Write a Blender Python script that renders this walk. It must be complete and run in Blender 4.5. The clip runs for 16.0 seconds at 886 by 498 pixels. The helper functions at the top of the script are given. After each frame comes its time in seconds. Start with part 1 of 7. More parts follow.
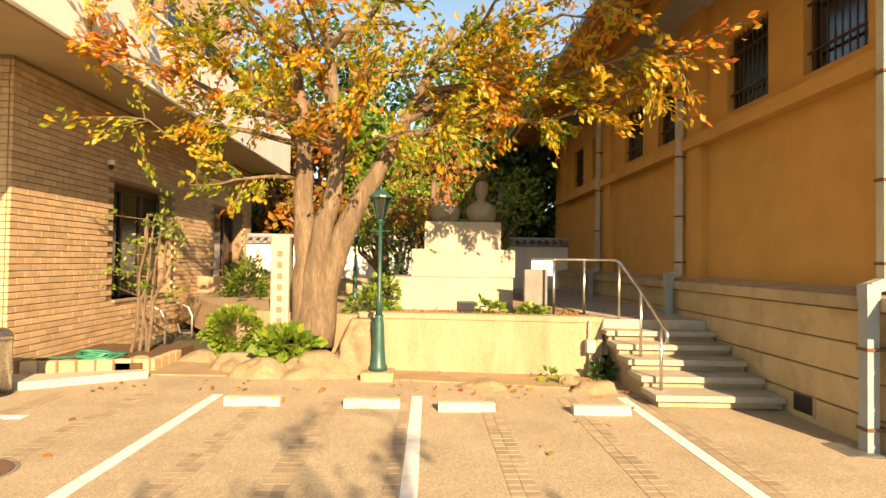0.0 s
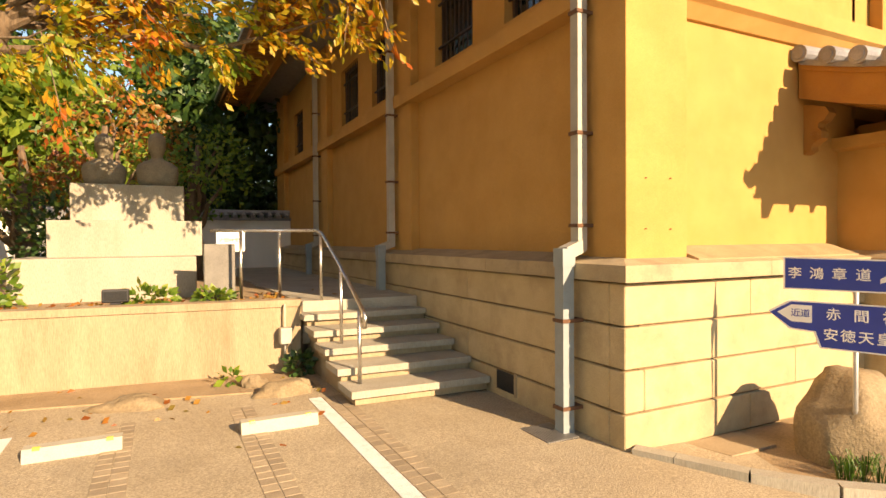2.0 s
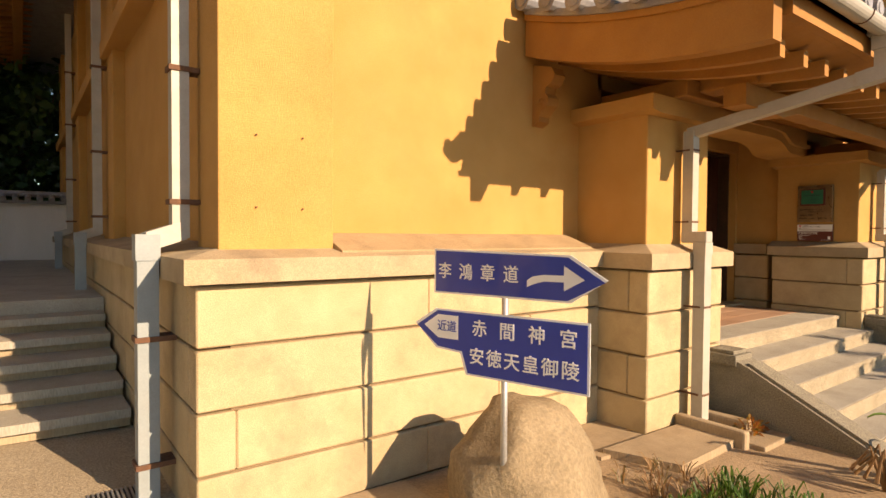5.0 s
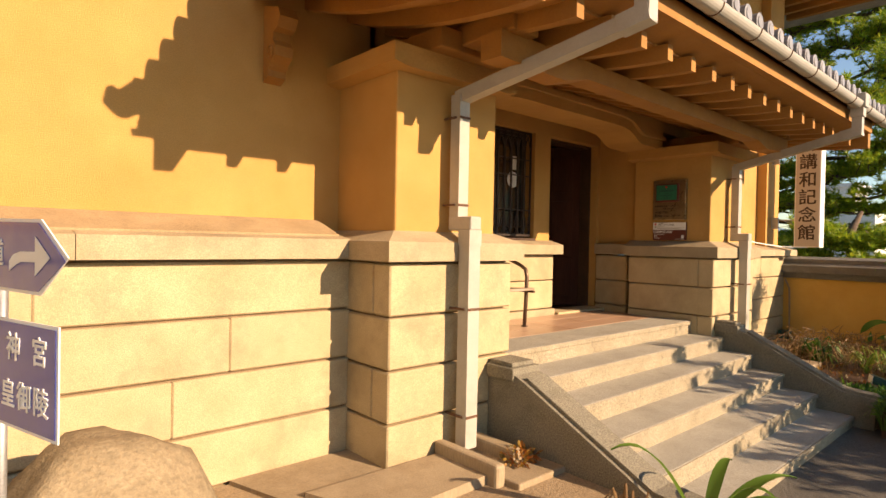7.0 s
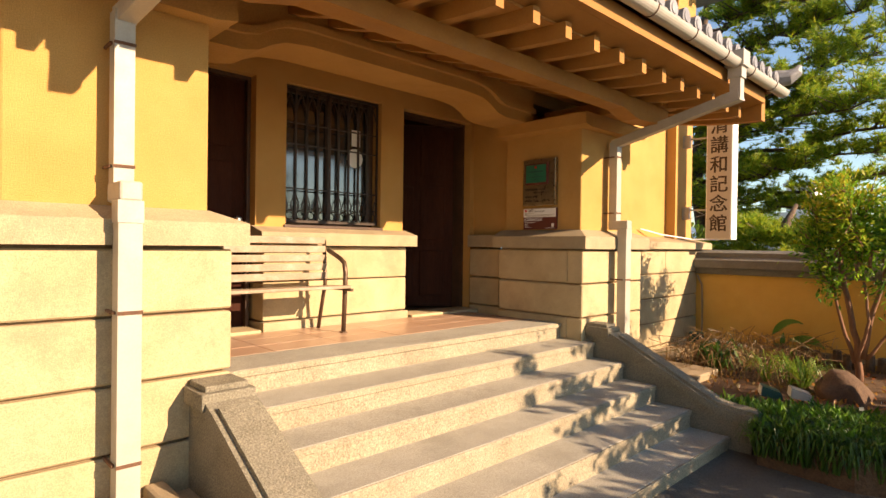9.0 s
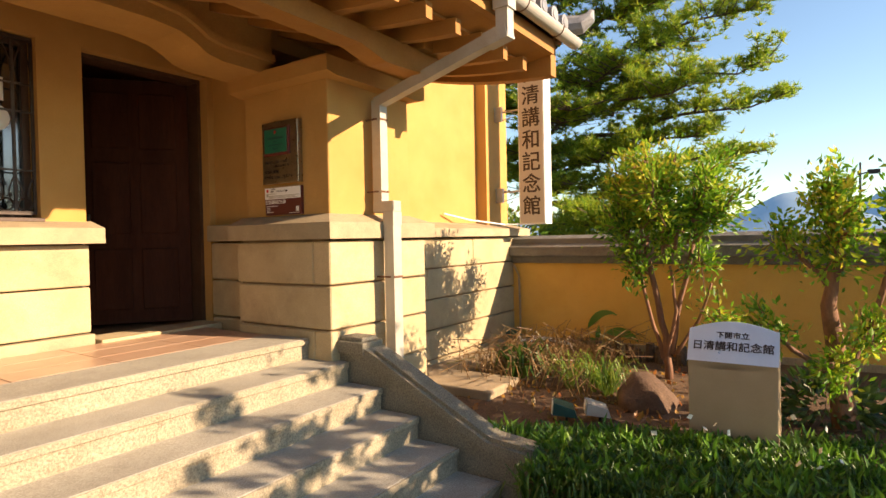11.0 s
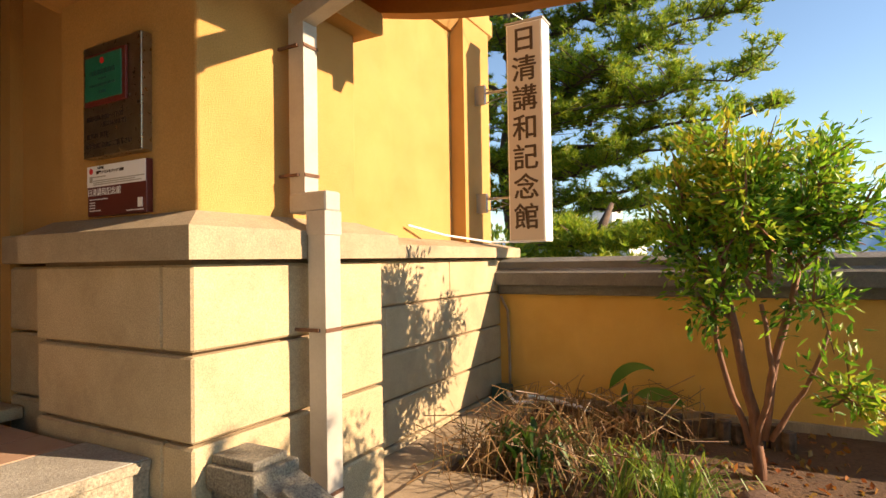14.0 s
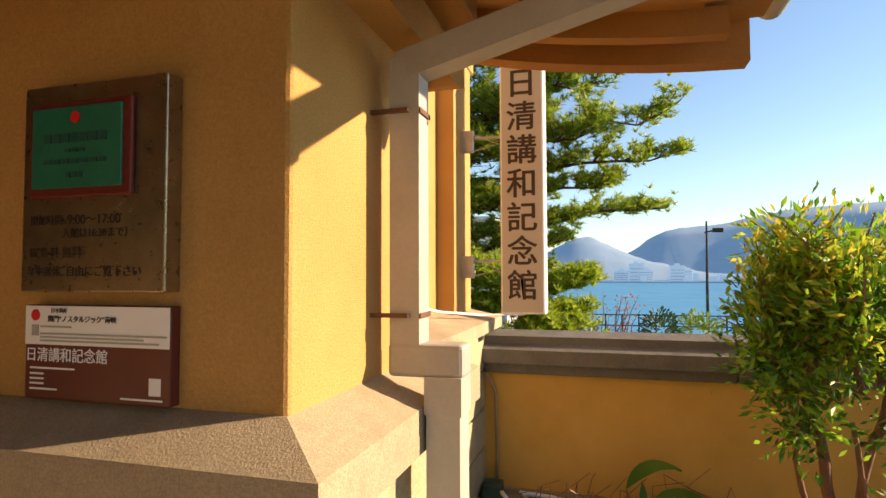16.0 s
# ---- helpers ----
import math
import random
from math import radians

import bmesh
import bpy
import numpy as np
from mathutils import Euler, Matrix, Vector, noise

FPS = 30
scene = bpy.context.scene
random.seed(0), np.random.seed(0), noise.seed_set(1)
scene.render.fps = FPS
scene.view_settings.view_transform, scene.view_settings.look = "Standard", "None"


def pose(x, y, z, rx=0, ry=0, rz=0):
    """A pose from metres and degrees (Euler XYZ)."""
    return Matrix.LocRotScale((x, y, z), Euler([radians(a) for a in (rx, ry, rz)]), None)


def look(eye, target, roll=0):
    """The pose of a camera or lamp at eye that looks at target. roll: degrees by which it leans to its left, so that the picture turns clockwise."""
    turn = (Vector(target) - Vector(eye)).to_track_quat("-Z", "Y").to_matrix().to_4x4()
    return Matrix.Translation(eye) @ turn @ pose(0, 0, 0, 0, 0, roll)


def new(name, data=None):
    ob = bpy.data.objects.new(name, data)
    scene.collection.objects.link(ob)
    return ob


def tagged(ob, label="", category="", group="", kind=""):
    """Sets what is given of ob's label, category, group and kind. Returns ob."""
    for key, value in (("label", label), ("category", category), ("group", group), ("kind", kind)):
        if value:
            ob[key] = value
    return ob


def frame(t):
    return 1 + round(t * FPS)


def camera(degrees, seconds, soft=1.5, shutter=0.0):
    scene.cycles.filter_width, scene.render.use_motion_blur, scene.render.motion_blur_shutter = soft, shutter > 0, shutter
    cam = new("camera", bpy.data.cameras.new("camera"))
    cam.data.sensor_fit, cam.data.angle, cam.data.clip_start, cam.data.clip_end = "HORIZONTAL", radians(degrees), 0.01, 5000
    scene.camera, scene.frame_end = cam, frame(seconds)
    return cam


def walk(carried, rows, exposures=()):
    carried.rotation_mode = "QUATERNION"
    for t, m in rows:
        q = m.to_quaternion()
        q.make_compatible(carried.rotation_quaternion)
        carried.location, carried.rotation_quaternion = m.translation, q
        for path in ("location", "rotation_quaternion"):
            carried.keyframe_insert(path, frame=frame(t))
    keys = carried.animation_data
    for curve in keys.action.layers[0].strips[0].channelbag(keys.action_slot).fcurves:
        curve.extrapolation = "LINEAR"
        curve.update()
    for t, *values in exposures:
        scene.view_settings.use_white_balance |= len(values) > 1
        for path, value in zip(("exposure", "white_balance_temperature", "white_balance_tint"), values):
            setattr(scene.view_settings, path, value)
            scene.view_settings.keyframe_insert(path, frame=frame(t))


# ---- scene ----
cam = camera(76.0, 16.0)
METRES, EYE, TILT, LEAN, TURN = 13.0, 1.59, 0.0, 0.0, -1.4
ROWS = [
    (0.0, 0.0, 0.0, 0.0, -0.02, 1.21, -0.79),
    (0.5, -0.0007, 0.0353, -0.0026, -2.08, 1.14, -0.81),
    (1.0, 0.0179, 0.064, -0.0043, -9.4, 0.3, -0.18),
    (1.5, 0.0444, 0.084, -0.0058, -18.29, -0.66, 0.21),
    (2.0, 0.073, 0.1005, -0.0057, -25.18, -0.96, 0.39),
    (2.5, 0.101, 0.1085, -0.0068, -29.64, -0.66, 0.28),
    (3.0, 0.1284, 0.1156, -0.0071, -31.17, -0.6, 0.14),
    (5.5, 0.2812, 0.113, -0.0128, -35.78, -1.71, -0.55),
    (6.0, 0.3118, 0.1101, -0.0155, -37.29, -1.31, -0.84),
    (6.5, 0.3495, 0.1056, -0.0164, -38.17, -1.14, -0.81),
    (7.0, 0.3852, 0.1003, -0.021, -39.25, -0.89, -0.92),
    (7.5, 0.4217, 0.0936, -0.0239, -39.86, -0.8, -0.88),
    (8.0, 0.4577, 0.0843, -0.0266, -40.52, -0.69, -0.75),
    (10.5, 0.6223, 0.0931, -0.0316, -46.87, -0.29, 0.61),
    (11.0, 0.6591, 0.0967, -0.0329, -53.59, -1.22, 1.28),
    (11.5, 0.6898, 0.0969, -0.0331, -56.81, -1.08, 1.19),
    (12.0, 0.7139, 0.1055, -0.0326, -57.23, -0.72, 1.12),
    (12.5, 0.7388, 0.1208, -0.031, -56.66, 0.19, 1.47),
    (13.0, 0.7543, 0.1386, -0.0313, -56.32, 0.6, 1.75),
    (13.5, 0.7616, 0.164, -0.0315, -56.96, 0.86, 1.38),
    (14.0, 0.7751, 0.1902, -0.0335, -58.29, 0.99, 1.04),
    (14.5, 0.7828, 0.2215, -0.0295, -59.66, 1.22, 0.7),
    (15.0, 0.7961, 0.2472, -0.0194, -61.44, 1.37, 0.08),
    (15.5, 0.8019, 0.2665, -0.0091, -65.93, 1.79, -0.41),
    (16.0, 0.8016, 0.2837, 0.0008, -71.59, 2.8, -0.61),
]
# from the corner on, the walk is squared to the front wall
HINGE = (3.96, 4.3, 1.2)
SETTLE = pose(*HINGE, 0, -0.25, -1.04) @ Matrix.Translation([-c for c in HINGE])
rows = [(t, (SETTLE if t > 4 else Matrix()) @ pose(0, 0, EYE, TILT, LEAN, TURN)
         @ pose(METRES * x, METRES * y, METRES * z, 90 + pitch, roll, yaw)) for t, x, y, z, yaw, pitch, roll in ROWS if t < 14.8]
rows += [(15.0, look((10.387, 2.824, 1.385), (12.175, 3.717, 1.431), -0.5)),
         (15.5, look((10.471, 3.085, 1.525), (12.325, 3.832, 1.589), -0.1)),
         (16.0, look((10.462, 3.314, 1.675), (12.381, 3.871, 1.759), -0.2))]
walk(cam, rows, [(0.0, 1.46, 9300, 19), (1.5, 1.30, 8900, 20), (3.0, 1.06, 8100, 22), (5.5, 0.86, 7800, 23), (8.0, 0.98, 7800, 23), (10.5, 1.29, 7600, 21), (12.0, 1.30, 7450, 21), (14.0, 1.22, 7400, 22), (16.0, 1.16, 7400, 22)])

# ---- light ----
SUN_WAY = Vector((-0.29, 1.0, -0.435))
world = bpy.data.worlds.new("sky")
scene.world = world
world.use_nodes = True
wn = world.node_tree.nodes
sky = wn.new("ShaderNodeTexSky")
sky.sky_type, sky.sun_disc = "NISHITA", False
sky.sun_elevation, sky.sun_rotation = radians(22.7), radians(164)
sky.air_density, sky.dust_density, sky.ozone_density = 1.0, 0.1, 1.3
wn["Background"].inputs["Strength"].default_value = 0.09
clear_blue = wn.new("ShaderNodeMix")
clear_blue.data_type, clear_blue.blend_type = "RGBA", "MULTIPLY"
clear_blue.inputs[0].default_value, clear_blue.inputs[7].default_value = 1.0, (0.86, 1.06, 1.14, 1)
world.node_tree.links.new(sky.outputs["Color"], clear_blue.inputs[6])
world.node_tree.links.new(clear_blue.outputs[2], wn["Background"].inputs["Color"])
sun = new("sun", bpy.data.lights.new("sun", "SUN"))
sun.data.energy, sun.data.angle, sun.data.color = 5.0, radians(0.5), (1.0, 0.83, 0.60)
sun.matrix_world = look(-10 * SUN_WAY, (0, 0, 0))


# ---- materials ----
def mat(name, dark, light, scale=6.0, rough=0.8, bump=0.15, grain=140.0, metal=0.0, fine=0.35,
        stain=None, stain_scale=1.2, stain_amount=0.5, vary=0.0, island=0.0, clear=0.0, streak=False):
    """Two-scale procedural surface: broad tone, fine grain with relief, and stains of their own shape."""
    m = bpy.data.materials.new(name)
    m.use_nodes = True
    t, n, ln = m.node_tree, m.node_tree.nodes, m.node_tree.links.new
    b = n["Principled BSDF"]
    pos = n.new("ShaderNodeNewGeometry").outputs["Position"]
    if streak:
        mp = n.new("ShaderNodeMapping")
        mp.inputs["Scale"].default_value = (1, 1, 0.18)
        ln(pos, mp.inputs["Vector"])
        pos = mp.outputs["Vector"]

    def tex(s, detail=5.0, rgh=0.6):
        x = n.new("ShaderNodeTexNoise")
        x.inputs["Scale"].default_value, x.inputs["Detail"].default_value, x.inputs["Roughness"].default_value = s, detail, rgh
        ln(pos, x.inputs["Vector"])
        return x.outputs["Fac"]

    def ramp(f, a, z, c0=(0, 0, 0, 1), c1=(1, 1, 1, 1)):
        r = n.new("ShaderNodeValToRGB")
        r.color_ramp.elements[0].position, r.color_ramp.elements[1].position = a, z
        r.color_ramp.elements[0].color, r.color_ramp.elements[1].color = c0, c1
        ln(f, r.inputs["Fac"])
        return r.outputs["Color"]

    def mix(a, c, f, kind="MIX"):
        x = n.new("ShaderNodeMix")
        x.data_type, x.blend_type = "RGBA", kind
        for sock, v in ((x.inputs[0], f), (x.inputs[6], a), (x.inputs[7], c)):
            if isinstance(v, (int, float, tuple)):
                sock.default_value = v
            else:
                ln(v, sock)
        return x.outputs[2]

    g = tex(grain, 3.0, 0.7)
    col = ramp(tex(scale), 0.3, 0.7, (*dark, 1), (*light, 1))
    if fine:
        col = mix(col, ramp(g, 0.32, 0.68, (0.35, 0.35, 0.35, 1), (1.35, 1.35, 1.35, 1)), fine, "MULTIPLY")
    if stain:
        col = mix(col, (*stain, 1), mix((0, 0, 0, 1), ramp(tex(stain_scale, 8.0, 0.72), 0.5, 0.72), stain_amount))
    if vary or island:
        hs = n.new("ShaderNodeHueSaturation")
        mr = n.new("ShaderNodeMapRange")
        src = n.new("ShaderNodeObjectInfo").outputs["Random"] if vary else n.new("ShaderNodeNewGeometry").outputs["Random Per Island"]
        amount = vary or island
        mr.inputs["To Min"].default_value, mr.inputs["To Max"].default_value = 1 - amount, 1 + amount
        ln(src, mr.inputs["Value"])
        ln(mr.outputs["Result"], hs.inputs["Value"])
        ln(col, hs.inputs["Color"])
        col = hs.outputs["Color"]
    ln(col, b.inputs["Base Color"])
    b.inputs["Metallic"].default_value = metal
    rr = n.new("ShaderNodeMapRange")
    rr.inputs["To Min"].default_value, rr.inputs["To Max"].default_value = max(0.03, rough - 0.12), min(1, rough + 0.12)
    ln(tex(scale * 3), rr.inputs["Value"])
    ln(rr.outputs["Result"], b.inputs["Roughness"])
    b.inputs["Coat Weight"].default_value = clear
    if bump:
        bp = n.new("ShaderNodeBump")
        bp.inputs["Strength"].default_value, bp.inputs["Distance"].default_value = bump, 0.01
        ln(g, bp.inputs["Height"])
        ln(bp.outputs["Normal"], b.inputs["Normal"])
    return m


def leaf_mat(name, colours, glow=0.35, drift=0.0):
    """Leaves: a colour for each leaf from a short ramp, drifting from bough to bough; part of the light passes through."""
    m = bpy.data.materials.new(name)
    m.use_nodes = True
    n, ln = m.node_tree.nodes, m.node_tree.links.new
    b = n["Principled BSDF"]
    r = n.new("ShaderNodeValToRGB")
    while len(r.color_ramp.elements) < len(colours):
        r.color_ramp.elements.new(0.5)
    for i, c in enumerate(colours):
        r.color_ramp.elements[i].position = i / max(1, len(colours) - 1)
        r.color_ramp.elements[i].color = (*c, 1)
    geo = n.new("ShaderNodeNewGeometry")
    pick = geo.outputs["Random Per Island"]
    if drift:
        clump, add = n.new("ShaderNodeTexNoise"), n.new("ShaderNodeMath")
        clump.inputs["Scale"].default_value, clump.inputs["Detail"].default_value = 0.9, 2.0
        half, shift = n.new("ShaderNodeMath"), n.new("ShaderNodeMapRange")
        half.operation = "MULTIPLY"
        half.inputs[1].default_value = 1 - 0.5 * drift
        shift.inputs["From Min"].default_value, shift.inputs["From Max"].default_value = 0.3, 0.7
        shift.inputs["To Min"].default_value, shift.inputs["To Max"].default_value = -0.35 * drift, 0.85 * drift
        ln(geo.outputs["Position"], clump.inputs["Vector"])
        ln(clump.outputs["Fac"], shift.inputs["Value"])
        ln(pick, half.inputs[0])
        ln(half.outputs[0], add.inputs[0])
        ln(shift.outputs["Result"], add.inputs[1])
        pick = add.outputs[0]
    ln(pick, r.inputs["Fac"])
    ln(r.outputs["Color"], b.inputs["Base Color"])
    b.inputs["Roughness"].default_value = 0.45
    tr, mx = n.new("ShaderNodeBsdfTranslucent"), n.new("ShaderNodeMixShader")
    mx.inputs[0].default_value = glow
    ln(r.outputs["Color"], tr.inputs["Color"])
    ln(b.outputs[0], mx.inputs[1])
    ln(tr.outputs[0], mx.inputs[2])
    ln(mx.outputs[0], n["Material Output"].inputs["Surface"])
    return m


PLASTER = mat("ochre_plaster", (0.46, 0.250, 0.070), (0.535, 0.302, 0.094), 2.2, 0.9, 0.5, 150, fine=0.28, stain=(0.33, 0.18, 0.06), stain_scale=1.6, stain_amount=0.22)
TIMBER = mat("ochre_painted_timber", (0.302, 0.130, 0.024), (0.374, 0.176, 0.037), 3.0, 0.75, 0.1, 90, fine=0.15, stain=(0.230, 0.122, 0.043), stain_scale=2.0, stain_amount=0.35)
GRANITE = mat("cream_granite", (0.415, 0.318, 0.178), (0.51, 0.405, 0.242), 3.0, 0.85, 0.35, 170, fine=0.42, stain=(0.245, 0.180, 0.108), stain_scale=2.4, stain_amount=0.6, vary=0.07)
CAPSTONE = mat("weathered_capstone", (0.35, 0.272, 0.165), (0.445, 0.352, 0.222), 4.0, 0.9, 0.35, 170, fine=0.42, stain=(0.144, 0.115, 0.086), stain_scale=2.2, stain_amount=0.55, vary=0.06)
MORTAR = mat("dark_joint", (0.2, 0.135, 0.075), (0.27, 0.19, 0.11), 8, 0.95, 0.3, 200)
TERRAZZO = mat("grey_washed_terrazzo", (0.202, 0.180, 0.130), (0.295, 0.266, 0.198), 5, 0.85, 0.8, 110, fine=0.85, stain=(0.101, 0.086, 0.065), stain_scale=2.5, stain_amount=0.45)
RISER = mat("pale_washed_granite_riser", (0.285, 0.24, 0.16), (0.375, 0.32, 0.225), 4, 0.85, 0.5, 85, fine=0.7, stain=(0.173, 0.137, 0.094), stain_scale=3.0, stain_amount=0.5)
TREAD = mat("grey_stone_tread", (0.345, 0.322, 0.262), (0.44, 0.41, 0.34), 3, 0.8, 0.4, 120, fine=0.5, stain=(0.20, 0.18, 0.14), stain_scale=1.8, stain_amount=0.5)
CONCRETE = mat("old_concrete", (0.310, 0.234, 0.144), (0.396, 0.310, 0.202), 2.0, 0.9, 0.35, 90, fine=0.3, stain=(0.180, 0.122, 0.065), stain_scale=1.4, stain_amount=0.75, streak=True)
PAVING = mat("exposed_aggregate_paving", (0.403, 0.328, 0.220), (0.490, 0.407, 0.284), 1.2, 0.9, 0.9, 75, fine=0.7, stain=(0.216, 0.180, 0.130), stain_scale=0.5, stain_amount=0.45)
PAVER = mat("brown_brick_paver", (0.315, 0.25, 0.168), (0.375, 0.302, 0.208), 9, 0.9, 0.4, 120, vary=0.18)
PAVER_REST = mat("brown_brick_paver_far", (0.315, 0.25, 0.168), (0.375, 0.302, 0.208), 9, 0.9, 0.4, 120, island=0.18)
LINE = mat("white_road_paint", (0.72, 0.72, 0.70), (0.84, 0.84, 0.82), 7, 0.7, 0.5, 90, fine=0.25, stain=(0.4, 0.36, 0.3), stain_scale=9, stain_amount=0.5)
STOPPER = mat("pale_concrete_block", (0.418, 0.389, 0.317), (0.518, 0.490, 0.403), 6, 0.85, 0.35, 110, fine=0.25, stain=(0.288, 0.245, 0.180), stain_scale=6, stain_amount=0.4)
YELLOW = mat("yellow_reflector", (0.75, 0.6, 0.05), (0.85, 0.7, 0.08), 20, 0.4, 0)
BRICK = mat("buff_brick", (0.49, 0.33, 0.185), (0.59, 0.41, 0.25), 5, 0.85, 0.35, 130, vary=0.12)
BRICK_REST = mat("buff_brick_far", (0.49, 0.33, 0.185), (0.59, 0.41, 0.25), 5, 0.85, 0.35, 130, island=0.12)
BRICK_JOINT = mat("brick_joint", (0.230, 0.151, 0.090), (0.288, 0.194, 0.119), 9, 0.95, 0.3, 150)
SOFFIT = mat("buff_soffit", (0.360, 0.274, 0.173), (0.403, 0.310, 0.202), 2, 0.85, 0.1, 90, fine=0.1)
WHITE = mat("white_render", (0.70, 0.68, 0.64), (0.80, 0.78, 0.74), 1.5, 0.85, 0.15, 120, fine=0.1, stain=(0.48, 0.46, 0.42), stain_scale=1.2, stain_amount=0.3, streak=True)
SOIL = mat("dry_brown_soil", (0.085, 0.044, 0.021), (0.155, 0.088, 0.044), 6, 0.95, 1.0, 40, fine=0.6, stain=(0.079, 0.043, 0.022), stain_scale=3, stain_amount=0.6)
SANDY = mat("sandy_ground", (0.302, 0.216, 0.122), (0.389, 0.288, 0.180), 2.5, 0.95, 0.8, 60, fine=0.45, stain=(0.202, 0.137, 0.079), stain_scale=1.2, stain_amount=0.5)
ROCK = mat("tan_boulder", (0.215, 0.16, 0.092), (0.32, 0.25, 0.155), 3.5, 0.9, 0.9, 45, fine=0.4, stain=(0.130, 0.094, 0.058), stain_scale=2.5, stain_amount=0.6)
DARKROCK = mat("brown_garden_rock", (0.095, 0.055, 0.034), (0.17, 0.1, 0.062), 5, 0.9, 0.8, 60, fine=0.4, stain=(0.058, 0.036, 0.022), stain_scale=4, stain_amount=0.5)
DOORWOOD = mat("dark_stained_door", (0.034, 0.009, 0.004), (0.062, 0.018, 0.008), 6, 0.75, 0.15, 60, fine=0.3, streak=True)
FRAMEWOOD = mat("dark_brown_frame", (0.05, 0.025, 0.014), (0.09, 0.045, 0.024), 7, 0.5, 0.15, 80)
IRON = mat("dark_brown_iron", (0.035, 0.022, 0.016), (0.06, 0.038, 0.026), 20, 0.5, 0.1, 120, metal=0.3)
FLOORTILE = mat("pale_terracotta_floor", (0.418, 0.259, 0.173), (0.504, 0.338, 0.238), 1.6, 0.35, 0.05, 60, fine=0.1, stain=(0.302, 0.122, 0.058), stain_scale=1.3, stain_amount=0.35, vary=0.05)
PIPE = mat("cream_grey_drainpipe", (0.360, 0.338, 0.288), (0.432, 0.410, 0.360), 4, 0.5, 0.05, 90, fine=0.08, stain=(0.259, 0.223, 0.173), stain_scale=3, stain_amount=0.35)
PIPE_BLUE = mat("blue_grey_drainpipe", (0.216, 0.259, 0.274), (0.274, 0.317, 0.331), 4, 0.55, 0.05, 90, fine=0.1, stain=(0.202, 0.180, 0.144), stain_scale=3, stain_amount=0.35)
RUST = mat("rusty_iron_clip", (0.10, 0.05, 0.03), (0.17, 0.08, 0.04), 30, 0.85, 0.4, 200)
TILE = mat("silver_grey_roof_tile", (0.20, 0.20, 0.21), (0.32, 0.32, 0.33), 8, 0.42, 0.15, 110, fine=0.25, stain=(0.12, 0.11, 0.10), stain_scale=5, stain_amount=0.45, vary=0.12)
STEEL = mat("brushed_steel", (0.62, 0.61, 0.58), (0.72, 0.71, 0.68), 30, 0.28, 0.05, 200, metal=1.0, fine=0.1)
GALV = mat("dull_galvanised_steel", (0.42, 0.42, 0.42), (0.55, 0.55, 0.54), 10, 0.5, 0.1, 150, metal=0.8, fine=0.2)
BLUE = mat("blue_sign_sheet", (0.012, 0.035, 0.30), (0.016, 0.045, 0.36), 3, 0.35, 0.02, 60, fine=0.05, clear=0.3)
SIGNWHITE = mat("white_sign_paint", (0.78, 0.78, 0.76), (0.84, 0.84, 0.82), 5, 0.5, 0, fine=0)
INK = mat("brown_black_lettering", (0.035, 0.018, 0.012), (0.05, 0.028, 0.018), 20, 0.5, 0, fine=0)
BLACK = mat("black_plastic", (0.012, 0.012, 0.013), (0.022, 0.022, 0.024), 20, 0.45, 0.05, 100)
GREENMETAL = mat("dark_green_cast_iron", (0.010, 0.055, 0.045), (0.018, 0.085, 0.068), 8, 0.42, 0.15, 120, fine=0.2, stain=(0.03, 0.07, 0.05), stain_scale=6, stain_amount=0.4)
STATUE = mat("weathered_bronze_bust", (0.194, 0.166, 0.112), (0.288, 0.245, 0.173), 7, 0.7, 0.3, 60, stain=(0.288, 0.259, 0.194), stain_scale=5, stain_amount=0.4)
PLINTH = mat("pale_plinth_stone", (0.317, 0.295, 0.238), (0.403, 0.374, 0.310), 2.2, 0.85, 0.35, 120, fine=0.35, stain=(0.245, 0.209, 0.151), stain_scale=1.7, stain_amount=0.45, streak=True)
BARK = mat("grey_brown_bark", (0.108, 0.072, 0.043), (0.216, 0.155, 0.097), 9, 0.95, 1.0, 38, fine=0.6, stain=(0.065, 0.043, 0.029), stain_scale=4, stain_amount=0.6, streak=True)
PINEBARK = mat("dark_pine_bark", (0.075, 0.05, 0.035), (0.16, 0.11, 0.075), 9, 0.95, 1.0, 30, fine=0.5)
WATER = mat("blue_strait_water", (0.03, 0.21, 0.38), (0.05, 0.27, 0.45), 0.02, 0.5, 0.25, 0.25, fine=0.15)
GLASS = mat("dark_window_glass", (0.010, 0.011, 0.012), (0.014, 0.015, 0.017), 3, 0.16, 0, fine=0)
GLASS.node_tree.nodes["Principled BSDF"].inputs["Specular IOR Level"].default_value = 0.9
ASPHALT = mat("worn_grey_asphalt", (0.108, 0.097, 0.079), (0.158, 0.140, 0.115), 1.0, 0.9, 0.9, 80, fine=0.6, stain=(0.065, 0.058, 0.050), stain_scale=0.6, stain_amount=0.4)
EARTH = mat("dull_green_earth", (0.06, 0.065, 0.035), (0.11, 0.105, 0.06), 0.05, 0.95, 0.3, 3, fine=0.4)
DOORWOOD.node_tree.nodes["Principled BSDF"].inputs["Specular IOR Level"].default_value = 0.15
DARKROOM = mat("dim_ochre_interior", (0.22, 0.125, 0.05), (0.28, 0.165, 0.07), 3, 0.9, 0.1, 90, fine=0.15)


# ---- mesh helpers ----
def thing(name, label, category, group="", kind="", at=(0, 0, 0)):
    ob = new(name)
    ob.matrix_world = at if isinstance(at, Matrix) else Matrix.Translation(at)
    ob.empty_display_size = 0.1
    return tagged(ob, label, category, group, kind)


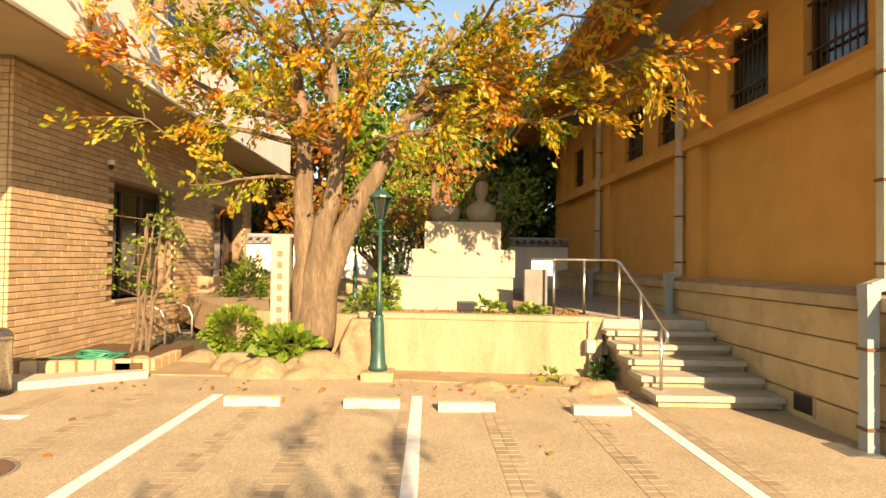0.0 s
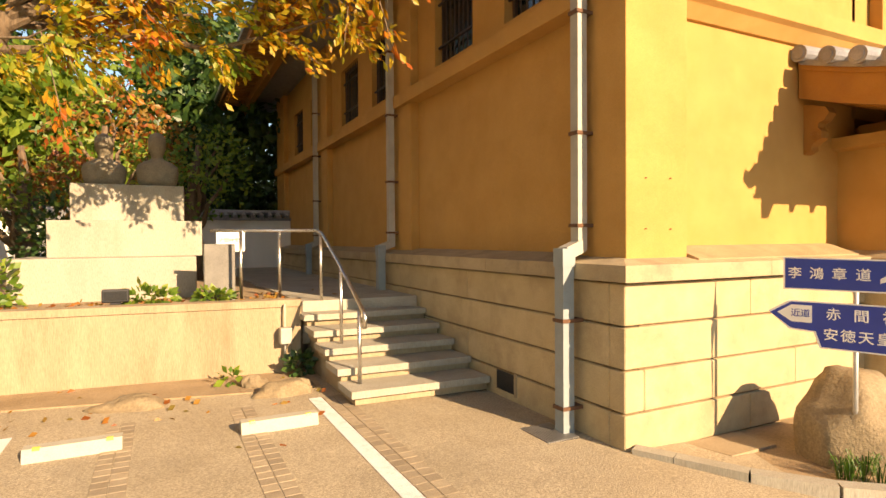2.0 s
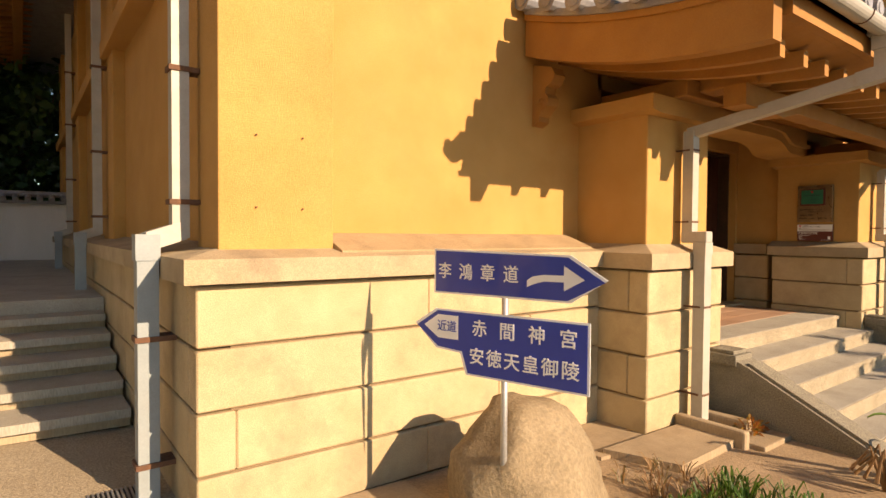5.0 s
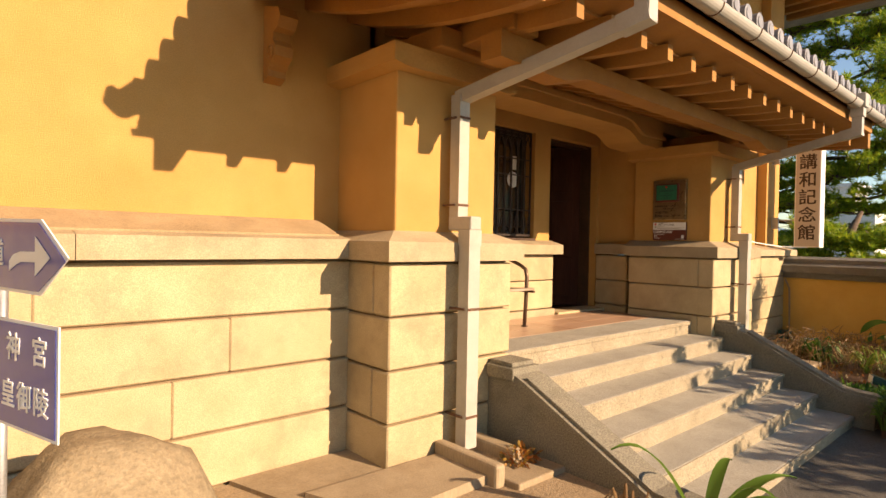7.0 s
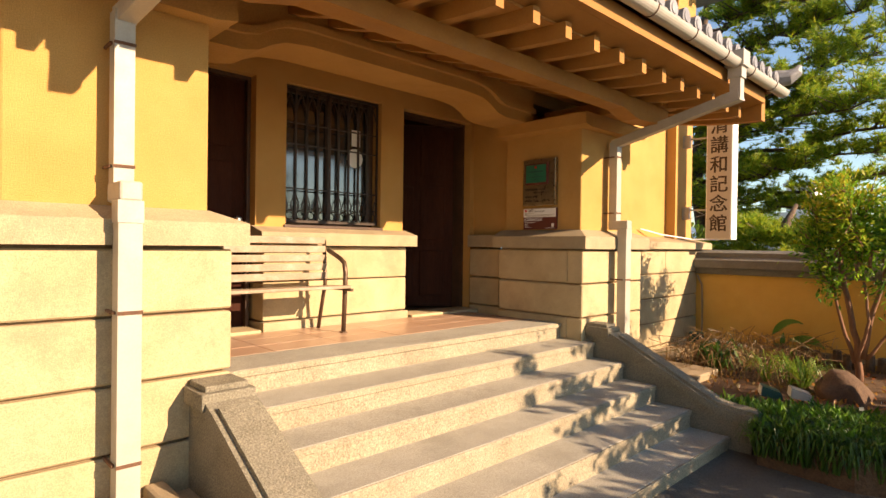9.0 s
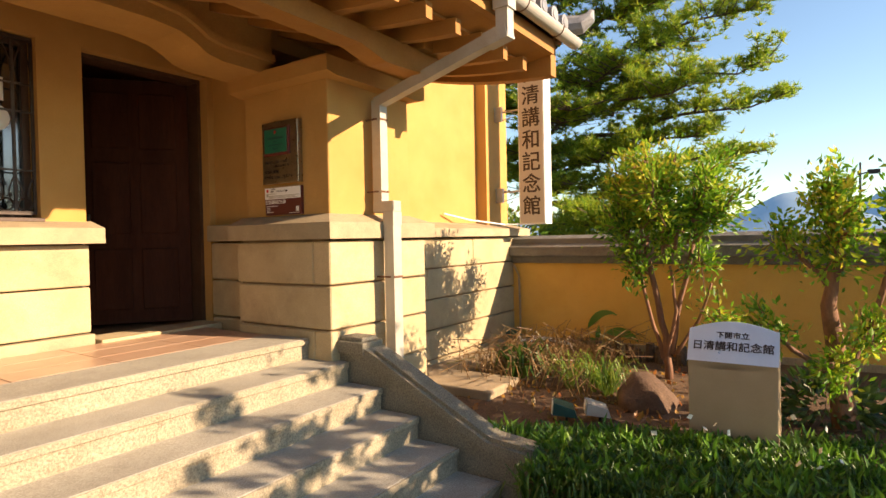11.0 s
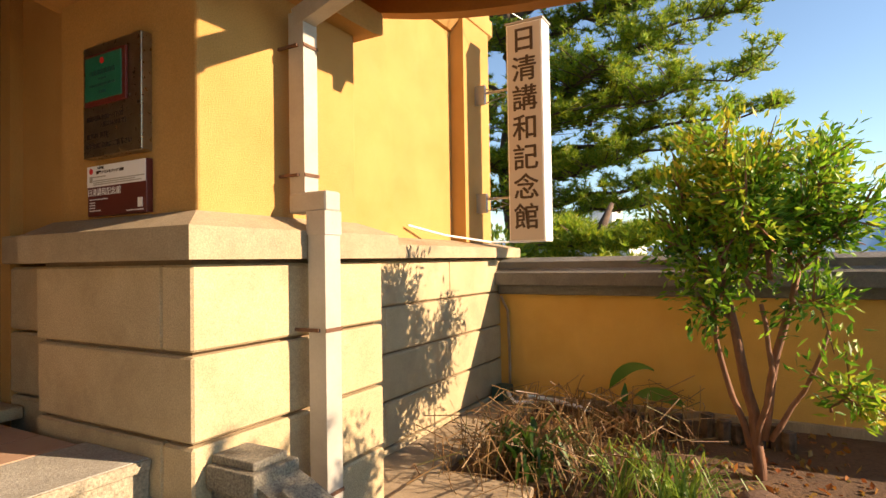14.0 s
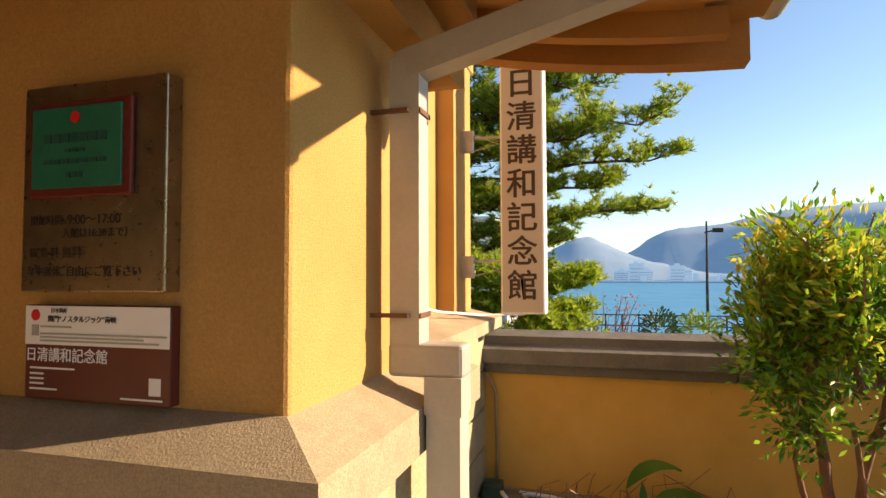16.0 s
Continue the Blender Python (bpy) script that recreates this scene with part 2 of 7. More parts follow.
def part(name, bm, material, parent=None, label="", smooth=False):
    """Links a bmesh as one mesh object under a thing or part."""
    me = bpy.data.meshes.new(name)
    bm.normal_update()
    bm.to_mesh(me)
    bm.free()
    me.materials.append(material)
    if smooth:
        me.shade_smooth()
    ob = new(name, me)
    if parent is not None:
        ob.parent = parent
    if label:
        ob["label"] = label
    return ob


def solid(name, bm, material, label, category, kind="", group="", smooth=False):
    return tagged(part(name, bm, material, None, "", smooth), label, category, group, kind)


def bx(bm, x0, x1, y0, y1, z0, z1, ch=0.0):
    """A box, its edges rounded off by ch."""
    made = bmesh.ops.create_cube(bm, size=1.0)["verts"]
    for v in made:
        v.co = Vector(((x0 + x1) / 2 + v.co.x * (x1 - x0), (y0 + y1) / 2 + v.co.y * (y1 - y0), (z0 + z1) / 2 + v.co.z * (z1 - z0)))
    if ch:
        bmesh.ops.bevel(bm, geom=list({e for v in made for e in v.link_edges}), offset=ch, segments=2, profile=0.5, affect="EDGES")
    return bm


def box(*a):
    return bx(bmesh.new(), *a)


def prism(bm, pts, axis, a, b):
    """A polygon pushed along an axis; pts are the two other coordinates in x, y, z order."""
    k = "xyz".index(axis)

    def at(p, c):
        q = list(p)
        q.insert(k, c)
        return bm.verts.new(q)
    lo, hi = [at(p, a) for p in pts], [at(p, b) for p in pts]
    bm.faces.new(lo)
    bm.faces.new(hi[::-1])
    for i in range(len(pts)):
        j = (i + 1) % len(pts)
        bm.faces.new((lo[j], lo[i], hi[i], hi[j]))
    bmesh.ops.recalc_face_normals(bm, faces=bm.faces)
    return bm


def tube(bm, pts, radii, seg=8, caps=True):
    """A round rod along points, with a radius at each."""
    pts = [Vector(p) for p in pts]
    if isinstance(radii, (int, float)):
        radii = [radii] * len(pts)
    rings, side = [], None
    for i, p in enumerate(pts):
        way = (pts[min(i + 1, len(pts) - 1)] - pts[max(i - 1, 0)]).normalized()
        if side is None:
            side = way.orthogonal().normalized()
        side = (side - way * side.dot(way)).normalized()
        up = way.cross(side)
        rings.append([bm.verts.new(p + radii[i] * (math.cos(math.tau * k / seg) * side + math.sin(math.tau * k / seg) * up)) for k in range(seg)])
    for a, b in zip(rings, rings[1:]):
        for k in range(seg):
            bm.faces.new((a[k], a[(k + 1) % seg], b[(k + 1) % seg], b[k]))
    if caps:
        bm.faces.new(rings[0][::-1])
        bm.faces.new(rings[-1])
    return bm


def turned(bm, profile, cx, cy, seg=16):
    """A lathe shape: profile of (radius, z) about an upright axis."""
    rings = [[bm.verts.new((cx + r * math.cos(math.tau * k / seg), cy + r * math.sin(math.tau * k / seg), z)) for k in range(seg)] for r, z in profile]
    for a, b in zip(rings, rings[1:]):
        for k in range(seg):
            bm.faces.new((a[k], a[(k + 1) % seg], b[(k + 1) % seg], b[k]))
    bm.faces.new(rings[0][::-1])
    bm.faces.new(rings[-1])
    return bm


def boulder(bm, c, size, seed, rough=0.25, sub=3, flat=0.0, taper=0.15):
    """A rough stone: a ball pushed about by noise and cut by planes."""
    made = bmesh.ops.create_icosphere(bm, subdivisions=sub, radius=1.0)["verts"]
    cuts = np.random.default_rng(int(seed * 100)).normal(size=(11, 3))
    cuts = [Vector(c).normalized() for c in cuts]
    for v in made:
        d = v.co.normalized()
        k = 1 + rough * noise.noise(d * 1.3 + Vector((seed, 0, 0))) * 2 + rough * 0.5 * noise.noise(d * 3.5 + Vector((0, seed, 0))) + 0.06 * noise.noise(d * 9 + Vector((0, 0, seed)))
        k = min([k] + [0.86 / max(0.05, d.dot(c)) for c in cuts])
        q = d * (k + 0.02 * noise.noise(d * 14))
        q.z = min(q.z, 0.9) if not flat else min(q.z, flat)
        w = 1.08 - taper * q.z
        v.co = Vector((c[0] + q.x * size[0] * w, c[1] + q.y * size[1] * w, c[2] + q.z * size[2]))
    return bm


_blocks = {}


def piece_mesh(name, size, ch, material):
    """A chamfered block for pieces, shared by all of one size."""
    key = (name, tuple(round(s, 3) for s in size), material.name)
    if key not in _blocks:
        bm = bmesh.new()
        made = bmesh.ops.create_cube(bm, size=1.0)["verts"]
        for v in made:
            v.co = Vector([c * s for c, s in zip(v.co, size)])
        bmesh.ops.bevel(bm, geom=bm.edges[:], offset=ch, segments=1, affect="EDGES")
        me = bpy.data.meshes.new(name)
        bm.to_mesh(me)
        bm.free()
        me.materials.append(material)
        _blocks[key] = me
    return _blocks[key]


def piece(name, lo, hi, ch, material, parent):
    size = [round(b - a, 3) for a, b in zip(lo, hi)]
    ob = new(name, piece_mesh(name, size, ch, material))
    ob.location = [(a + b) / 2 for a, b in zip(lo, hi)]
    ob.parent = parent
    return ob


def writing(name, text, size, m, material, parent, depth=0.002, space=1.0, line=1.0, bold=0.006, heavy=0.0):
    """Letters as a thin mesh, centred on the pose m; they read along its x, upright along its y."""
    cu = bpy.data.curves.new(name, "FONT")
    cu.body, cu.size, cu.align_x, cu.align_y, cu.extrude = text, size, "CENTER", "CENTER", depth
    cu.space_character, cu.space_line, cu.offset = space, line, bold * size
    tmp = bpy.data.objects.new(name, cu)
    scene.collection.objects.link(tmp)
    bpy.context.view_layer.update()
    me = bpy.data.meshes.new_from_object(tmp.evaluated_get(bpy.context.evaluated_depsgraph_get()))
    bpy.data.objects.remove(tmp)
    if heavy:
        # thicker strokes: the outlines laid over themselves, a little shifted
        bm = bmesh.new()
        for k, (u, v) in enumerate(((-1, 0), (1, 0), (0, 0.6), (0, -0.6))):
            me.transform(Matrix.Translation((u * heavy * size, v * heavy * size, 0.0002 * k)))
            bm.from_mesh(me)
            me.transform(Matrix.Translation((-u * heavy * size, -v * heavy * size, -0.0002 * k)))
        bm.to_mesh(me)
        bm.free()
    me.materials.clear()
    me.materials.append(material)
    ob = new(name, me)
    ob.parent = parent
    ob.matrix_parent_inverse = Matrix()
    ob.matrix_basis = m
    return ob

# ---- ground ----
def smooth01(a, b, v):
    t = min(1, max(0, (v - a) / (b - a)))
    return t * t * (3 - 2 * t)


def ground_z(x, y):
    """The paving falls gently along the front, and the land drops to the strait beyond the garden wall."""
    z = -0.36 * smooth01(3.2, 7.8, x) * (1 - 0.45 * smooth01(2.6, 4.2, y))
    z += 0.75 * smooth01(8.6, 9.4, y) * (1 - smooth01(3.4, 4.0, x)) * smooth01(-3.4, -2.2, x)
    z -= 18.6 * smooth01(24, 60, x)
    return z


bm = bmesh.new()
xs = [-2600, -600, -120, -30] + [-14 + 0.5 * i for i in range(77)] + [30, 40, 50, 60, 200, 900, 4200]
ys = [-3500, -900, -200, -40] + [-8 + 0.4 * i for i in range(75)] + [30, 60, 200, 900, 3500]
grid = [[bm.verts.new((x, y, ground_z(x, y))) for x in xs] for y in ys]
for j in range(len(ys) - 1):
    for i in range(len(xs) - 1):
        bm.faces.new((grid[j][i], grid[j][i + 1], grid[j + 1][i + 1], grid[j + 1][i]))
solid("ground", bm, EARTH, "dull earth and grass reaching to the hills", "ground", "structure", smooth=True)


def sheet(pts, lift, step=0.4):
    """A thin sheet laid on the ground inside a convex plan outline."""
    bm = bmesh.new()
    bm.faces.new([bm.verts.new((*p, 0)) for p in pts])
    for k, lo, hi in ((0, min(p[0] for p in pts), max(p[0] for p in pts)), (1, min(p[1] for p in pts), max(p[1] for p in pts))):
        c = lo + step
        while c < hi:
            co, no = [0, 0, 0], [0, 0, 0]
            co[k], no[k] = c, 1
            bmesh.ops.bisect_plane(bm, geom=bm.verts[:] + bm.edges[:] + bm.faces[:], plane_co=co, plane_no=no)
            c += step
    for v in bm.verts:
        v.co.z = ground_z(v.co.x, v.co.y) + lift
    return bm


solid("car_park", sheet([(-14, -8), (5.2, -8), (5.2, 2.6), (8.2, 2.0), (8.2, 5.0), (4.0, 8.3), (-14, 8.9)], 0.006), PAVING, "tan exposed aggregate paving of a small car park", "pavement", "structure", smooth=True)
solid("forecourt", sheet([(5.2, -8), (20, -8), (20, 5.0), (8.2, 5.0), (8.2, 2.0), (5.2, 2.6)], 0.003), ASPHALT, "worn grey asphalt forecourt before the steps", "pavement", "structure", smooth=True)

# ---- front of the hall: stone base, plaster, string course ----
FX0, FX1 = 4.10, 15.25      # plaster from corner to corner
FY, SY, CY = 4.60, 4.30, 4.22  # plaster face, stone face, capstone face
LEDGE, CAPB = 1.325, 1.205
BACK = 5.46
PXL, PXR = (6.965, 8.03), (11.395, 12.535)

wall_front = solid("wall_front", box(FX0, 7.35, FY, FY + 0.35, 1.2, 6.2), PLASTER, "sunlit ochre plaster front wall of the memorial hall", "wall", "structure")
bm = box(12.1, FX1, FY, FY + 0.35, 1.2, 6.2)
bx(bm, 14.72, FX1 + 0.02, FY - 0.14, FY + 0.01, 1.35, 5.6)
part("wall_panel", bm, PLASTER, wall_front)
part("wall_panel", box(7.30, 12.15, FY, FY + 0.35, 2.72, 6.2), PLASTER, wall_front)
part("corner_pilaster", box(4.07, 4.712, 4.43, FY + 0.02, 1.345, 6.1, 0.006), PLASTER, wall_front)
part("string_course", prism(bmesh.new(), [(FY + 0.05, 3.60), (FY - 0.155, 3.60), (FY - 0.155, 3.45), (FY - 0.11, 3.42), (FY - 0.03, 3.32), (FY + 0.05, 3.30)], "x", 4.714, FX1 + 0.1), PLASTER, wall_front)
LEDGE_BROWN = mat("brown_weathered_ledge", (0.33, 0.23, 0.125), (0.43, 0.31, 0.175), 4.0, 0.95, 0.4, 130, fine=0.4, stain=(0.13, 0.085, 0.05), stain_scale=2.5, stain_amount=0.6)
part("weathered_ledge", prism(bmesh.new(), [(CY + 0.10, 1.33), (CY + 0.10, 1.355), (FY - 0.03, 1.445), (FY + 0.01, 1.455), (FY + 0.01, 1.33)], "x", 4.715, 6.9), LEDGE_BROWN, wall_front)

# ---- side of the hall ----
SX, PX, SSX, SCX = 4.072, 4.19, 3.93, 3.86  # pilaster face, panel face, stone face, capstone face
YEND = 18.2
wall_side = solid("wall_side", box(PX, PX + 0.3, FY + 0.3, YEND, 1.2, 3.73), PLASTER, "shaded ochre plaster side wall with pilasters", "wall", "structure")
SIDE_WIN = [(5.30, 6.25), (6.91, 7.89), (9.58, 10.31), (11.04, 12.08), (14.0, 14.55), (15.38, 16.35)]
edges = [FY + 0.3] + [v for w in SIDE_WIN for v in w] + [YEND]
bm = bmesh.new()
for a, b in zip(edges[0::2], edges[1::2]):
    bx(bm, PX, PX + 0.3, a, b, 3.73, 4.78)
bx(bm, PX, PX + 0.3, FY + 0.3, YEND, 4.78, 6.2)
part("wall_panel", bm, PLASTER, wall_side)
for a, b in ((4.434, 4.85), (8.43, 9.28), (12.75, 13.5), (17.2, YEND)):
    part("pilaster", box(SX, PX + 0.25, a, b, 1.3, 6.2, 0.01), PLASTER, wall_side)
part("string_course", box(SX - 0.07, PX + 0.02, 4.86, YEND, 3.39, 3.57, 0.01), PLASTER, wall_side)


def rows_of_stone(parent, axis, face, depth, a, b, joints, heads, z_rows, material=GRANITE, sign=-1):
    """Courses of stone blocks with open joints. axis: the way they run; face: their outer plane."""
    for r, (z0, z1) in enumerate(z_rows):
        cuts = [a] + [j for j in joints[r % len(joints)] if a + 0.15 < j < b - 0.15] + [b]
        for u, v in zip(cuts, cuts[1:]):
            f = face + random.uniform(-0.002, 0.002)
            back = f - sign * depth
            if axis == "x":
                piece("stone_block", (u + 0.001, min(f, back), z0 + 0.008), (v - 0.001, max(f, back), z1 - 0.008), 0.008, material, parent)
            else:
                piece("stone_block", (min(f, back), u + 0.001, z0 + 0.008), (max(f, back), v - 0.001, z1 - 0.008), 0.008, material, parent)


Z_ROWS = [(-0.5, -0.055), (-0.055, 0.25), (0.25, 0.565), (0.565, 0.88), (0.88, 1.195)]
base_front = solid("stone_base_front", box(FX0, 7.0, SY + 0.03, FY + 0.3, -0.5, 1.25), MORTAR, "cream granite block base of the front wall", "wall base", "structure")
rows_of_stone(base_front, "x", SY, 0.16, SSX, 6.98, [[6.2], [5.3], [4.12, 5.9]], None, Z_ROWS)
base_right = solid("stone_base_right", box(12.3, 15.33, SY + 0.03, FY + 0.3, -0.5, 1.25), MORTAR, "granite block base beside the porch, plant shadows on it", "wall base", "structure")
rows_of_stone(base_right, "x", SY, 0.16, 12.4, 15.36, [[14.1], [13.2]], None, Z_ROWS)
base_side = solid("stone_base_side", box(SSX + 0.03, 4.5, FY, YEND, -0.5, 1.25), MORTAR, "granite block base of the shaded side wall", "wall base", "structure")
rows_of_stone(base_side, "y", SSX, 0.16, SY + 0.16, YEND, [[6.6, 9.0, 11.6, 14.5], [7.8, 10.3, 13.0, 15.6]], None, Z_ROWS)


def cap_run(parent, outer, inner, rise=0.075):
    """A capstone from its outer edge (two plan points) back to its inner edge, with a weathered slope on top."""
    bm = bmesh.new()
    (a, b), (c, d) = outer, inner
    low = [bm.verts.new((*q, CAPB)) for q in (a, b, d, c)]
    top = [bm.verts.new((*q, z)) for q, z in ((a, LEDGE), (b, LEDGE), (d, LEDGE + rise), (c, LEDGE + rise))]
    bm.faces.new(low[::-1])
    bm.faces.new(top)
    for i in range(4):
        bm.faces.new((low[i], low[(i + 1) % 4], top[(i + 1) % 4], top[i]))
    bmesh.ops.recalc_face_normals(bm, faces=bm.faces)
    return part("capstone", bm, CAPSTONE, parent)


cap_run(base_front, ((SCX, CY), (5.45, CY)), ((PX + 0.02, FY + 0.02), (5.45, FY + 0.02)))
cap_run(base_front, ((5.454, CY), (6.93, CY)), ((5.454, FY + 0.02), (6.93, FY + 0.02)))
for u, v in ((12.53, 13.9), (13.9, 15.44)):
    bm = prism(bmesh.new(), [(CY, CAPB), (CY, LEDGE - 0.03), (FY + 0.02, LEDGE + 0.05), (FY + 0.02, CAPB)], "x", u + 0.002, v)
    part("capstone", bm, CAPSTONE, base_right)
side_cuts = [6.1, 7.9, 9.7, 11.5, 13.4, 15.4, YEND]
cap_run(base_side, ((SCX, CY + 0.003), (SCX, 6.1)), ((PX + 0.02, FY + 0.023), (PX + 0.02, 6.1)))
for u, v in zip(side_cuts, side_cuts[1:]):
    cap_run(base_side, ((SCX, u + 0.004), (SCX, v)), ((PX + 0.02, u + 0.004), (PX + 0.02, v)))

# ---- porch ----
MID = (PXL[1] + PXR[0]) / 2
FLOOR = 0.478
P_ROWS = [(-0.5, 0.225), (0.225, 0.545), (0.545, 0.865), (0.865, 1.19)]


def pier(name, x0, x1, inner):
    """A porch pier: stone courses, capstone, plaster shaft and crown. inner: +1 if the porch lies on its right."""
    p = solid(name, box(x0 + 0.03, x1 - 0.03, 3.89, 4.87, -0.5, 1.24), MORTAR, "porch pier of granite blocks and ochre plaster", "pier", "structure")
    for z0, z1 in P_ROWS:
        cut = 4.02 if z0 > 0.8 or 0.2 < z0 < 0.5 else 4.88
        piece("stone_block", (x0, 3.85, z0 + 0.008), (x1, cut, z1 - 0.008), 0.009, GRANITE, p)
        if cut < 4.5:
            piece("stone_block", (x0, cut + 0.002, z0 + 0.008), (x1, 4.89, z1 - 0.008), 0.009, GRANITE, p)
    bm = bmesh.new()
    c0, c1, f = x0 - 0.055, x1 + 0.07, 3.79
    y1 = 4.93
    low = [bm.verts.new(q) for q in ((c0, f, 1.2), (c1, f, 1.2), (c1, y1, 1.2), (c0, y1, 1.2))]
    edge = [bm.verts.new(q) for q in ((c0, f, 1.318), (c1, f, 1.318), (c1, y1, 1.318), (c0, y1, 1.318))]
    top = [bm.verts.new(q) for q in ((x0 + 0.09, 3.94, 1.385), (x1 - 0.09, 3.94, 1.385), (x1 - 0.09, y1, 1.385), (x0 + 0.09, y1, 1.385))]
    bm.faces.new(low[::-1])
    bm.faces.new(top)
    for a, b in ((low, edge), (edge, top)):
        for i in range(4):
            bm.faces.new((a[i], a[(i + 1) % 4], b[(i + 1) % 4], b[i]))
    part("capstone", bm, CAPSTONE, p)
    part("shaft", box(x0 + 0.095, x1 - 0.095, 3.94, 4.88, 1.36, 2.40, 0.012), PLASTER, p)
    bm = prism(bmesh.new(), [(x0 + 0.09, 2.36), (x0 - 0.01, 2.38), (x0 - 0.01, 2.49), (x1 + 0.01, 2.49), (x1 + 0.01, 2.38), (x1 - 0.09, 2.36)], "y", 3.83, 4.93)
    part("crown", bm, PLASTER, p)
    part("bracket_block", box(x0 + 0.25, x1 - 0.25, 3.72, 4.5, 2.49, 2.62, 0.01), TIMBER, p)
    part("bracket_arm", box(x0 + 0.42, x1 - 0.42, 3.30, 4.4, 2.53, 2.66, 0.012), TIMBER, p)
    return p


pier("pier_left", *PXL, 1)
pier("pier_right", *PXR, -1)
# porch side walls behind the piers
for name, x0, x1 in (("porch_wall_left", 7.3, 7.86), ("porch_wall_right", 11.60, 12.1)):
    w = solid(name, box(x0, x1, 4.9, BACK + 0.3, 1.25, 2.95), PLASTER, "ochre plaster side wall of the porch", "wall", "structure")
    for z0, z1 in P_ROWS:
        piece("stone_block", (x0 - 0.06, 5.0, z0 + 0.006), (x1 + 0.06, BACK - 0.003, z1 - 0.006), 0.012, GRANITE, w)
    part("capstone", box(x0 - 0.10, x1 + 0.10, 5.005, BACK - 0.003, 1.2, 1.34, 0.01), CAPSTONE, w)
# back wall with a window between two doors
DOOR_R, WIN_P, DOOR_L = (10.53, 11.54), (9.20, 10.24), (7.97, 8.92)
back = solid("wall_porch_back", box(WIN_P[1], DOOR_R[0], BACK, BACK + 0.3, 1.3, 2.63), PLASTER, "ochre plaster wall at the back of the porch", "wall", "structure")
for q in ((DOOR_L[1], WIN_P[0], BACK, BACK + 0.3, 1.3, 2.63), (7.3, DOOR_L[0], BACK, BACK + 0.3, 0.3, 2.63), (DOOR_R[1], 12.1, BACK, BACK + 0.3, 0.3, 2.63), (7.3, 12.1, BACK, BACK + 0.3, 2.63, 3.6)):
    part("wall_panel", box(*q), PLASTER, back)
part("wall_panel", box(WIN_P[0], WIN_P[1], BACK, BACK + 0.3, 1.28, 1.37), PLASTER, back)
part("dado_stone", box(DOOR_L[1] + 0.03, DOOR_R[0] - 0.03, 5.36, BACK + 0.3, 0.56, 0.885, 0.012), GRANITE, back)
part("dado_stone", box(DOOR_L[1] + 0.03, DOOR_R[0] - 0.03, 5.36, BACK + 0.3, 0.895, 1.19, 0.012), GRANITE, back)
part("dado_plinth", box(DOOR_L[1] + 0.02, DOOR_R[0] - 0.02, 5.33, BACK + 0.3, 0.40, 0.55, 0.008), CAPSTONE, back)
bm = prism(bmesh.new(), [(5.27, 1.2), (5.27, 1.31), (BACK + 0.02, 1.365), (BACK + 0.02, 1.2)], "x", DOOR_L[1] - 0.03, DOOR_R[0] + 0.04)
part("capstone", bm, CAPSTONE, back)
# soffit over the porch and dark hall behind the doors
solid("ceiling_porch", box(7.3, 12.1, 4.62, BACK, 2.90, 2.96), PLASTER, "ochre plaster ceiling of the porch", "ceiling", "structure")
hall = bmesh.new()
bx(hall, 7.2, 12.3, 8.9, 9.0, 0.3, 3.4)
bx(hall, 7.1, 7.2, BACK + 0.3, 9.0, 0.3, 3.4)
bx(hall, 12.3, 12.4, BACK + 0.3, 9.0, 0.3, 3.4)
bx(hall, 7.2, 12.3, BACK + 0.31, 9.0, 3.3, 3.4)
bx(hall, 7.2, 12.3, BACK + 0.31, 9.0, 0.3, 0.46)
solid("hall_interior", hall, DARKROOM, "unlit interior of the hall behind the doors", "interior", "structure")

# porch floor of broad pale tiles
pf = solid("floor_porch", box(8.06, 11.37, 4.45, BACK + 0.25, -0.3, FLOOR - 0.012), MORTAR, "pale terracotta tiled porch floor", "floor", "structure")
step_g = [4.085, 3.753, 3.451, 3.148, 2.848, 2.551]
nx, ny = 6, 3
for i in range(nx):
    for j in range(ny):
        w, d = (11.36 - 8.07) / nx, (BACK - 0.14 - 4.50) / ny
        piece("floor_tile", (8.07 + i * w + 0.002, 4.50 + j * d + 0.002, FLOOR - 0.03), (8.07 + (i + 1) * w - 0.002, 4.50 + (j + 1) * d - 0.002, FLOOR - 0.001 + random.uniform(0, 0.001)), 0.003, FLOORTILE, pf)
part("threshold", box(DOOR_R[0] + 0.01, DOOR_R[1] - 0.01, 5.30, 5.6, 0.44, 0.50, 0.008), GRANITE, pf)
part("threshold", box(DOOR_L[0] + 0.01, DOOR_L[1] - 0.01, 5.30, 5.6, 0.44, 0.50, 0.008), GRANITE, pf)

# entrance steps: each a tread slab with a washed riser under it
steps = thing("entrance_steps", "broad grey stone steps up to the porch, worn at the edges", "steps", kind="structure")
for i, y in enumerate(step_g):
    z = FLOOR - i * 0.145
    yb = 4.495 if i == 0 else step_g[i - 1] + 0.10
    xa, xb = (8.055, 11.39) if i == 0 else (8.055, 11.45)
    part("tread", box(xa, xb, y + 0.004, yb, z - 0.03, z, 0.003), TREAD, steps)
    part("nosing", box(xa, xb, y - 0.012, y + 0.003, z - 0.042, z - 0.001, 0.006), RISER, steps)
    part("riser", box(xa, xb, y + 0.004, yb + 0.02, z - 0.17, z - 0.031), RISER, steps)


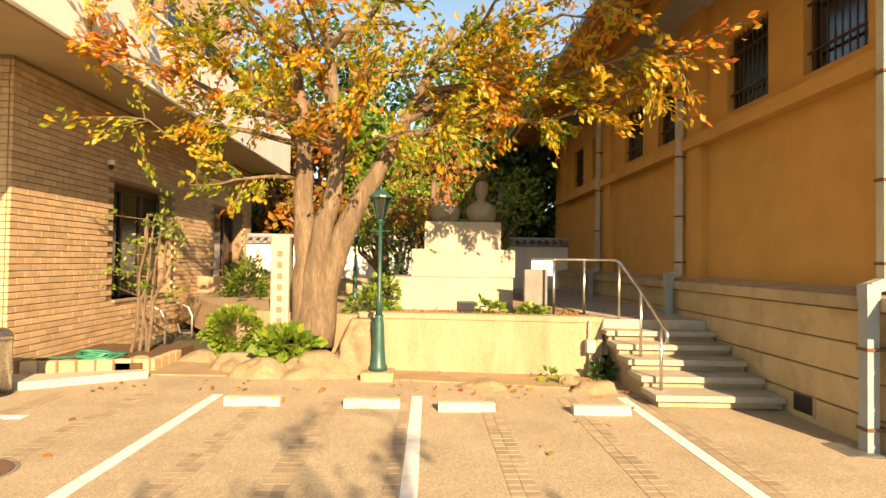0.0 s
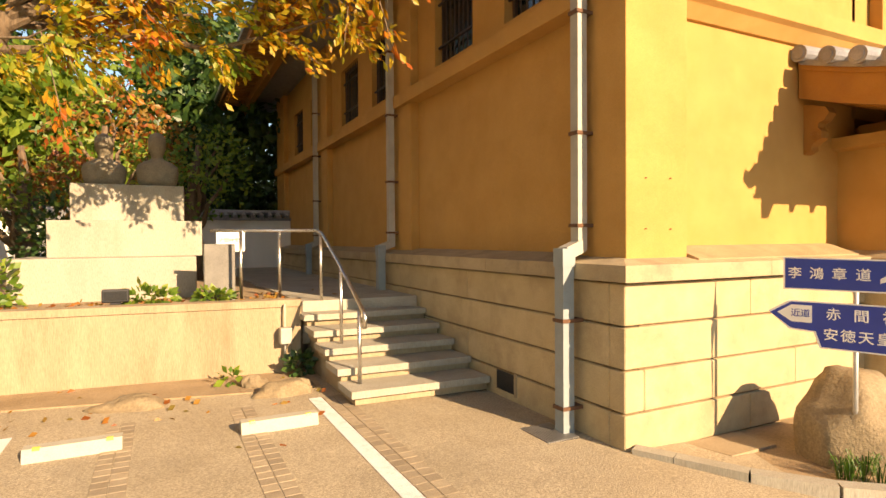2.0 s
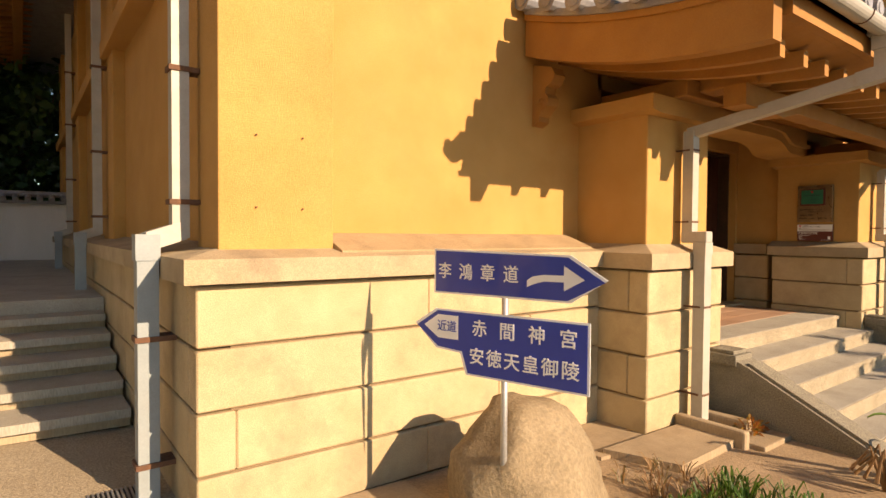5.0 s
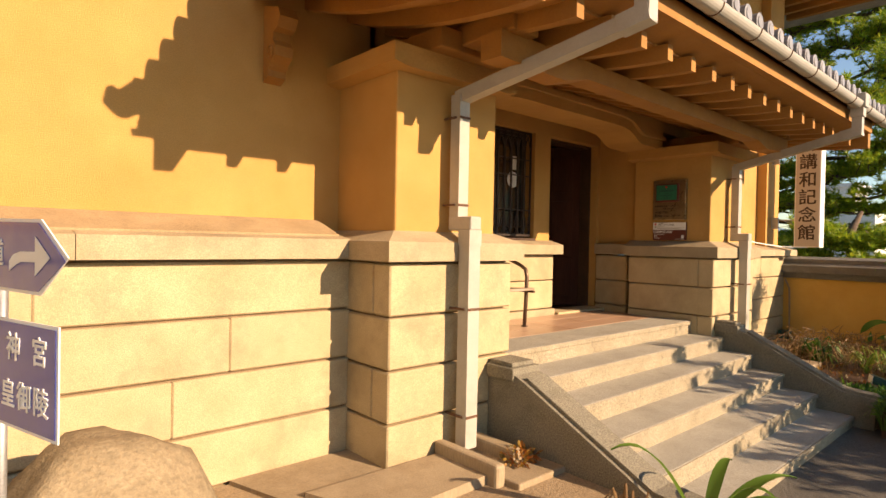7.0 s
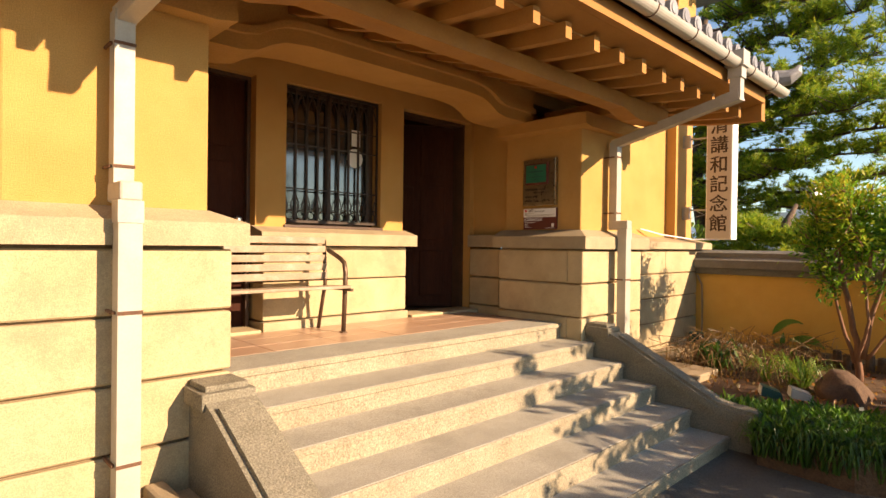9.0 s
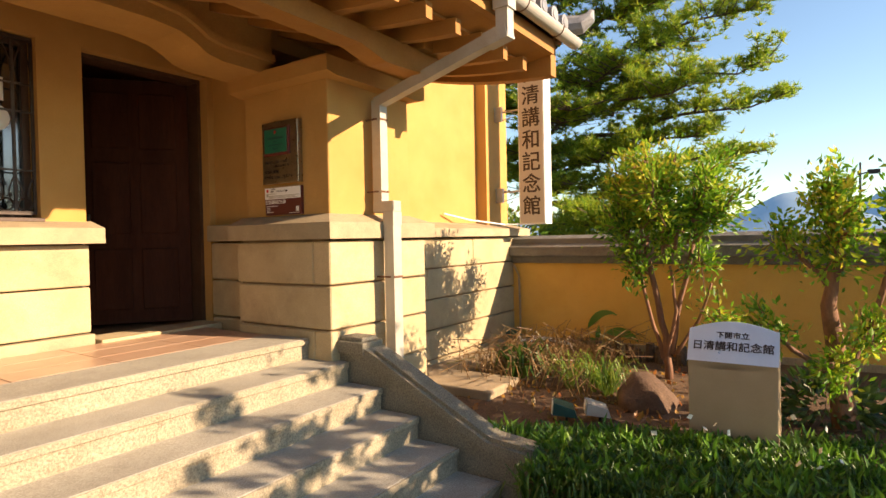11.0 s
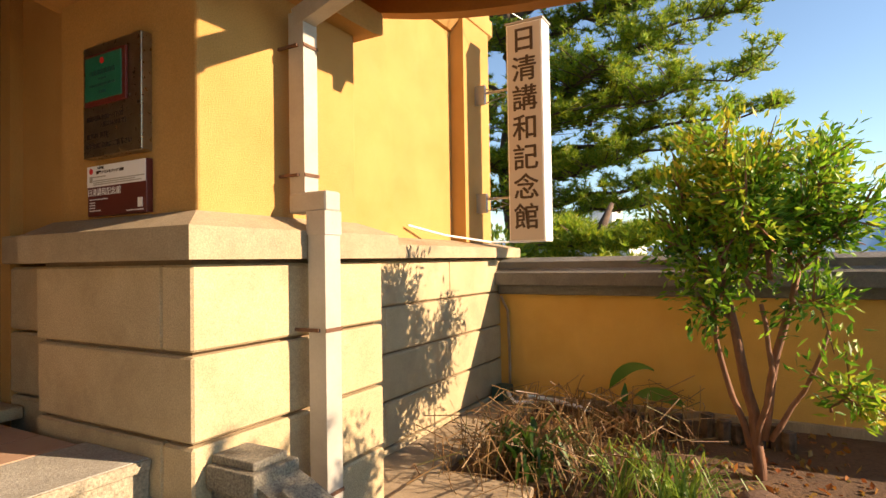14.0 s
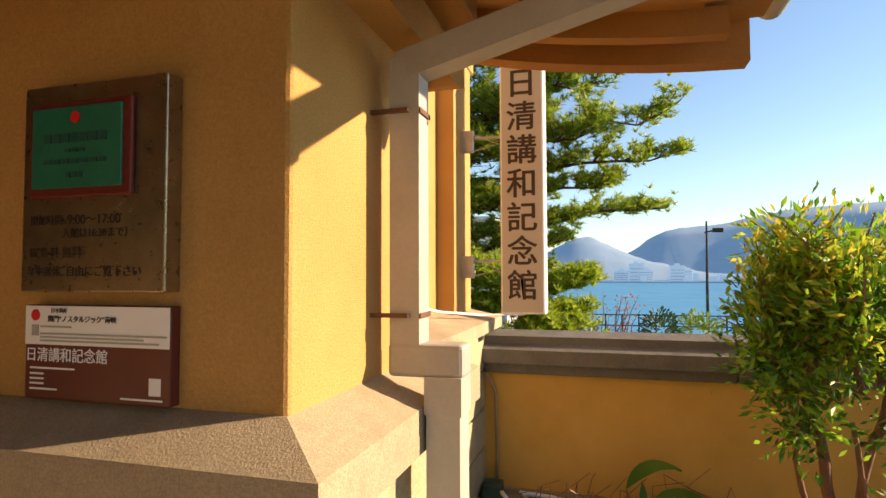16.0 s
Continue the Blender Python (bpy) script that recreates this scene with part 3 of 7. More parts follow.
def cheek(name, x0, x1, dz):
    """A sloping side wall of the steps: a wide coping with a second, narrower one on it, level at head and foot."""
    c = thing(name, "sloping grey terrazzo cheek wall beside the entrance steps", "cheek wall", "cheek walls", "structure")
    line = [(4.02, 0.45 + dz), (3.62, 0.43 + dz), (3.52, 0.39 + dz), (2.64, -0.05 + dz), (2.36, -0.075 + dz)]
    top = [(y, z + 0.028) for y, z in line[2:]]
    part("body", prism(bmesh.new(), [(y + (0.02 if y < 2.5 else 0), z - 0.06) for y, z in line] + [(2.40, -0.55), (4.02, -0.55)], "x", x0 + 0.018, x1 - 0.018), TERRAZZO, c)
    part("coping", prism(bmesh.new(), line + [(y, z - 0.065) for y, z in line[::-1]], "x", x0, x1), TERRAZZO, c)
    part("upper_coping", prism(bmesh.new(), top + [(y, z - 0.03) for y, z in top[::-1]], "x", x0 + 0.03, x1 - 0.03), TERRAZZO, c)
    part("head_stone", box(x0 - 0.015, x1 + 0.003, 3.60, 3.84, 0.38 + dz, 0.465 + dz, 0.008), TERRAZZO, c)
    part("head_cap", box(x0 + 0.012, x1 - 0.026, 3.63, 3.84, 0.464 + dz, 0.495 + dz, 0.006), TERRAZZO, c)
    return c


cheek("cheek_wall", 7.80, 8.052, 0.035)
cheek("cheek_wall", 11.453, 11.65, 0.01)


# ---- porch roof ----
RX0, RX1, RY0 = 6.40, 12.93, 2.72


def roof_z(y):
    return 2.79 + 0.098 * max(0, y - 2.7) ** 2


def band(top, depth, y0, y1, n=10):
    """A side view that follows the roof's curve."""
    ys = [y0 + (y1 - y0) * i / n for i in range(n + 1)]
    return [(y, roof_z(y) + top) for y in ys] + [(y, roof_z(y) + top - depth) for y in ys[::-1]]


proof = thing("porch_roof", "curved tiled porch roof with ochre rafters and bargeboards", "roof", kind="structure")
part("roof_deck", prism(bmesh.new(), band(0.0, 0.05, 2.74, 4.59), "x", RX0 + 0.12, RX1 - 0.12), TIMBER, proof)
part("soffit_board", prism(bmesh.new(), band(-0.17, 0.04, 2.98, 4.59), "x", RX0 + 0.12, RX1 - 0.12), TIMBER, proof)
part("fascia", prism(bmesh.new(), [(2.74, 2.63), (2.74, 2.79), (2.80, 2.79), (2.80, 2.63)], "x", RX0 + 0.13, RX1 - 0.13), TIMBER, proof)
part("eave_board", prism(bmesh.new(), [(2.801, 2.63), (2.801, 2.67), (3.02, 2.64), (3.02, 2.60)], "x", RX0 + 0.13, RX1 - 0.13), TIMBER, proof)
for x0, x1 in ((RX0, RX0 + 0.10), (RX1 - 0.10, RX1)):
    part("bargeboard", prism(bmesh.new(), band(0.02, 0.33, 2.78, 4.585), "x", x0, x1), TIMBER, proof)
    o = -0.02 if x0 == RX0 else 0.02
    part("bargeboard_lip", prism(bmesh.new(), band(0.05, 0.09, 2.74, 4.58), "x", x0 + o, x1 + o), TIMBER, proof)
n_raft = 19
for i in range(n_raft):
    x = 6.803 + 0.322 * i
    part("rafter", prism(bmesh.new(), band(-0.205, 0.10, 2.90, 4.58), "x", x - 0.032, x + 0.032), TIMBER, proof)
part("purlin", prism(bmesh.new(), [(7.35, 2.535), (7.35, 2.38), (7.95, 2.36), (8.2, 2.42), (11.22, 2.42), (11.47, 2.36), (12.07, 2.38), (12.07, 2.535)], "y", 3.36, 3.52), TIMBER, proof)
# beam between the piers with rounded haunches
pts = [(PXL[1] - 0.1, 2.48), (PXL[1] + 0.34, 2.485), (PXL[1] + 0.46, 2.51), (PXL[1] + 0.55, 2.565), (PXL[1] + 0.66, 2.61), (PXL[1] + 0.85, 2.63)]
full = pts + [(2 * MID - x, z) for x, z in pts[::-1]]
part("arched_beam", prism(bmesh.new(), full + [(PXR[0] + 0.1, 2.90), (PXL[1] - 0.1, 2.90)], "y", 4.53, 4.96), PLASTER, proof)
part("arched_beam_lip", prism(bmesh.new(), [(x, z + 0.10) for x, z in full] + [(x, z + 0.15) for x, z in full[::-1]], "y", 4.49, 4.53), PLASTER, proof)
# carved bracket ends against the front wall
for x0 in (6.50, 12.72):
    b = [(4.6, 2.78), (4.40, 2.72), (4.37, 2.66), (4.41, 2.60), (4.46, 2.585), (4.47, 2.54), (4.435, 2.50), (4.44, 2.44), (4.49, 2.41), (4.53, 2.37), (4.53, 2.33), (4.6, 2.30)]
    part("carved_bracket", prism(bmesh.new(), b, "x", x0, x0 + 0.12), TIMBER, proof)
    for r in (0.036, 0.018):
        for xx in (x0 - 0.006, x0 + 0.126):
            ring = bmesh.new()
            tube(ring, [(xx, 4.495 + r * math.cos(a), 2.47 + r * math.sin(a)) for a in [math.tau * k / 14 * 0.85 for k in range(15)]], 0.006, 5)
            part("carved_scroll", ring, TIMBER, proof)
# tiles
ys = [RY0 - 0.06 + (4.56 - RY0 + 0.06) * i / 9 for i in range(10)]
part("tile_bed", prism(bmesh.new(), [(y, roof_z(y) + 0.055) for y in ys] + [(y, roof_z(y) + 0.004) for y in ys[::-1]], "x", RX0 - 0.04, RX1 + 0.04), TILE, proof)
n_roll = 32
roll_me = None
for i in range(n_roll):
    x = RX0 + 0.12 + (RX1 - RX0 - 0.24) * i / (n_roll - 1)
    if roll_me is None:
        bm = tube(bmesh.new(), [(0, y, roof_z(y) + 0.075) for y in ys], 0.052, 10)
        roll_me = part("roll_tile", bm, TILE, proof, smooth=False)
        roll_me.location.x = x
        bm = tube(bmesh.new(), [(0, RY0 - 0.075, roof_z(RY0) + 0.072), (0, RY0 - 0.03, roof_z(RY0) + 0.072)], 0.064, 14)
        tube(bm, [(0, RY0 - 0.082, roof_z(RY0) + 0.072), (0, RY0 - 0.074, roof_z(RY0) + 0.072)], [0.040, 0.045], 14)
        end_me = part("end_tile", bm, TILE, proof)
        end_me.location.x = x
    else:
        for src in (roll_me, end_me):
            o = new(src.name.split(".")[0], src.data)
            o.parent, o.location.x = proof, x
for xv, s in ((RX0, -1), (RX1, 1)):
    for k in range(8):
        y = 2.78 + 0.25 * k
        bm = tube(bmesh.new(), [(xv + s * 0.10, y, roof_z(y) + 0.10), (xv - s * 0.30, y, roof_z(y) + 0.125)], [0.078, 0.07], 14)
        tube(bm, [(xv + s * 0.108, y, roof_z(y) + 0.10), (xv + s * 0.099, y, roof_z(y) + 0.10)], [0.050, 0.056], 14)
        part("verge_tile", bm, TILE, proof)
    # curled end ornament at the eave corner
    tube(bm := bmesh.new(), [(xv + s * 0.06, 2.72, 2.90), (xv + s * 0.10, 2.60, 2.90), (xv + s * 0.13, 2.54, 2.95), (xv + s * 0.14, 2.52, 3.01)], [0.085, 0.075, 0.055, 0.02], 10)
    part("corner_tile", bm, TILE, proof)

# gutter, hoppers and downpipes
gut = thing("gutter", "cream half-round eaves gutter on wire hooks", "gutter")
bm = bmesh.new()
seg = 12
rings = []
for x in (RX0 - 0.06, RX1 + 0.12):
    rings.append([bm.verts.new((x, 2.655 + r * math.cos(a), 2.775 + r * math.sin(a))) for r in (0.06, 0.052) for a in ([math.pi + math.pi * k / seg for k in range(seg + 1)] if r == 0.06 else [math.tau - math.pi * k / seg for k in range(seg + 1)])])
m = len(rings[0])
for k in range(m):
    bm.faces.new((rings[0][k], rings[0][(k + 1) % m], rings[1][(k + 1) % m], rings[1][k]))
bm.faces.new(rings[0][::-1])
bm.faces.new(rings[1])
part("channel", bm, PIPE, gut)
for k in range(11):
    x = RX0 + 0.25 + 0.6 * k
    part("hook", tube(bmesh.new(), [(x, 2.74, 2.79)] + [(x, 2.655 + 0.064 * math.cos(a), 2.775 + 0.064 * math.sin(a)) for a in [math.tau - math.pi * j / 8 for j in range(9)]], 0.004, 5), RUST, gut)


def square_pipe(bm, a, b, w, d, ch=0.0):
    """A four-sided pipe from a to b; w across, d deep."""
    a, b = Vector(a), Vector(b)
    way = (b - a).normalized()
    ref = Vector((1, 0, 0)) if abs(way.x) < 0.9 else Vector((0, 1, 0))
    s = (ref - way * ref.dot(way)).normalized()
    u = way.cross(s)
    lo = [bm.verts.new(a + s * sx * w / 2 + u * sy * d / 2) for sx, sy in ((-1, -1), (1, -1), (1, 1), (-1, 1))]
    hi = [bm.verts.new(b + s * sx * w / 2 + u * sy * d / 2) for sx, sy in ((-1, -1), (1, -1), (1, 1), (-1, 1))]
    bm.faces.new(lo[::-1])
    bm.faces.new(hi)
    for i in range(4):
        bm.faces.new((lo[i], lo[(i + 1) % 4], hi[(i + 1) % 4], hi[i]))
    return bm


def porch_pipe(x, ex):
    d = thing("downpipe", "cream square downpipe with a box hopper and iron clips", "downpipe", "porch downpipes")
    part("hopper", square_pipe(square_pipe(bmesh.new(), (ex, 2.655, 2.64), (ex, 2.655, 2.73), 0.11, 0.11), (ex, 2.655, 2.731), (ex, 2.655, 2.86), 0.15, 0.15), PIPE, d)
    part("drop", square_pipe(bmesh.new(), (ex, 2.655, 2.46), (ex, 2.655, 2.64), 0.085, 0.085), PIPE, d)
    part("slanting_pipe", square_pipe(bmesh.new(), (ex, 2.675, 2.49), (x, 3.86, 2.25), 0.08, 0.08), PIPE, d)
    part("elbow_sleeve", square_pipe(bmesh.new(), (ex, 2.62, 2.50), (ex + (x - ex) * 0.10, 2.79, 2.466), 0.094, 0.094), PIPE, d)
    part("upper_pipe", square_pipe(bmesh.new(), (x, 3.845, 1.47), (x, 3.845, 2.27), 0.085, 0.085), PIPE, d)
    part("offset", box(x - 0.048, x + 0.048, 3.68, 3.892, 1.395, 1.485, 0.012), PIPE, d)
    part("collar", square_pipe(bmesh.new(), (x, 3.735, 1.30), (x, 3.735, 1.40), 0.106, 0.102), PIPE, d)
    part("lower_pipe", square_pipe(bmesh.new(), (x, 3.735, 0.02), (x, 3.735, 1.31), 0.098, 0.092), PIPE, d)
    for z in (2.12, 1.56):
        part("clip", box(x - 0.046, x + 0.046, 3.797, 3.80, z - 0.007, z + 0.007), RUST, d)
        part("clip_stem", box(x - 0.056, x - 0.044, 3.83, 3.945, z - 0.006, z + 0.006), RUST, d)
    for z in (0.9, 0.22):
        part("clip", box(x - 0.052, x + 0.052, 3.684, 3.688, z - 0.008, z + 0.008), RUST, d)
        part("clip_stem", box(x - 0.062, x - 0.05, 3.72, 3.875, z - 0.007, z + 0.007), RUST, d)
    return d


porch_pipe(7.50, 7.66)
porch_pipe(11.955, 11.80)

# ---- main roof and upper storey ----
main = thing("main_roof", "broad tiled main roof with deep ochre eaves", "roof", kind="structure")
EZ = 5.35
part("soffit", prism(bmesh.new(), [(2.55, EZ), (2.55, EZ + 0.14), (4.3, EZ + 0.55), (16.8, EZ + 0.55), (16.8, EZ + 0.4), (4.3, EZ + 0.4)], "y", 3.05, 19.4), TIMBER, main)
part("roof_slope", prism(bmesh.new(), [(2.45, EZ + 0.15), (2.45, EZ + 0.25), (10, EZ + 4.2), (17, EZ + 0.25), (17, EZ + 0.15)], "y", 2.95, 19.5), TILE, main)
for i in range(46):
    y = 3.15 + 0.35 * i
    part("rafter", prism(bmesh.new(), [(2.62, EZ - 0.06), (2.62, EZ + 0.06), (4.3, EZ + 0.46), (4.3, EZ + 0.34)], "y", y, y + 0.09), TIMBER, main)
part("eave_purlin", box(3.2, 3.36, 3.2, 19.2, EZ - 0.08, EZ + 0.14, 0.01), TIMBER, main)
for i in range(34):
    x = 4.6 + 0.35 * i
    part("rafter", box(x, x + 0.09, 3.1, 4.7, EZ + 0.0, EZ + 0.12), TIMBER, main)

# ---- car park ----
for x in (-2.42, -0.115, 2.29):
    y1 = 6.66
    solid("parking_line", box(x - 0.06, x + 0.06, -6, y1, 0.0, 0.011), LINE, "worn white painted parking bay line", "road marking", "structure", "parking lines")
solid("parking_line", box(-4.6, -3.93, 5.62, 5.74, 0.0, 0.011), LINE, "worn white painted parking bay line", "road marking", "structure", "parking lines")


def wheel_stop(x, y):
    s = thing("wheel_stop", "pale concrete wheel stop with yellow reflectors", "wheel stop", "wheel stops in the car park", at=(x, y, 0))
    part("block", prism(bmesh.new(), [(-0.07, 0.0), (-0.05, 0.10), (0.05, 0.10), (0.07, 0.0)], "x", -0.3, 0.3), STOPPER, s)
    for k in (-0.24, 0.20):
        part("reflector", prism(bmesh.new(), [(-0.058, 0.085), (-0.050, 0.104), (-0.02, 0.104), (-0.02, 0.098)], "x", k, k + 0.045), YELLOW, s)
    return s


for x, y in ((-1.88, 6.23), (-0.59, 6.17), (0.42, 6.05), (1.83, 5.95)):
    wheel_stop(x, y)

# ---- retaining wall, terrace and side stairs ----
rw = solid("retaining_wall", prism(bmesh.new(), [(-0.98, 8.22), (2.42, 7.84), (2.62, 8.35), (2.62, 9.6), (2.45, 9.6), (2.30, 8.05), (-0.96, 8.42)], "z", -0.2, 0.76), CONCRETE, "stained old concrete retaining wall below the monument", "retaining wall", "structure")
part("coping", prism(bmesh.new(), [(-0.99, 8.20), (2.43, 7.82), (2.46, 8.05), (-0.97, 8.44)], "z", 0.762, 0.84), CONCRETE, rw)
terrace = prism(bmesh.new(), [(-0.95, 8.40), (2.40, 8.04), (2.45, 8.5), (3.95, 8.2), (3.95, 18.0), (-9.0, 18.0), (-3.0, 9.0)], "z", 0.2, 0.775)
solid("terrace_ground", terrace, SANDY, "dry soil terrace behind the retaining wall", "ground", "structure")
landing = solid("stair_landing", prism(bmesh.new(), [(2.45, 7.98), (3.92, 7.92), (3.92, 18.0), (2.3, 18.0)], "z", 0.3, 0.80), TREAD, "grey paved landing along the hall", "landing", "structure")
stair = thing("side_stairs", "pale stone slab steps rising beside the hall", "steps", kind="structure")
for i in range(5):
    y = 6.13 + 0.375 * i
    z = 0.155 + 0.13 * i
    x0 = 2.50 - 0.02 * i
    part("tread", prism(bmesh.new(), [(x0, y + 0.03), (3.90, y - 0.03), (3.90, y + 0.47), (x0, y + 0.47)], "z", z - 0.065, z), PLINTH, stair)
    part("riser", prism(bmesh.new(), [(x0 + 0.05, y + 0.09), (3.90, y + 0.03), (3.90, y + 0.5), (x0 + 0.05, y + 0.5)], "z", z - 0.14, z - 0.066), CONCRETE, stair)
part("stair_side", prism(bmesh.new(), [(6.28, 0), (6.7, 0.12), (8.1, 0.62), (8.1, 0.0)], "x", 2.56, 2.70), CONCRETE, stair)

rail = thing("handrail", "polished steel handrail on slim posts beside the stairs", "handrail")
for (x, y, z0, z1) in ((2.66, 6.42, 0.15, 0.86), (2.70, 7.15, 0.40, 1.25), (2.70, 7.98, 0.80, 1.62), (2.26, 8.2, 0.84, 1.62), (1.83, 8.25, 0.84, 1.62)):
    part("post", tube(bmesh.new(), [(x, y, z0), (x, y, z1)], 0.019, 10), STEEL, rail, smooth=True)
part("rail", tube(bmesh.new(), [(2.66, 6.27, 0.70), (2.66, 6.25, 0.80), (2.66, 6.30, 0.86), (2.69, 7.15, 1.25), (2.70, 7.92, 1.60), (2.66, 8.05, 1.635), (2.26, 8.2, 1.635), (1.50, 8.3, 1.635)], 0.02, 10), STEEL, rail, smooth=True)

# ---- monument ----
mon = thing("monument", "two weathered busts on a stepped pale stone plinth", "monument")
part("base_tier", box(-0.63, 1.42, 9.5, 11.0, 0.6, 1.315, 0.012), PLINTH, mon)
part("middle_tier", box(-0.31, 1.525, 10.0, 11.0, 1.31, 1.80, 0.012), PLINTH, mon)
part("top_tier", box(-0.085, 1.31, 10.3, 11.0, 1.79, 2.31, 0.012), PLINTH, mon)


def bust(x, y, z, tall):
    """A plain head-and-shoulders shape cut off square at the chest."""
    bm = bmesh.new()
    levels = [(0.23, 0.14, 0.0), (0.265, 0.15, 0.10), (0.28, 0.155, 0.22), (0.26, 0.14, 0.30), (0.18, 0.12, 0.355), (0.095, 0.09, 0.385), (0.075, 0.082, 0.42),
              (0.085, 0.10, 0.46), (0.108, 0.125, 0.51), (0.118, 0.135, 0.58), (0.115, 0.135, 0.66), (0.088, 0.105, 0.725), (0.03, 0.04, 0.755)]
    rings = []
    for rx, ry, h in levels:
        ring = []
        for k in range(20):
            a = math.tau * k / 20
            c, s = math.cos(a), math.sin(a)
            p = 2.6 if h < 0.4 else 2.0
            f = (abs(c) ** p + abs(s) ** p) ** (-1 / p)
            n = 1 + 0.07 * noise.noise(Vector((c * 2 + x * 7, s * 2, h * 9)))
            ring.append(bm.verts.new((x + rx * c * f * n, y + ry * s * f * n - (0.02 if h > 0.5 else 0), z + h * tall / 0.755)))
        rings.append(ring)
    for a, b in zip(rings, rings[1:]):
        for k in range(20):
            bm.faces.new((a[k], a[(k + 1) % 20], b[(k + 1) % 20], b[k]))
    bm.faces.new(rings[0][::-1])
    bm.faces.new(rings[-1])
    return solid("bust", bm, STATUE, "weathered bronze bust on the monument plinth", "bust", "", "monument busts", True)


bust(0.30, 10.62, 2.30, 0.74)
bust(0.97, 10.62, 2.30, 0.80)
solid("stele", box(1.45, 1.80, 8.55, 8.67, 0.77, 1.48, 0.01), mat("dark_grey_granite", (0.144, 0.137, 0.122), (0.202, 0.191, 0.169), 5, 0.6, 0.2, 150, fine=0.5), "grey polished stone stele beside the monument", "stele")

# ---- side wall fittings ----
def barred_window(y0, y1, z0, z1):
    w = thing("window", "dark side window behind upright iron bars", "window", "side windows", "structure")
    bm = bmesh.new()
    for a, b, c, d in ((y0, y0 + 0.04, z0, z1), (y1 - 0.04, y1, z0, z1), (y0 + 0.04, y1 - 0.04, z0, z0 + 0.04), (y0 + 0.04, y1 - 0.04, z1 - 0.04, z1)):
        bx(bm, PX + 0.10, PX + 0.16, a, b, c, d)
    part("window_frame", bm, FRAMEWOOD, w)
    part("pane", box(PX + 0.14, PX + 0.15, y0 + 0.03, y1 - 0.03, z0 + 0.03, z1 - 0.03), GLASS, w)
    n = int((y1 - y0) / 0.1)
    for k in range(1, n):
        y = y0 + (y1 - y0) * k / n
        part("bar", tube(bmesh.new(), [(PX + 0.06, y, z0), (PX + 0.06, y, z1)], 0.009, 6), IRON, w)
    for z in (z0 + 0.25, z1 - 0.25):
        part("cross_bar", box(PX + 0.045, PX + 0.075, y0, y1, z - 0.012, z + 0.012), IRON, w)
    return w


for a, b in SIDE_WIN:
    barred_window(a, b, 3.73, 4.78)


def side_pipe(y, low_blue=True):
    d = thing("downpipe", "square wall downpipe stepping out over the stone base", "downpipe", "side wall downpipes")
    part("upper_pipe", square_pipe(bmesh.new(), (SX - 0.10, y, 1.42), (SX - 0.10, y, 5.2), 0.09, 0.09), PIPE, d)
    part("offset", square_pipe(bmesh.new(), (SX - 0.09, y, 1.46), (SCX - 0.06, y - 0.03, 1.40), 0.10, 0.10), PIPE, d)
    part("collar", square_pipe(bmesh.new(), (SCX - 0.06, y - 0.03, 1.30), (SCX - 0.06, y - 0.03, 1.44), 0.12, 0.12), PIPE_BLUE, d)
    part("lower_pipe", square_pipe(bmesh.new(), (SCX - 0.06, y - 0.03, 0.0 if y < 8 else 0.78), (SCX - 0.06, y - 0.03, 1.31), 0.105, 0.105), PIPE_BLUE, d)
    for z in (4.2, 3.3, 2.35, 1.62):
        part("clip", box(SX - 0.16, SX + 0.01, y - 0.055, y + 0.055, z - 0.014, z + 0.014), RUST, d)
    if y < 8:
        for z in (0.88, 0.2):
            part("clip", box(SCX - 0.125, SSX + 0.01, y - 0.095, y + 0.035, z - 0.014, z + 0.014), RUST, d)
    return d


for y in (4.84, 8.94, 13.3):
    side_pipe(y)
vent = thing("vent_opening", "dark underfloor vent in the stone base", "vent")
part("grille", box(SSX - 0.006, SSX + 0.02, 5.70, 6.01, 0.06, 0.24), BLACK, vent)
part("surround", box(SSX - 0.012, SSX - 0.001, 5.66, 5.70, 0.04, 0.26), CONCRETE, vent)
drain = thing("drain_grating", "galvanised steel drain grating set in the paving", "drain")
part("tray", box(3.53, 3.82, 4.66, 5.03, -0.03, 0.003), BLACK, drain)
for k in range(13):
    part("slat", box(3.535 + k * 0.0225, 3.545 + k * 0.0225, 4.66, 5.03, 0.0, 0.012), GALV, drain)

# upper storey windows over the porch
for x0, x1 in ((5.9, 6.6), (8.0, 9.1), (9.7, 10.8), (12.9, 13.7)):
    w = thing("window", "upper window with a white frame and iron grille", "window", "upper windows", "structure")
    part("window_frame", box(x0, x1, FY - 0.05, FY - 0.002, 3.85, 5.0, 0.008), FRAMEWOOD, w)
    part("pane", box(x0 + 0.06, x1 - 0.06, FY - 0.062, FY - 0.052, 3.9, 4.95), GLASS, w)
    for k in range(1, 9):
        x = x0 + (x1 - x0) * k / 9
        part("bar", tube(bmesh.new(), [(x, FY - 0.09, 3.86), (x, FY - 0.09, 4.99)], 0.008, 6), IRON, w)
    for z in (4.0, 4.35, 4.7):
        part("cross_bar", box(x0, x1, FY - 0.098, FY - 0.083, z - 0.008, z + 0.008), IRON, w)
for x in (7.6, 11.9, 14.9):
    part("upper_pilaster", box(x, x + 0.45, FY - 0.13, FY - 0.001, 3.602, 5.6, 0.01), PLASTER, wall_front)

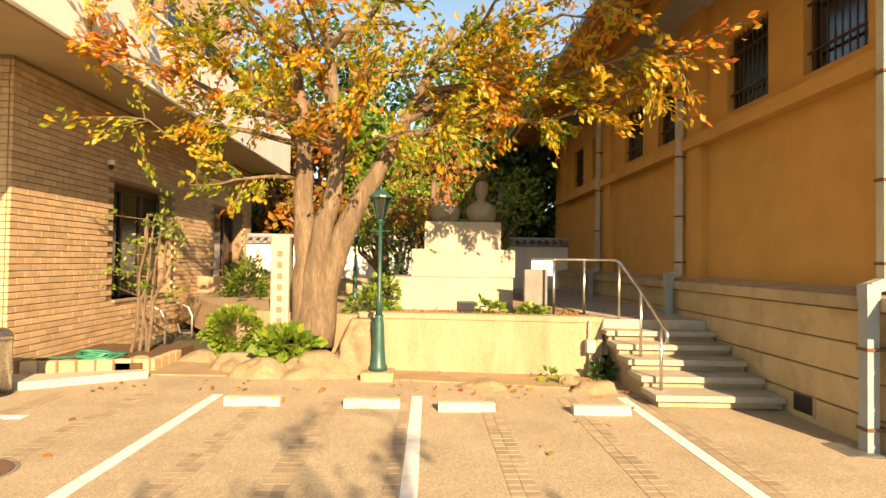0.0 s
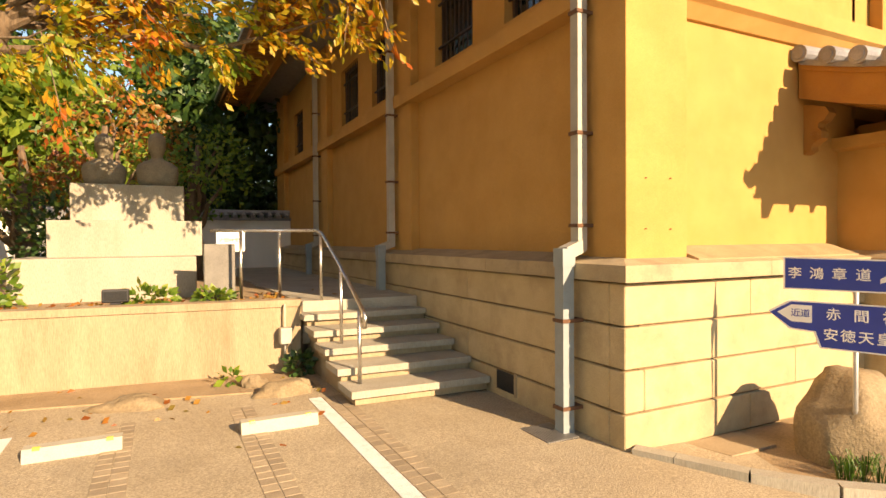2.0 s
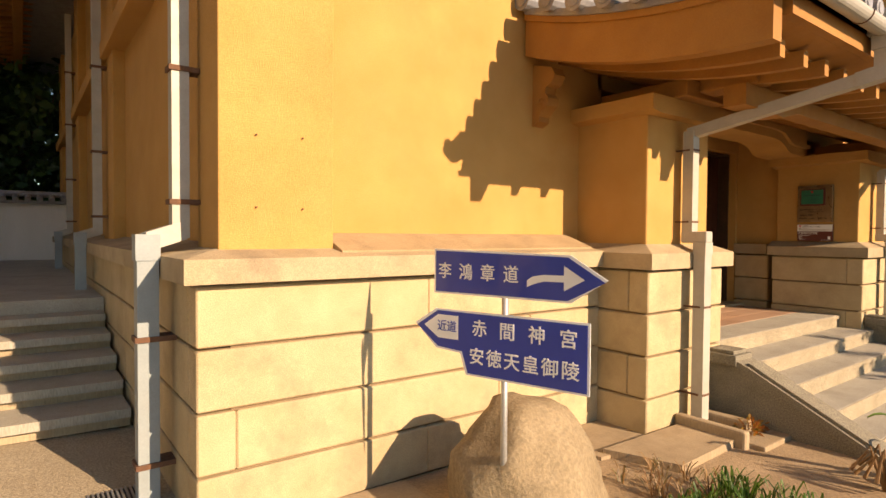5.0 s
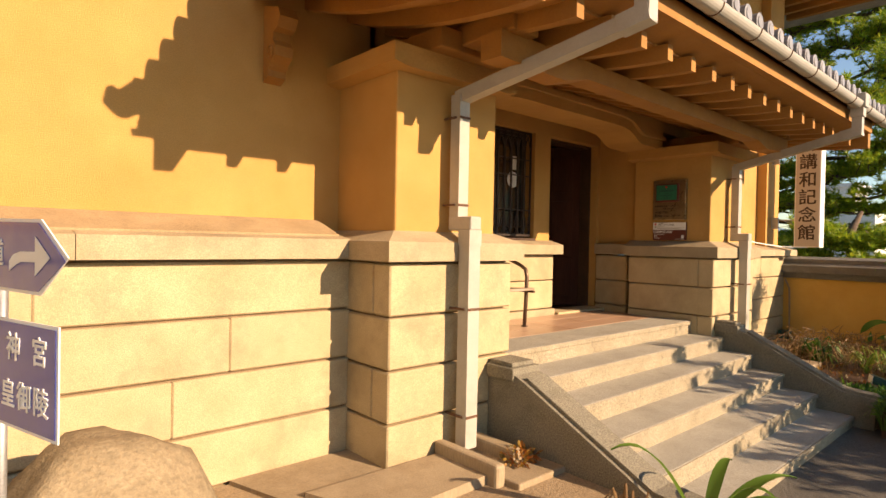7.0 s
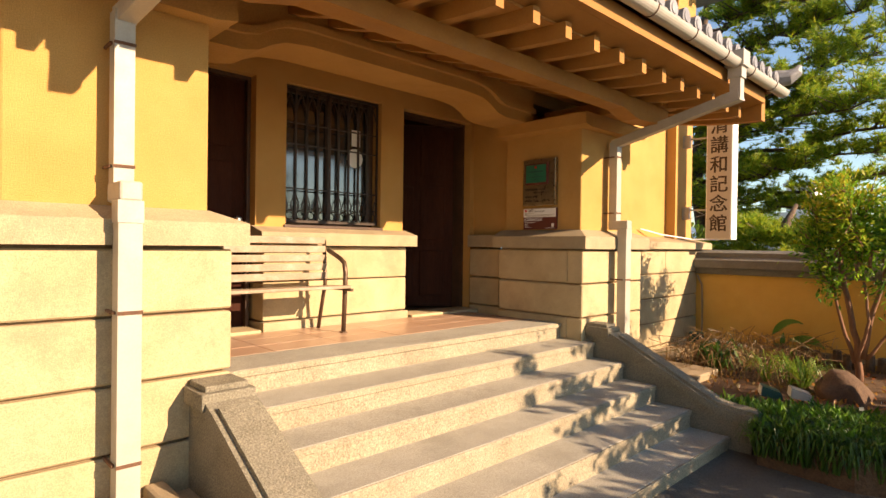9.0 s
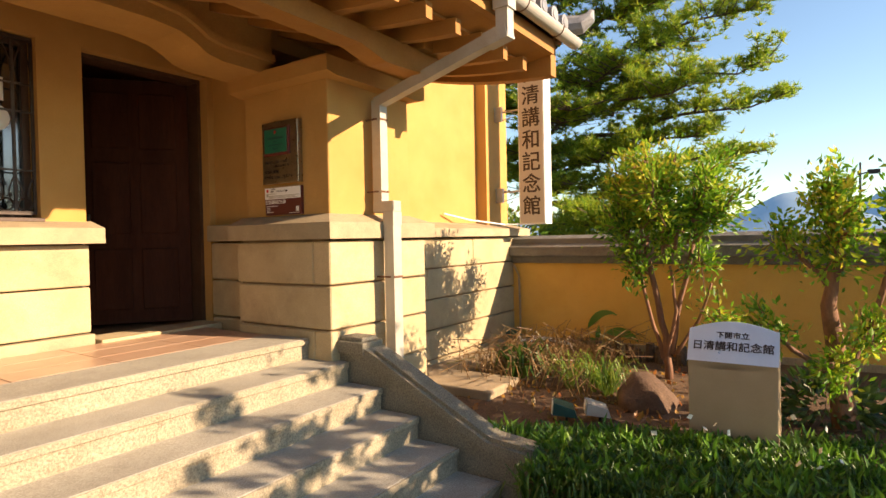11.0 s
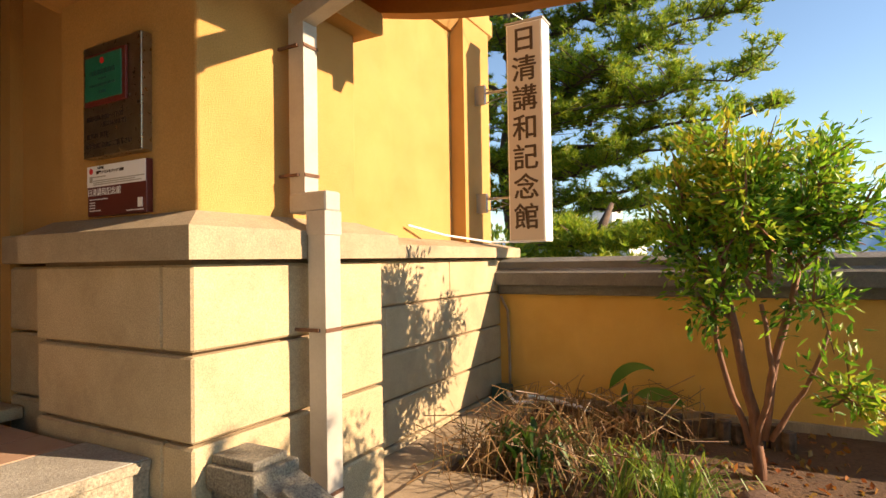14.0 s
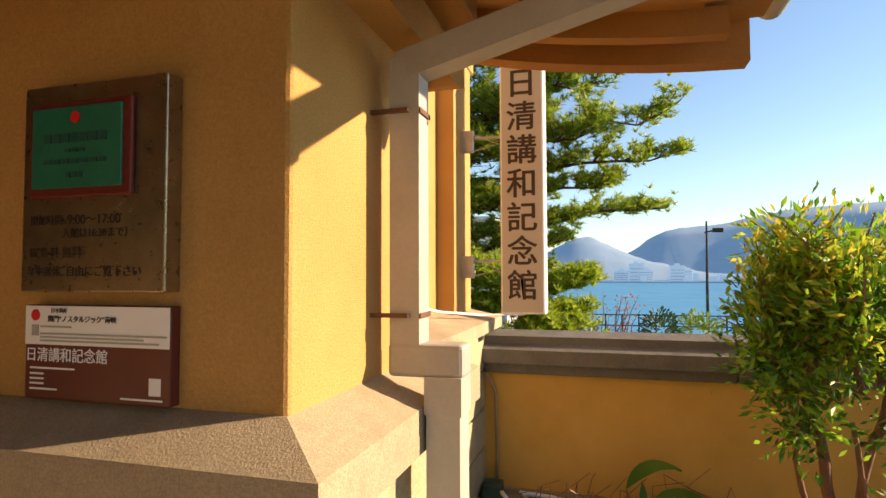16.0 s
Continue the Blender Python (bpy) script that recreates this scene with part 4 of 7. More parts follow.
# ---- porch joinery ----
win = thing("window_porch", "porch window behind an ornate wrought iron grille", "window", kind="structure")
x0, x1, z0, z1 = WIN_P[0], WIN_P[1], 1.37, 2.63
bm = bmesh.new()
for a, b, c, d in ((x0, x0 + 0.045, z0, z1), (x1 - 0.045, x1, z0, z1), (x0 + 0.045, x1 - 0.045, z0, z0 + 0.045), (x0 + 0.045, x1 - 0.045, z1 - 0.045, z1), ((x0 + x1) / 2 - 0.025, (x0 + x1) / 2 + 0.025, z0 + 0.045, z1 - 0.045)):
    bx(bm, a, b, BACK + 0.14, BACK + 0.2, c, d)
part("window_frame", bm, FRAMEWOOD, win)
MIRROR = mat("dark_reflecting_glass", (0.02, 0.02, 0.02), (0.03, 0.03, 0.03), 3, 0.05, 0, fine=0)
MIRROR.node_tree.nodes["Principled BSDF"].inputs["Roughness"].default_value = 0.04
MIRROR.node_tree.nodes["Principled BSDF"].inputs["IOR"].default_value = 2.2
part("pane", box(x0 + 0.04, x1 - 0.04, BACK + 0.17, BACK + 0.175, z0 + 0.04, z1 - 0.04), MIRROR, win)
part("sill", box(x0 - 0.02, x1 + 0.02, BACK - 0.02, BACK + 0.14, z0 - 0.015, z0 + 0.012, 0.004), FRAMEWOOD, win)
gy = BACK + 0.06
n = 9
grille = part("iron_grille", box(x0 + 0.005, x1 - 0.005, gy - 0.012, gy + 0.012, z0 + 0.035, z0 + 0.06), IRON, win)
part("top_bar", box(x0 + 0.005, x1 - 0.005, gy - 0.012, gy + 0.012, z1 - 0.03, z1 - 0.005), IRON, grille)
for z in (z0 + 0.34, z0 + 0.74, z1 - 0.33):
    part("cross_bar", box(x0 + 0.005, x1 - 0.005, gy - 0.006, gy + 0.006, z - 0.006, z + 0.006), IRON, grille)
w = (x1 - x0 - 0.02) / n
for k in range(n + 1):
    x = x0 + 0.01 + w * k
    part("upright", box(x - 0.009, x + 0.009, gy - 0.009, gy + 0.009, z0 + 0.06, z1 - 0.03), IRON, grille)
for k in range(n):
    xa, xb = x0 + 0.01 + w * k, x0 + 0.01 + w * (k + 1)
    for s, xs in ((1, xa), (-1, xb)):
        part("gothic_arc", tube(bmesh.new(), [(xs + s * w * (1 - math.cos(a)) * 1.0, gy, z1 - 0.33 + 0.30 * math.sin(a)) for a in [math.pi / 2 * j / 6 for j in range(7)]], 0.006, 5), IRON, grille)
    xm = (xa + xb) / 2
    part("ring", tube(bmesh.new(), [(xm + 0.042 * math.cos(a), gy, z0 + 0.105 + 0.042 * math.sin(a)) for a in [math.tau * j / 14 for j in range(15)]], 0.006, 5), IRON, grille)
    for s in (-1, 1):
        part("scroll", tube(bmesh.new(), [(xm + s * q * w * 0.48, gy, z0 + zz) for q, zz in ((0.95, 0.30), (0.6, 0.25), (0.35, 0.20), (0.3, 0.165), (0.45, 0.15), (0.6, 0.165), (0.55, 0.185))], 0.005, 5), IRON, grille)
for k, (zz, r) in enumerate(((z0 + 0.70, 0.095),)):
    st = part("round_sticker", tube(bmesh.new(), [(x1 - 0.20, BACK + 0.166, zz), (x1 - 0.20, BACK + 0.169, zz)], r, 20), SIGNWHITE, win, "pale round sticker on the glass")
part("square_sticker", box(x1 - 0.24, x1 - 0.14, BACK + 0.166, BACK + 0.169, z0 + 0.82, z0 + 0.98), SIGNWHITE, win, "small white and blue sticker")


def panelled_door(name, x0, x1, y, label):
    d = thing(name, label, "door", kind="structure", at=(0, 0, 0))
    part("leaf", box(x0, x1, y, y + 0.05, 0.50, 2.62), DOORWOOD, d)
    for a, b in ((0.62, 1.15), (1.28, 1.9), (2.02, 2.5)):
        for u, v in ((x0 + 0.10, (x0 + x1) / 2 - 0.04), ((x0 + x1) / 2 + 0.04, x1 - 0.10)):
            part("panel", box(u, v, y - 0.018, y - 0.001, a, b, 0.008), DOORWOOD, d)
    return d


d1 = panelled_door("door_right", -0.86, 0.0, 0.0, "dark stained panelled entrance door standing ajar")
part("handle", box(-0.80, -0.78, -0.05, -0.002, 1.25, 1.45, 0.004), IRON, d1)
d1.matrix_world = pose(DOOR_R[1] - 0.04, BACK + 0.24, 0, 0, 0, -38)
d2 = panelled_door("door_left", DOOR_L[0] + 0.03, DOOR_L[1] - 0.03, BACK + 0.16, "dark brown wooden door behind the bench")
part("knob", turned(bmesh.new(), [(0.012, 1.38), (0.035, 1.395), (0.035, 1.425), (0.012, 1.44)], DOOR_L[1] - 0.10, BACK + 0.11), STEEL, d2, "pale round door knob")
for (a, b) in (DOOR_R, DOOR_L):
    fr = thing("door_frame", "dark brown timber door frame", "door frame", "porch door frames", "structure")
    part("jamb", box(a, a + 0.03, BACK + 0.10, BACK + 0.28, 0.47, 2.63), FRAMEWOOD, fr)
    part("jamb", box(b - 0.03, b, BACK + 0.10, BACK + 0.28, 0.47, 2.63), FRAMEWOOD, fr)
    part("head", box(a + 0.03, b - 0.03, BACK + 0.10, BACK + 0.28, 2.60, 2.63), FRAMEWOOD, fr)

# bench
SLAT = mat("weathered_bench_slat", (0.245, 0.173, 0.108), (0.360, 0.274, 0.187), 5, 0.55, 0.3, 70, fine=0.3, stain=(0.446, 0.403, 0.346), stain_scale=7, stain_amount=0.6)
BRONZE = mat("brown_metal_frame", (0.10, 0.06, 0.04), (0.15, 0.095, 0.06), 12, 0.4, 0.05, 100, metal=0.5)
bench = thing("bench", "weathered slatted bench with curved brown metal arms", "bench")
bx0, bx1 = 8.12, 9.42
for k in range(5):
    z = 0.915 + 0.075 * k
    part("back_slat", box(bx0, bx1, 5.115 + 0.012 * k, 5.14 + 0.012 * k, z, z + 0.058, 0.006), SLAT, bench)
for k in range(5):
    y = 4.76 + 0.07 * k
    part("seat_slat", box(bx0, bx1, y, y + 0.058, 0.855 - 0.004 * k, 0.88 - 0.004 * k, 0.006), SLAT, bench)
for x in (bx0 - 0.02, bx1 + 0.02):
    part("arm", tube(bmesh.new(), [(x, 4.90, 0.477), (x, 4.885, 0.80), (x, 4.88, 0.98), (x, 4.90, 1.06), (x, 4.96, 1.095), (x, 5.14, 1.16)], 0.02, 8), BRONZE, bench, smooth=True)
    part("rear_leg", tube(bmesh.new(), [(x - 0.02, 5.26, 0.477), (x - 0.02, 5.16, 0.87), (x - 0.02, 5.18, 1.25)], 0.017, 8), BRONZE, bench, smooth=True)
    part("foot", box(x - 0.025, x + 0.025, 4.875, 4.925, 0.476, 0.487, 0.003), BRONZE, bench)
    part("seat_rail", box(x - 0.015, x + 0.015, 4.78, 5.16, 0.828, 0.852, 0.003), BRONZE, bench)

# ---- plaques ----
PLATE = mat("brushed_bronze_plate", (0.30, 0.235, 0.15), (0.42, 0.335, 0.22), 14, 0.3, 0.05, 200, metal=0.9, fine=0.15)
GREENPLATE = mat("green_enamel_plate", (0.008, 0.125, 0.075), (0.016, 0.17, 0.10), 9, 0.35, 0.15, 60, fine=0.1)
REDWOOD = mat("dark_red_frame", (0.11, 0.012, 0.008), (0.16, 0.02, 0.012), 10, 0.5, 0.1, 90)
MAROON = mat("maroon_print", (0.10, 0.014, 0.010), (0.12, 0.02, 0.014), 4, 0.4, 0, fine=0)
RED = mat("red_dot_print", (0.62, 0.02, 0.02), (0.66, 0.03, 0.03), 9, 0.4, 0, fine=0)
PLX = PXR[0] + 0.095   # plaster face
face = pose(0, 0, 0, 90, 0, -90)


def on_wall(x, y, z):
    return Matrix.Translation((x, y, z)) @ face


pl = thing("bronze_plaque", "brushed bronze notice plaque with a green enamel plate", "plaque")
part("backing", box(PLX - 0.048, PLX - 0.001, 4.235, 4.635, 1.635, 2.105, 0.004), PLATE, pl)
gp = part("red_frame", box(PLX - 0.062, PLX - 0.049, 4.315, 4.60, 1.845, 2.06, 0.004), REDWOOD, pl)
part("green_plate", box(PLX - 0.068, PLX - 0.0625, 4.335, 4.585, 1.865, 2.045, 0.001), GREENPLATE, gp)
part("seal", tube(bmesh.new(), [(PLX - 0.069, 4.46, 2.02), (PLX - 0.0715, 4.46, 2.02)], 0.013, 14), RED, gp)
for z, hw, h in ((1.975, 0.09, 0.020), (1.947, 0.03, 0.008), (1.923, 0.09, 0.010), (1.893, 0.025, 0.012)):
    for k in range(7 if hw > 0.05 else 3):
        nn = 7 if hw > 0.05 else 3
        u = 4.46 - hw + 2 * hw * k / nn
        part("raised_mark", box(PLX - 0.071, PLX - 0.0685, u + 0.003, u + 2 * hw / nn - 0.003, z - h / 2, z + h / 2), GREENMETAL, gp)
tx = PLX - 0.0495
for text, y, z, s in (("9:00～17:00", 4.425, 1.795, 0.030), ("入館は16:30まで）", 4.415, 1.765, 0.024), ("無料", 4.485, 1.722, 0.028), ("ご自由にご覧下さい", 4.41, 1.680, 0.026), ("開館時間", 4.56, 1.795, 0.024), ("観 覧 料", 4.565, 1.722, 0.024), ("年中無休", 4.565, 1.680, 0.024)):
    writing("lettering", text, s, on_wall(tx, y, z), INK, pl, 0.001)
pl.location.y = -0.028
p2 = thing("heritage_plaque", "white and maroon printed heritage sign on the pier", "sign")
part("panel", box(PLX - 0.030, PLX - 0.001, 4.232, 4.638, 1.392, 1.605, 0.003), MAROON, p2)
part("white_band", box(PLX - 0.0325, PLX - 0.0305, 4.234, 4.636, 1.515, 1.603), SIGNWHITE, p2)
part("red_dot", tube(bmesh.new(), [(PLX - 0.0330, 4.605, 1.582), (PLX - 0.0342, 4.605, 1.582)], 0.013, 16), RED, p2)
part("grey_mark", box(PLX - 0.0342, PLX - 0.033, 4.595, 4.615, 1.535, 1.56), PIPE, p2)
for text, y, z, s, m in (("日本遺産", 4.535, 1.592, 0.012, INK), ("関門“ノスタルジック”海峡", 4.470, 1.573, 0.0165, INK)):
    writing("lettering", text, s, on_wall(PLX - 0.0345, y, z), m, p2, 0.0005)
for z, y0, y1 in ((1.556, 4.50, 4.59), (1.540, 4.24, 4.59), (1.532, 4.30, 4.59), (1.524, 4.26, 4.59)):
    part("small_print", box(PLX - 0.0342, PLX - 0.033, y0, y1, z - 0.002, z + 0.002), PIPE, p2)
writing("lettering", "日清講和記念館", 0.034, on_wall(PLX - 0.032, 4.515, 1.490), SIGNWHITE, p2, 0.0005)
for z, y0, y1 in ((1.462, 4.49, 4.62), (1.449, 4.58, 4.62), (1.438, 4.58, 4.62), (1.427, 4.58, 4.62), (1.415, 4.54, 4.62), (1.405, 4.25, 4.36)):
    part("small_print", box(PLX - 0.0325, PLX - 0.0305, y0, y1, z - 0.002, z + 0.002), SIGNWHITE, p2)
part("pale_square", box(PLX - 0.0325, PLX - 0.0305, 4.255, 4.285, 1.415, 1.452), SIGNWHITE, p2)
p2.location.y = -0.028

# ---- hanging name sign ----
vs = thing("hanging_sign", "tall white lightbox sign with brown lettering hung from the wall", "sign")
part("box", box(14.98, 15.18, 3.79, 4.14, 1.345, 3.365, 0.006), SIGNWHITE, vs)
FACE = mat("cream_sign_face", (0.475, 0.432, 0.360), (0.504, 0.461, 0.389), 2, 0.5, 0.02, 90, fine=0.03)
part("face", box(14.974, 14.979, 3.805, 4.125, 1.36, 3.35), FACE, vs)
for k, ch in enumerate("日清講和記念館"):
    writing("lettering", ch, 0.25, on_wall(14.972, 3.965, 3.19 - 0.272 * k), INK, vs, 0.001, bold=0.004, heavy=0.014)
part("rain_cap", box(14.97, 15.19, 3.78, 4.15, 3.366, 3.385, 0.003), PIPE, vs)
for z in (2.75, 1.72):
    br = part("bracket_plate", box(14.95, 14.99, 4.36, 4.462, z - 0.09, z + 0.09), GALV, vs)
    part("arm", tube(bmesh.new(), [(15.08, 4.46, z + 0.05), (15.08, 4.13, z + 0.05)], 0.012, 6), GALV, br)
    part("stay", tube(bmesh.new(), [(15.0, 4.40, z + 0.08), (15.02, 4.16, z - 0.02), (15.0, 4.40, z - 0.08)], 0.006, 6), GALV, br)
part("power_cable", tube(bmesh.new(), [(15.0, 3.95, 1.343), (14.8, 4.25, 1.345), (14.3, 4.45, 1.40), (13.9, 4.56, 1.47)], 0.009, 6), SIGNWHITE, vs)
part("stay_wire", tube(bmesh.new(), [(15.05, 3.95, 3.38), (14.1, 4.58, 3.75)], 0.004, 5), GALV, vs)

# ---- direction sign on a post, and the boulder by it ----
dsign = thing("direction_sign", "two blue arrow boards with white lettering on a steel post", "sign")
part("post", tube(bmesh.new(), [(5.135, 3.43, -0.25), (5.135, 3.43, 1.36)], 0.0165, 12), GALV, dsign, smooth=True)


def arrow_board(pts, a, b, z_ref, name):
    """A board in the upright plane through plan points a and b; pts are (along, up) in metres from a."""
    a, b = Vector((*a, 0)), Vector((*b, 0))
    u = (b - a).normalized()
    nrm = Vector((u.y, -u.x, 0))
    m = Matrix((( u.x, 0, nrm.x, a.x), (u.y, 0, nrm.y, a.y), (0, 1, 0, z_ref), (0, 0, 0, 1)))

    def slab(p, n0, n1, material, nm, parent):
        bm = prism(bmesh.new(), p, "z", n0, n1)
        bmesh.ops.transform(bm, matrix=m, verts=bm.verts)
        bmesh.ops.recalc_face_normals(bm, faces=bm.faces)
        return part(nm, bm, material, parent)
    board = slab(pts, -0.004, 0.0, SIGNWHITE, name, dsign)
    cx, cy = sum(p[0] for p in pts) / len(pts), sum(p[1] for p in pts) / len(pts)
    inner = [(x + (0.012 if x < cx else -0.012), y + (0.010 if y < cy else -0.010)) for x, y in pts]
    slab(inner, 0.0005, 0.002, BLUE, "blue_face", board)
    return m, board, slab


A, B = (5.013, 3.846), (5.234, 2.908)
L = 0.964
m1, b1, slab1 = arrow_board([(0, -0.232), (0, 0), (0.79, -0.012), (L, -0.115), (0.79, -0.225)], A, B, 1.375, "upper_board")
for k, ch in enumerate("李鴻章道"):
    writing("lettering", ch, 0.088, m1 @ Matrix.Translation((0.075 + 0.135 * k, -0.118, 0.003)), SIGNWHITE, b1, 0.001, bold=0.004, heavy=0.01)
slab1([(0.57, -0.165), (0.57, -0.135), (0.60, -0.115), (0.655, -0.105), (0.76, -0.103), (0.76, -0.06), (0.86, -0.118), (0.76, -0.172), (0.76, -0.133), (0.66, -0.135), (0.62, -0.145)], 0.003, 0.004, SIGNWHITE, "arrow", b1)
A2, B2 = (4.94, 3.911), (5.226, 2.99)
m2, b2, slab2 = arrow_board([(0.0, -0.085), (0.135, 0.0), (0.965, 0.0), (0.965, -0.32), (0.32, -0.32), (0.285, -0.215), (0.135, -0.205)], A2, B2, 1.07, "lower_board")
for k, ch in enumerate("赤間神宮"):
    writing("lettering", ch, 0.088, m2 @ Matrix.Translation((0.40 + 0.155 * k, -0.085, 0.003)), SIGNWHITE, b2, 0.001, bold=0.004, heavy=0.01)
for k, ch in enumerate("安徳天皇御陵"):
    writing("lettering", ch, 0.088, m2 @ Matrix.Translation((0.385 + 0.098 * k, -0.225, 0.003)), SIGNWHITE, b2, 0.001, bold=0.004, heavy=0.01)
slab2([(0.06, -0.09), (0.15, -0.03), (0.275, -0.03), (0.275, -0.15), (0.15, -0.15)], 0.003, 0.0036, SIGNWHITE, "white_arrow", b2)
writing("lettering", "近道", 0.06, m2 @ Matrix.Translation((0.205, -0.09, 0.0045)), BLUE, b2, 0.001)
for x, z in ((5.135, 1.33), (5.135, 1.2), (5.135, 1.0), (5.135, 0.85)):
    part("bolt", box(x - 0.006, x + 0.006, 3.40, 3.412, z - 0.006, z + 0.006), GALV, dsign)

solid("boulder", boulder(bmesh.new(), (5.47, 3.58, 0.06), (0.47, 0.33, 0.58), 6.1, 0.13, 4, 0.0, 0.14), ROCK, "large tan boulder standing at the foot of the wall", "boulder", smooth=True)

# ---- bed along the front ----
solid("bed_soil", prism(bmesh.new(), [(4.32, 4.29), (4.34, 3.9), (4.55, 3.45), (5.1, 2.95), (6.2, 2.55), (7.4, 2.12), (7.86, 2.1), (7.86, 4.0), (7.0, 4.29)], "z", -0.5, -0.055), SANDY, "dry sandy planting bed along the wall", "ground", "structure")
kerb = thing("bed_kerb", "low curved concrete kerb round the planting bed", "kerb", kind="structure")
kp = [(3.99, 4.27), (4.12, 4.02), (4.33, 3.62), (4.62, 3.25), (5.1, 2.86), (5.7, 2.56), (6.4, 2.31), (7.2, 2.05)]
for a, b in zip(kp, kp[1:]):
    dv = (Vector(b) - Vector(a)).normalized()
    nn = Vector((-dv.y, dv.x)) * 0.055
    q = [Vector(a) + nn, Vector(b) - dv * 0.006 + nn, Vector(b) - dv * 0.006 - nn, Vector(a) - nn]
    part("kerb_stone", prism(bmesh.new(), [tuple(v) for v in q], "z", -0.45, 0.03), PLINTH, kerb)
for pts, z in (([(6.2, 4.28), (6.35, 3.78), (6.98, 3.72), (6.98, 4.28)], -0.03), ([(4.5, 4.28), (4.6, 3.95), (5.1, 3.95), (5.1, 4.28)], -0.035), ([(6.42, 3.82), (6.6, 3.35), (7.42, 3.38), (7.5, 3.80)], 0.0)):
    solid("paving_slab", prism(bmesh.new(), pts, "z", -0.3, z), CONCRETE, "flat concrete slab at the foot of the wall", "slab", "", "slabs along the wall")
tr = thing("drain_kerb", "old concrete blocks round the foot of the downpipe", "drain surround")
part("block", box(7.32, 7.40, 3.30, 3.84, -0.1, 0.07, 0.02), CONCRETE, tr)
part("block", box(7.60, 7.70, 3.42, 3.84, -0.1, 0.06, 0.02), CONCRETE, tr)
part("gutter_slab", box(7.40, 7.86, 3.2, 3.85, -0.2, -0.02, 0.01), CONCRETE, tr)

# iron pins left in the front wall
for x, z in ((4.264, 1.97), (4.522, 1.977), (4.263, 1.588), (4.522, 1.585)):
    solid("wall_pin", tube(bmesh.new(), [(x, 4.44, z), (x, 4.415, z)], 0.005, 6), RUST, "small dark iron pin in the plaster wall", "pin", "", "wall pins")

# ---- foliage helpers ----
def leaf_cloud(name, places, size, material, parent=None, droop=0.3, narrow=0.45, seed=1, dirs=None):
    """One mesh of many small folded leaves at the places given."""
    rng = np.random.default_rng(seed)
    P = np.asarray(places, float)
    n = len(P)
    d = rng.normal(size=(n, 3)) if dirs is None else np.asarray(dirs, float) + 0.45 * rng.normal(size=(n, 3))
    d[:, 2] -= droop
    d /= np.linalg.norm(d, axis=1, keepdims=True)
    u = np.cross(d, rng.normal(size=(n, 3)))
    u /= np.linalg.norm(u, axis=1, keepdims=True)
    w = np.cross(d, u)
    s = size * rng.uniform(0.6, 1.25, (n, 1))
    a, tip = P, P + d * s
    mid = P + d * s * 0.5 + w * s * 0.10
    l, r = mid + u * s * narrow * 0.5 - w * s * 0.14, mid - u * s * narrow * 0.5 - w * s * 0.14
    v = np.stack([a, l, tip, r], 1).reshape(-1, 3)
    f = np.arange(n * 4).reshape(-1, 4)
    me = bpy.data.meshes.new(name)
    me.from_pydata(v.tolist(), [], [q for i in f.tolist() for q in ((i[0], i[1], i[2]), (i[0], i[2], i[3]))])
    me.materials.append(material)
    ob = new(name, me)
    if parent is not None:
        ob.parent = parent
    return ob


def bend(a, b, n, wob, rng):
    """A wavering line from a to b."""
    a, b = Vector(a), Vector(b)
    pts = [a + (b - a) * (i / n) for i in range(n + 1)]
    for i in range(1, n):
        pts[i] += Vector(rng.normal(size=3)) * wob * (b - a).length
    return pts


def crown_tree(name, label, stems, limbs, leaf, bark, size, per, seed, category="tree", twig=0.7, spread=0.5, droop=0.35, narrow=0.5, gap=0.16):
    """stems: (points, radius0, radius1). limbs: (start, end, radius). Twigs grow off the limbs and carry the leaves."""
    rng = np.random.default_rng(seed)
    t = thing(name, label, category)
    for pts, r0, r1 in stems:
        fine = []
        for a, b in zip(pts, pts[1:]):
            fine += bend(a, b, 3, 0.02, rng)[:-1]
        fine.append(Vector(pts[-1]))
        part("trunk", tube(bmesh.new(), fine, [r0 + (r1 - r0) * (i / (len(fine) - 1)) ** 0.8 for i in range(len(fine))], 14), bark, t, smooth=True)
    places, ways = [], []
    for k, (a, b, r) in enumerate(limbs):
        line = bend(a, b, 7, 0.03, rng)
        bm = tube(bmesh.new(), line, [r * (1 - 0.85 * i / 7) for i in range(8)], 7)
        length = (Vector(b) - Vector(a)).length
        way = (Vector(b) - Vector(a)).normalized()
        for j in range(int(length / gap)):
            f = rng.uniform(0.22, 1.0)
            i = min(6, int(f * 7))
            p = line[i].lerp(line[i + 1], f * 7 - i)
            dirn = (way * 0.7 + Vector(rng.normal(size=3)) * spread + Vector((0, 0, -0.05))).normalized()
            ln = twig * rng.uniform(0.45, 1.1)
            q = p + dirn * ln + Vector((0, 0, -0.08 * ln))
            tube(bm, [p, p.lerp(q, 0.5) + Vector((0, 0, 0.04 * ln)), q], [0.008, 0.006, 0.003], 4, False)
            for m in range(per):
                g = rng.uniform(0.1, 1.05)
                places.append(p.lerp(q, g) + Vector(rng.normal(size=3)) * 0.05)
                ways.append(dirn)
        part("limb", bm, bark, t)
    leaf_cloud("crown", [tuple(p) for p in places], size, leaf, t, droop, narrow, seed, [tuple(w) for w in ways])
    return t


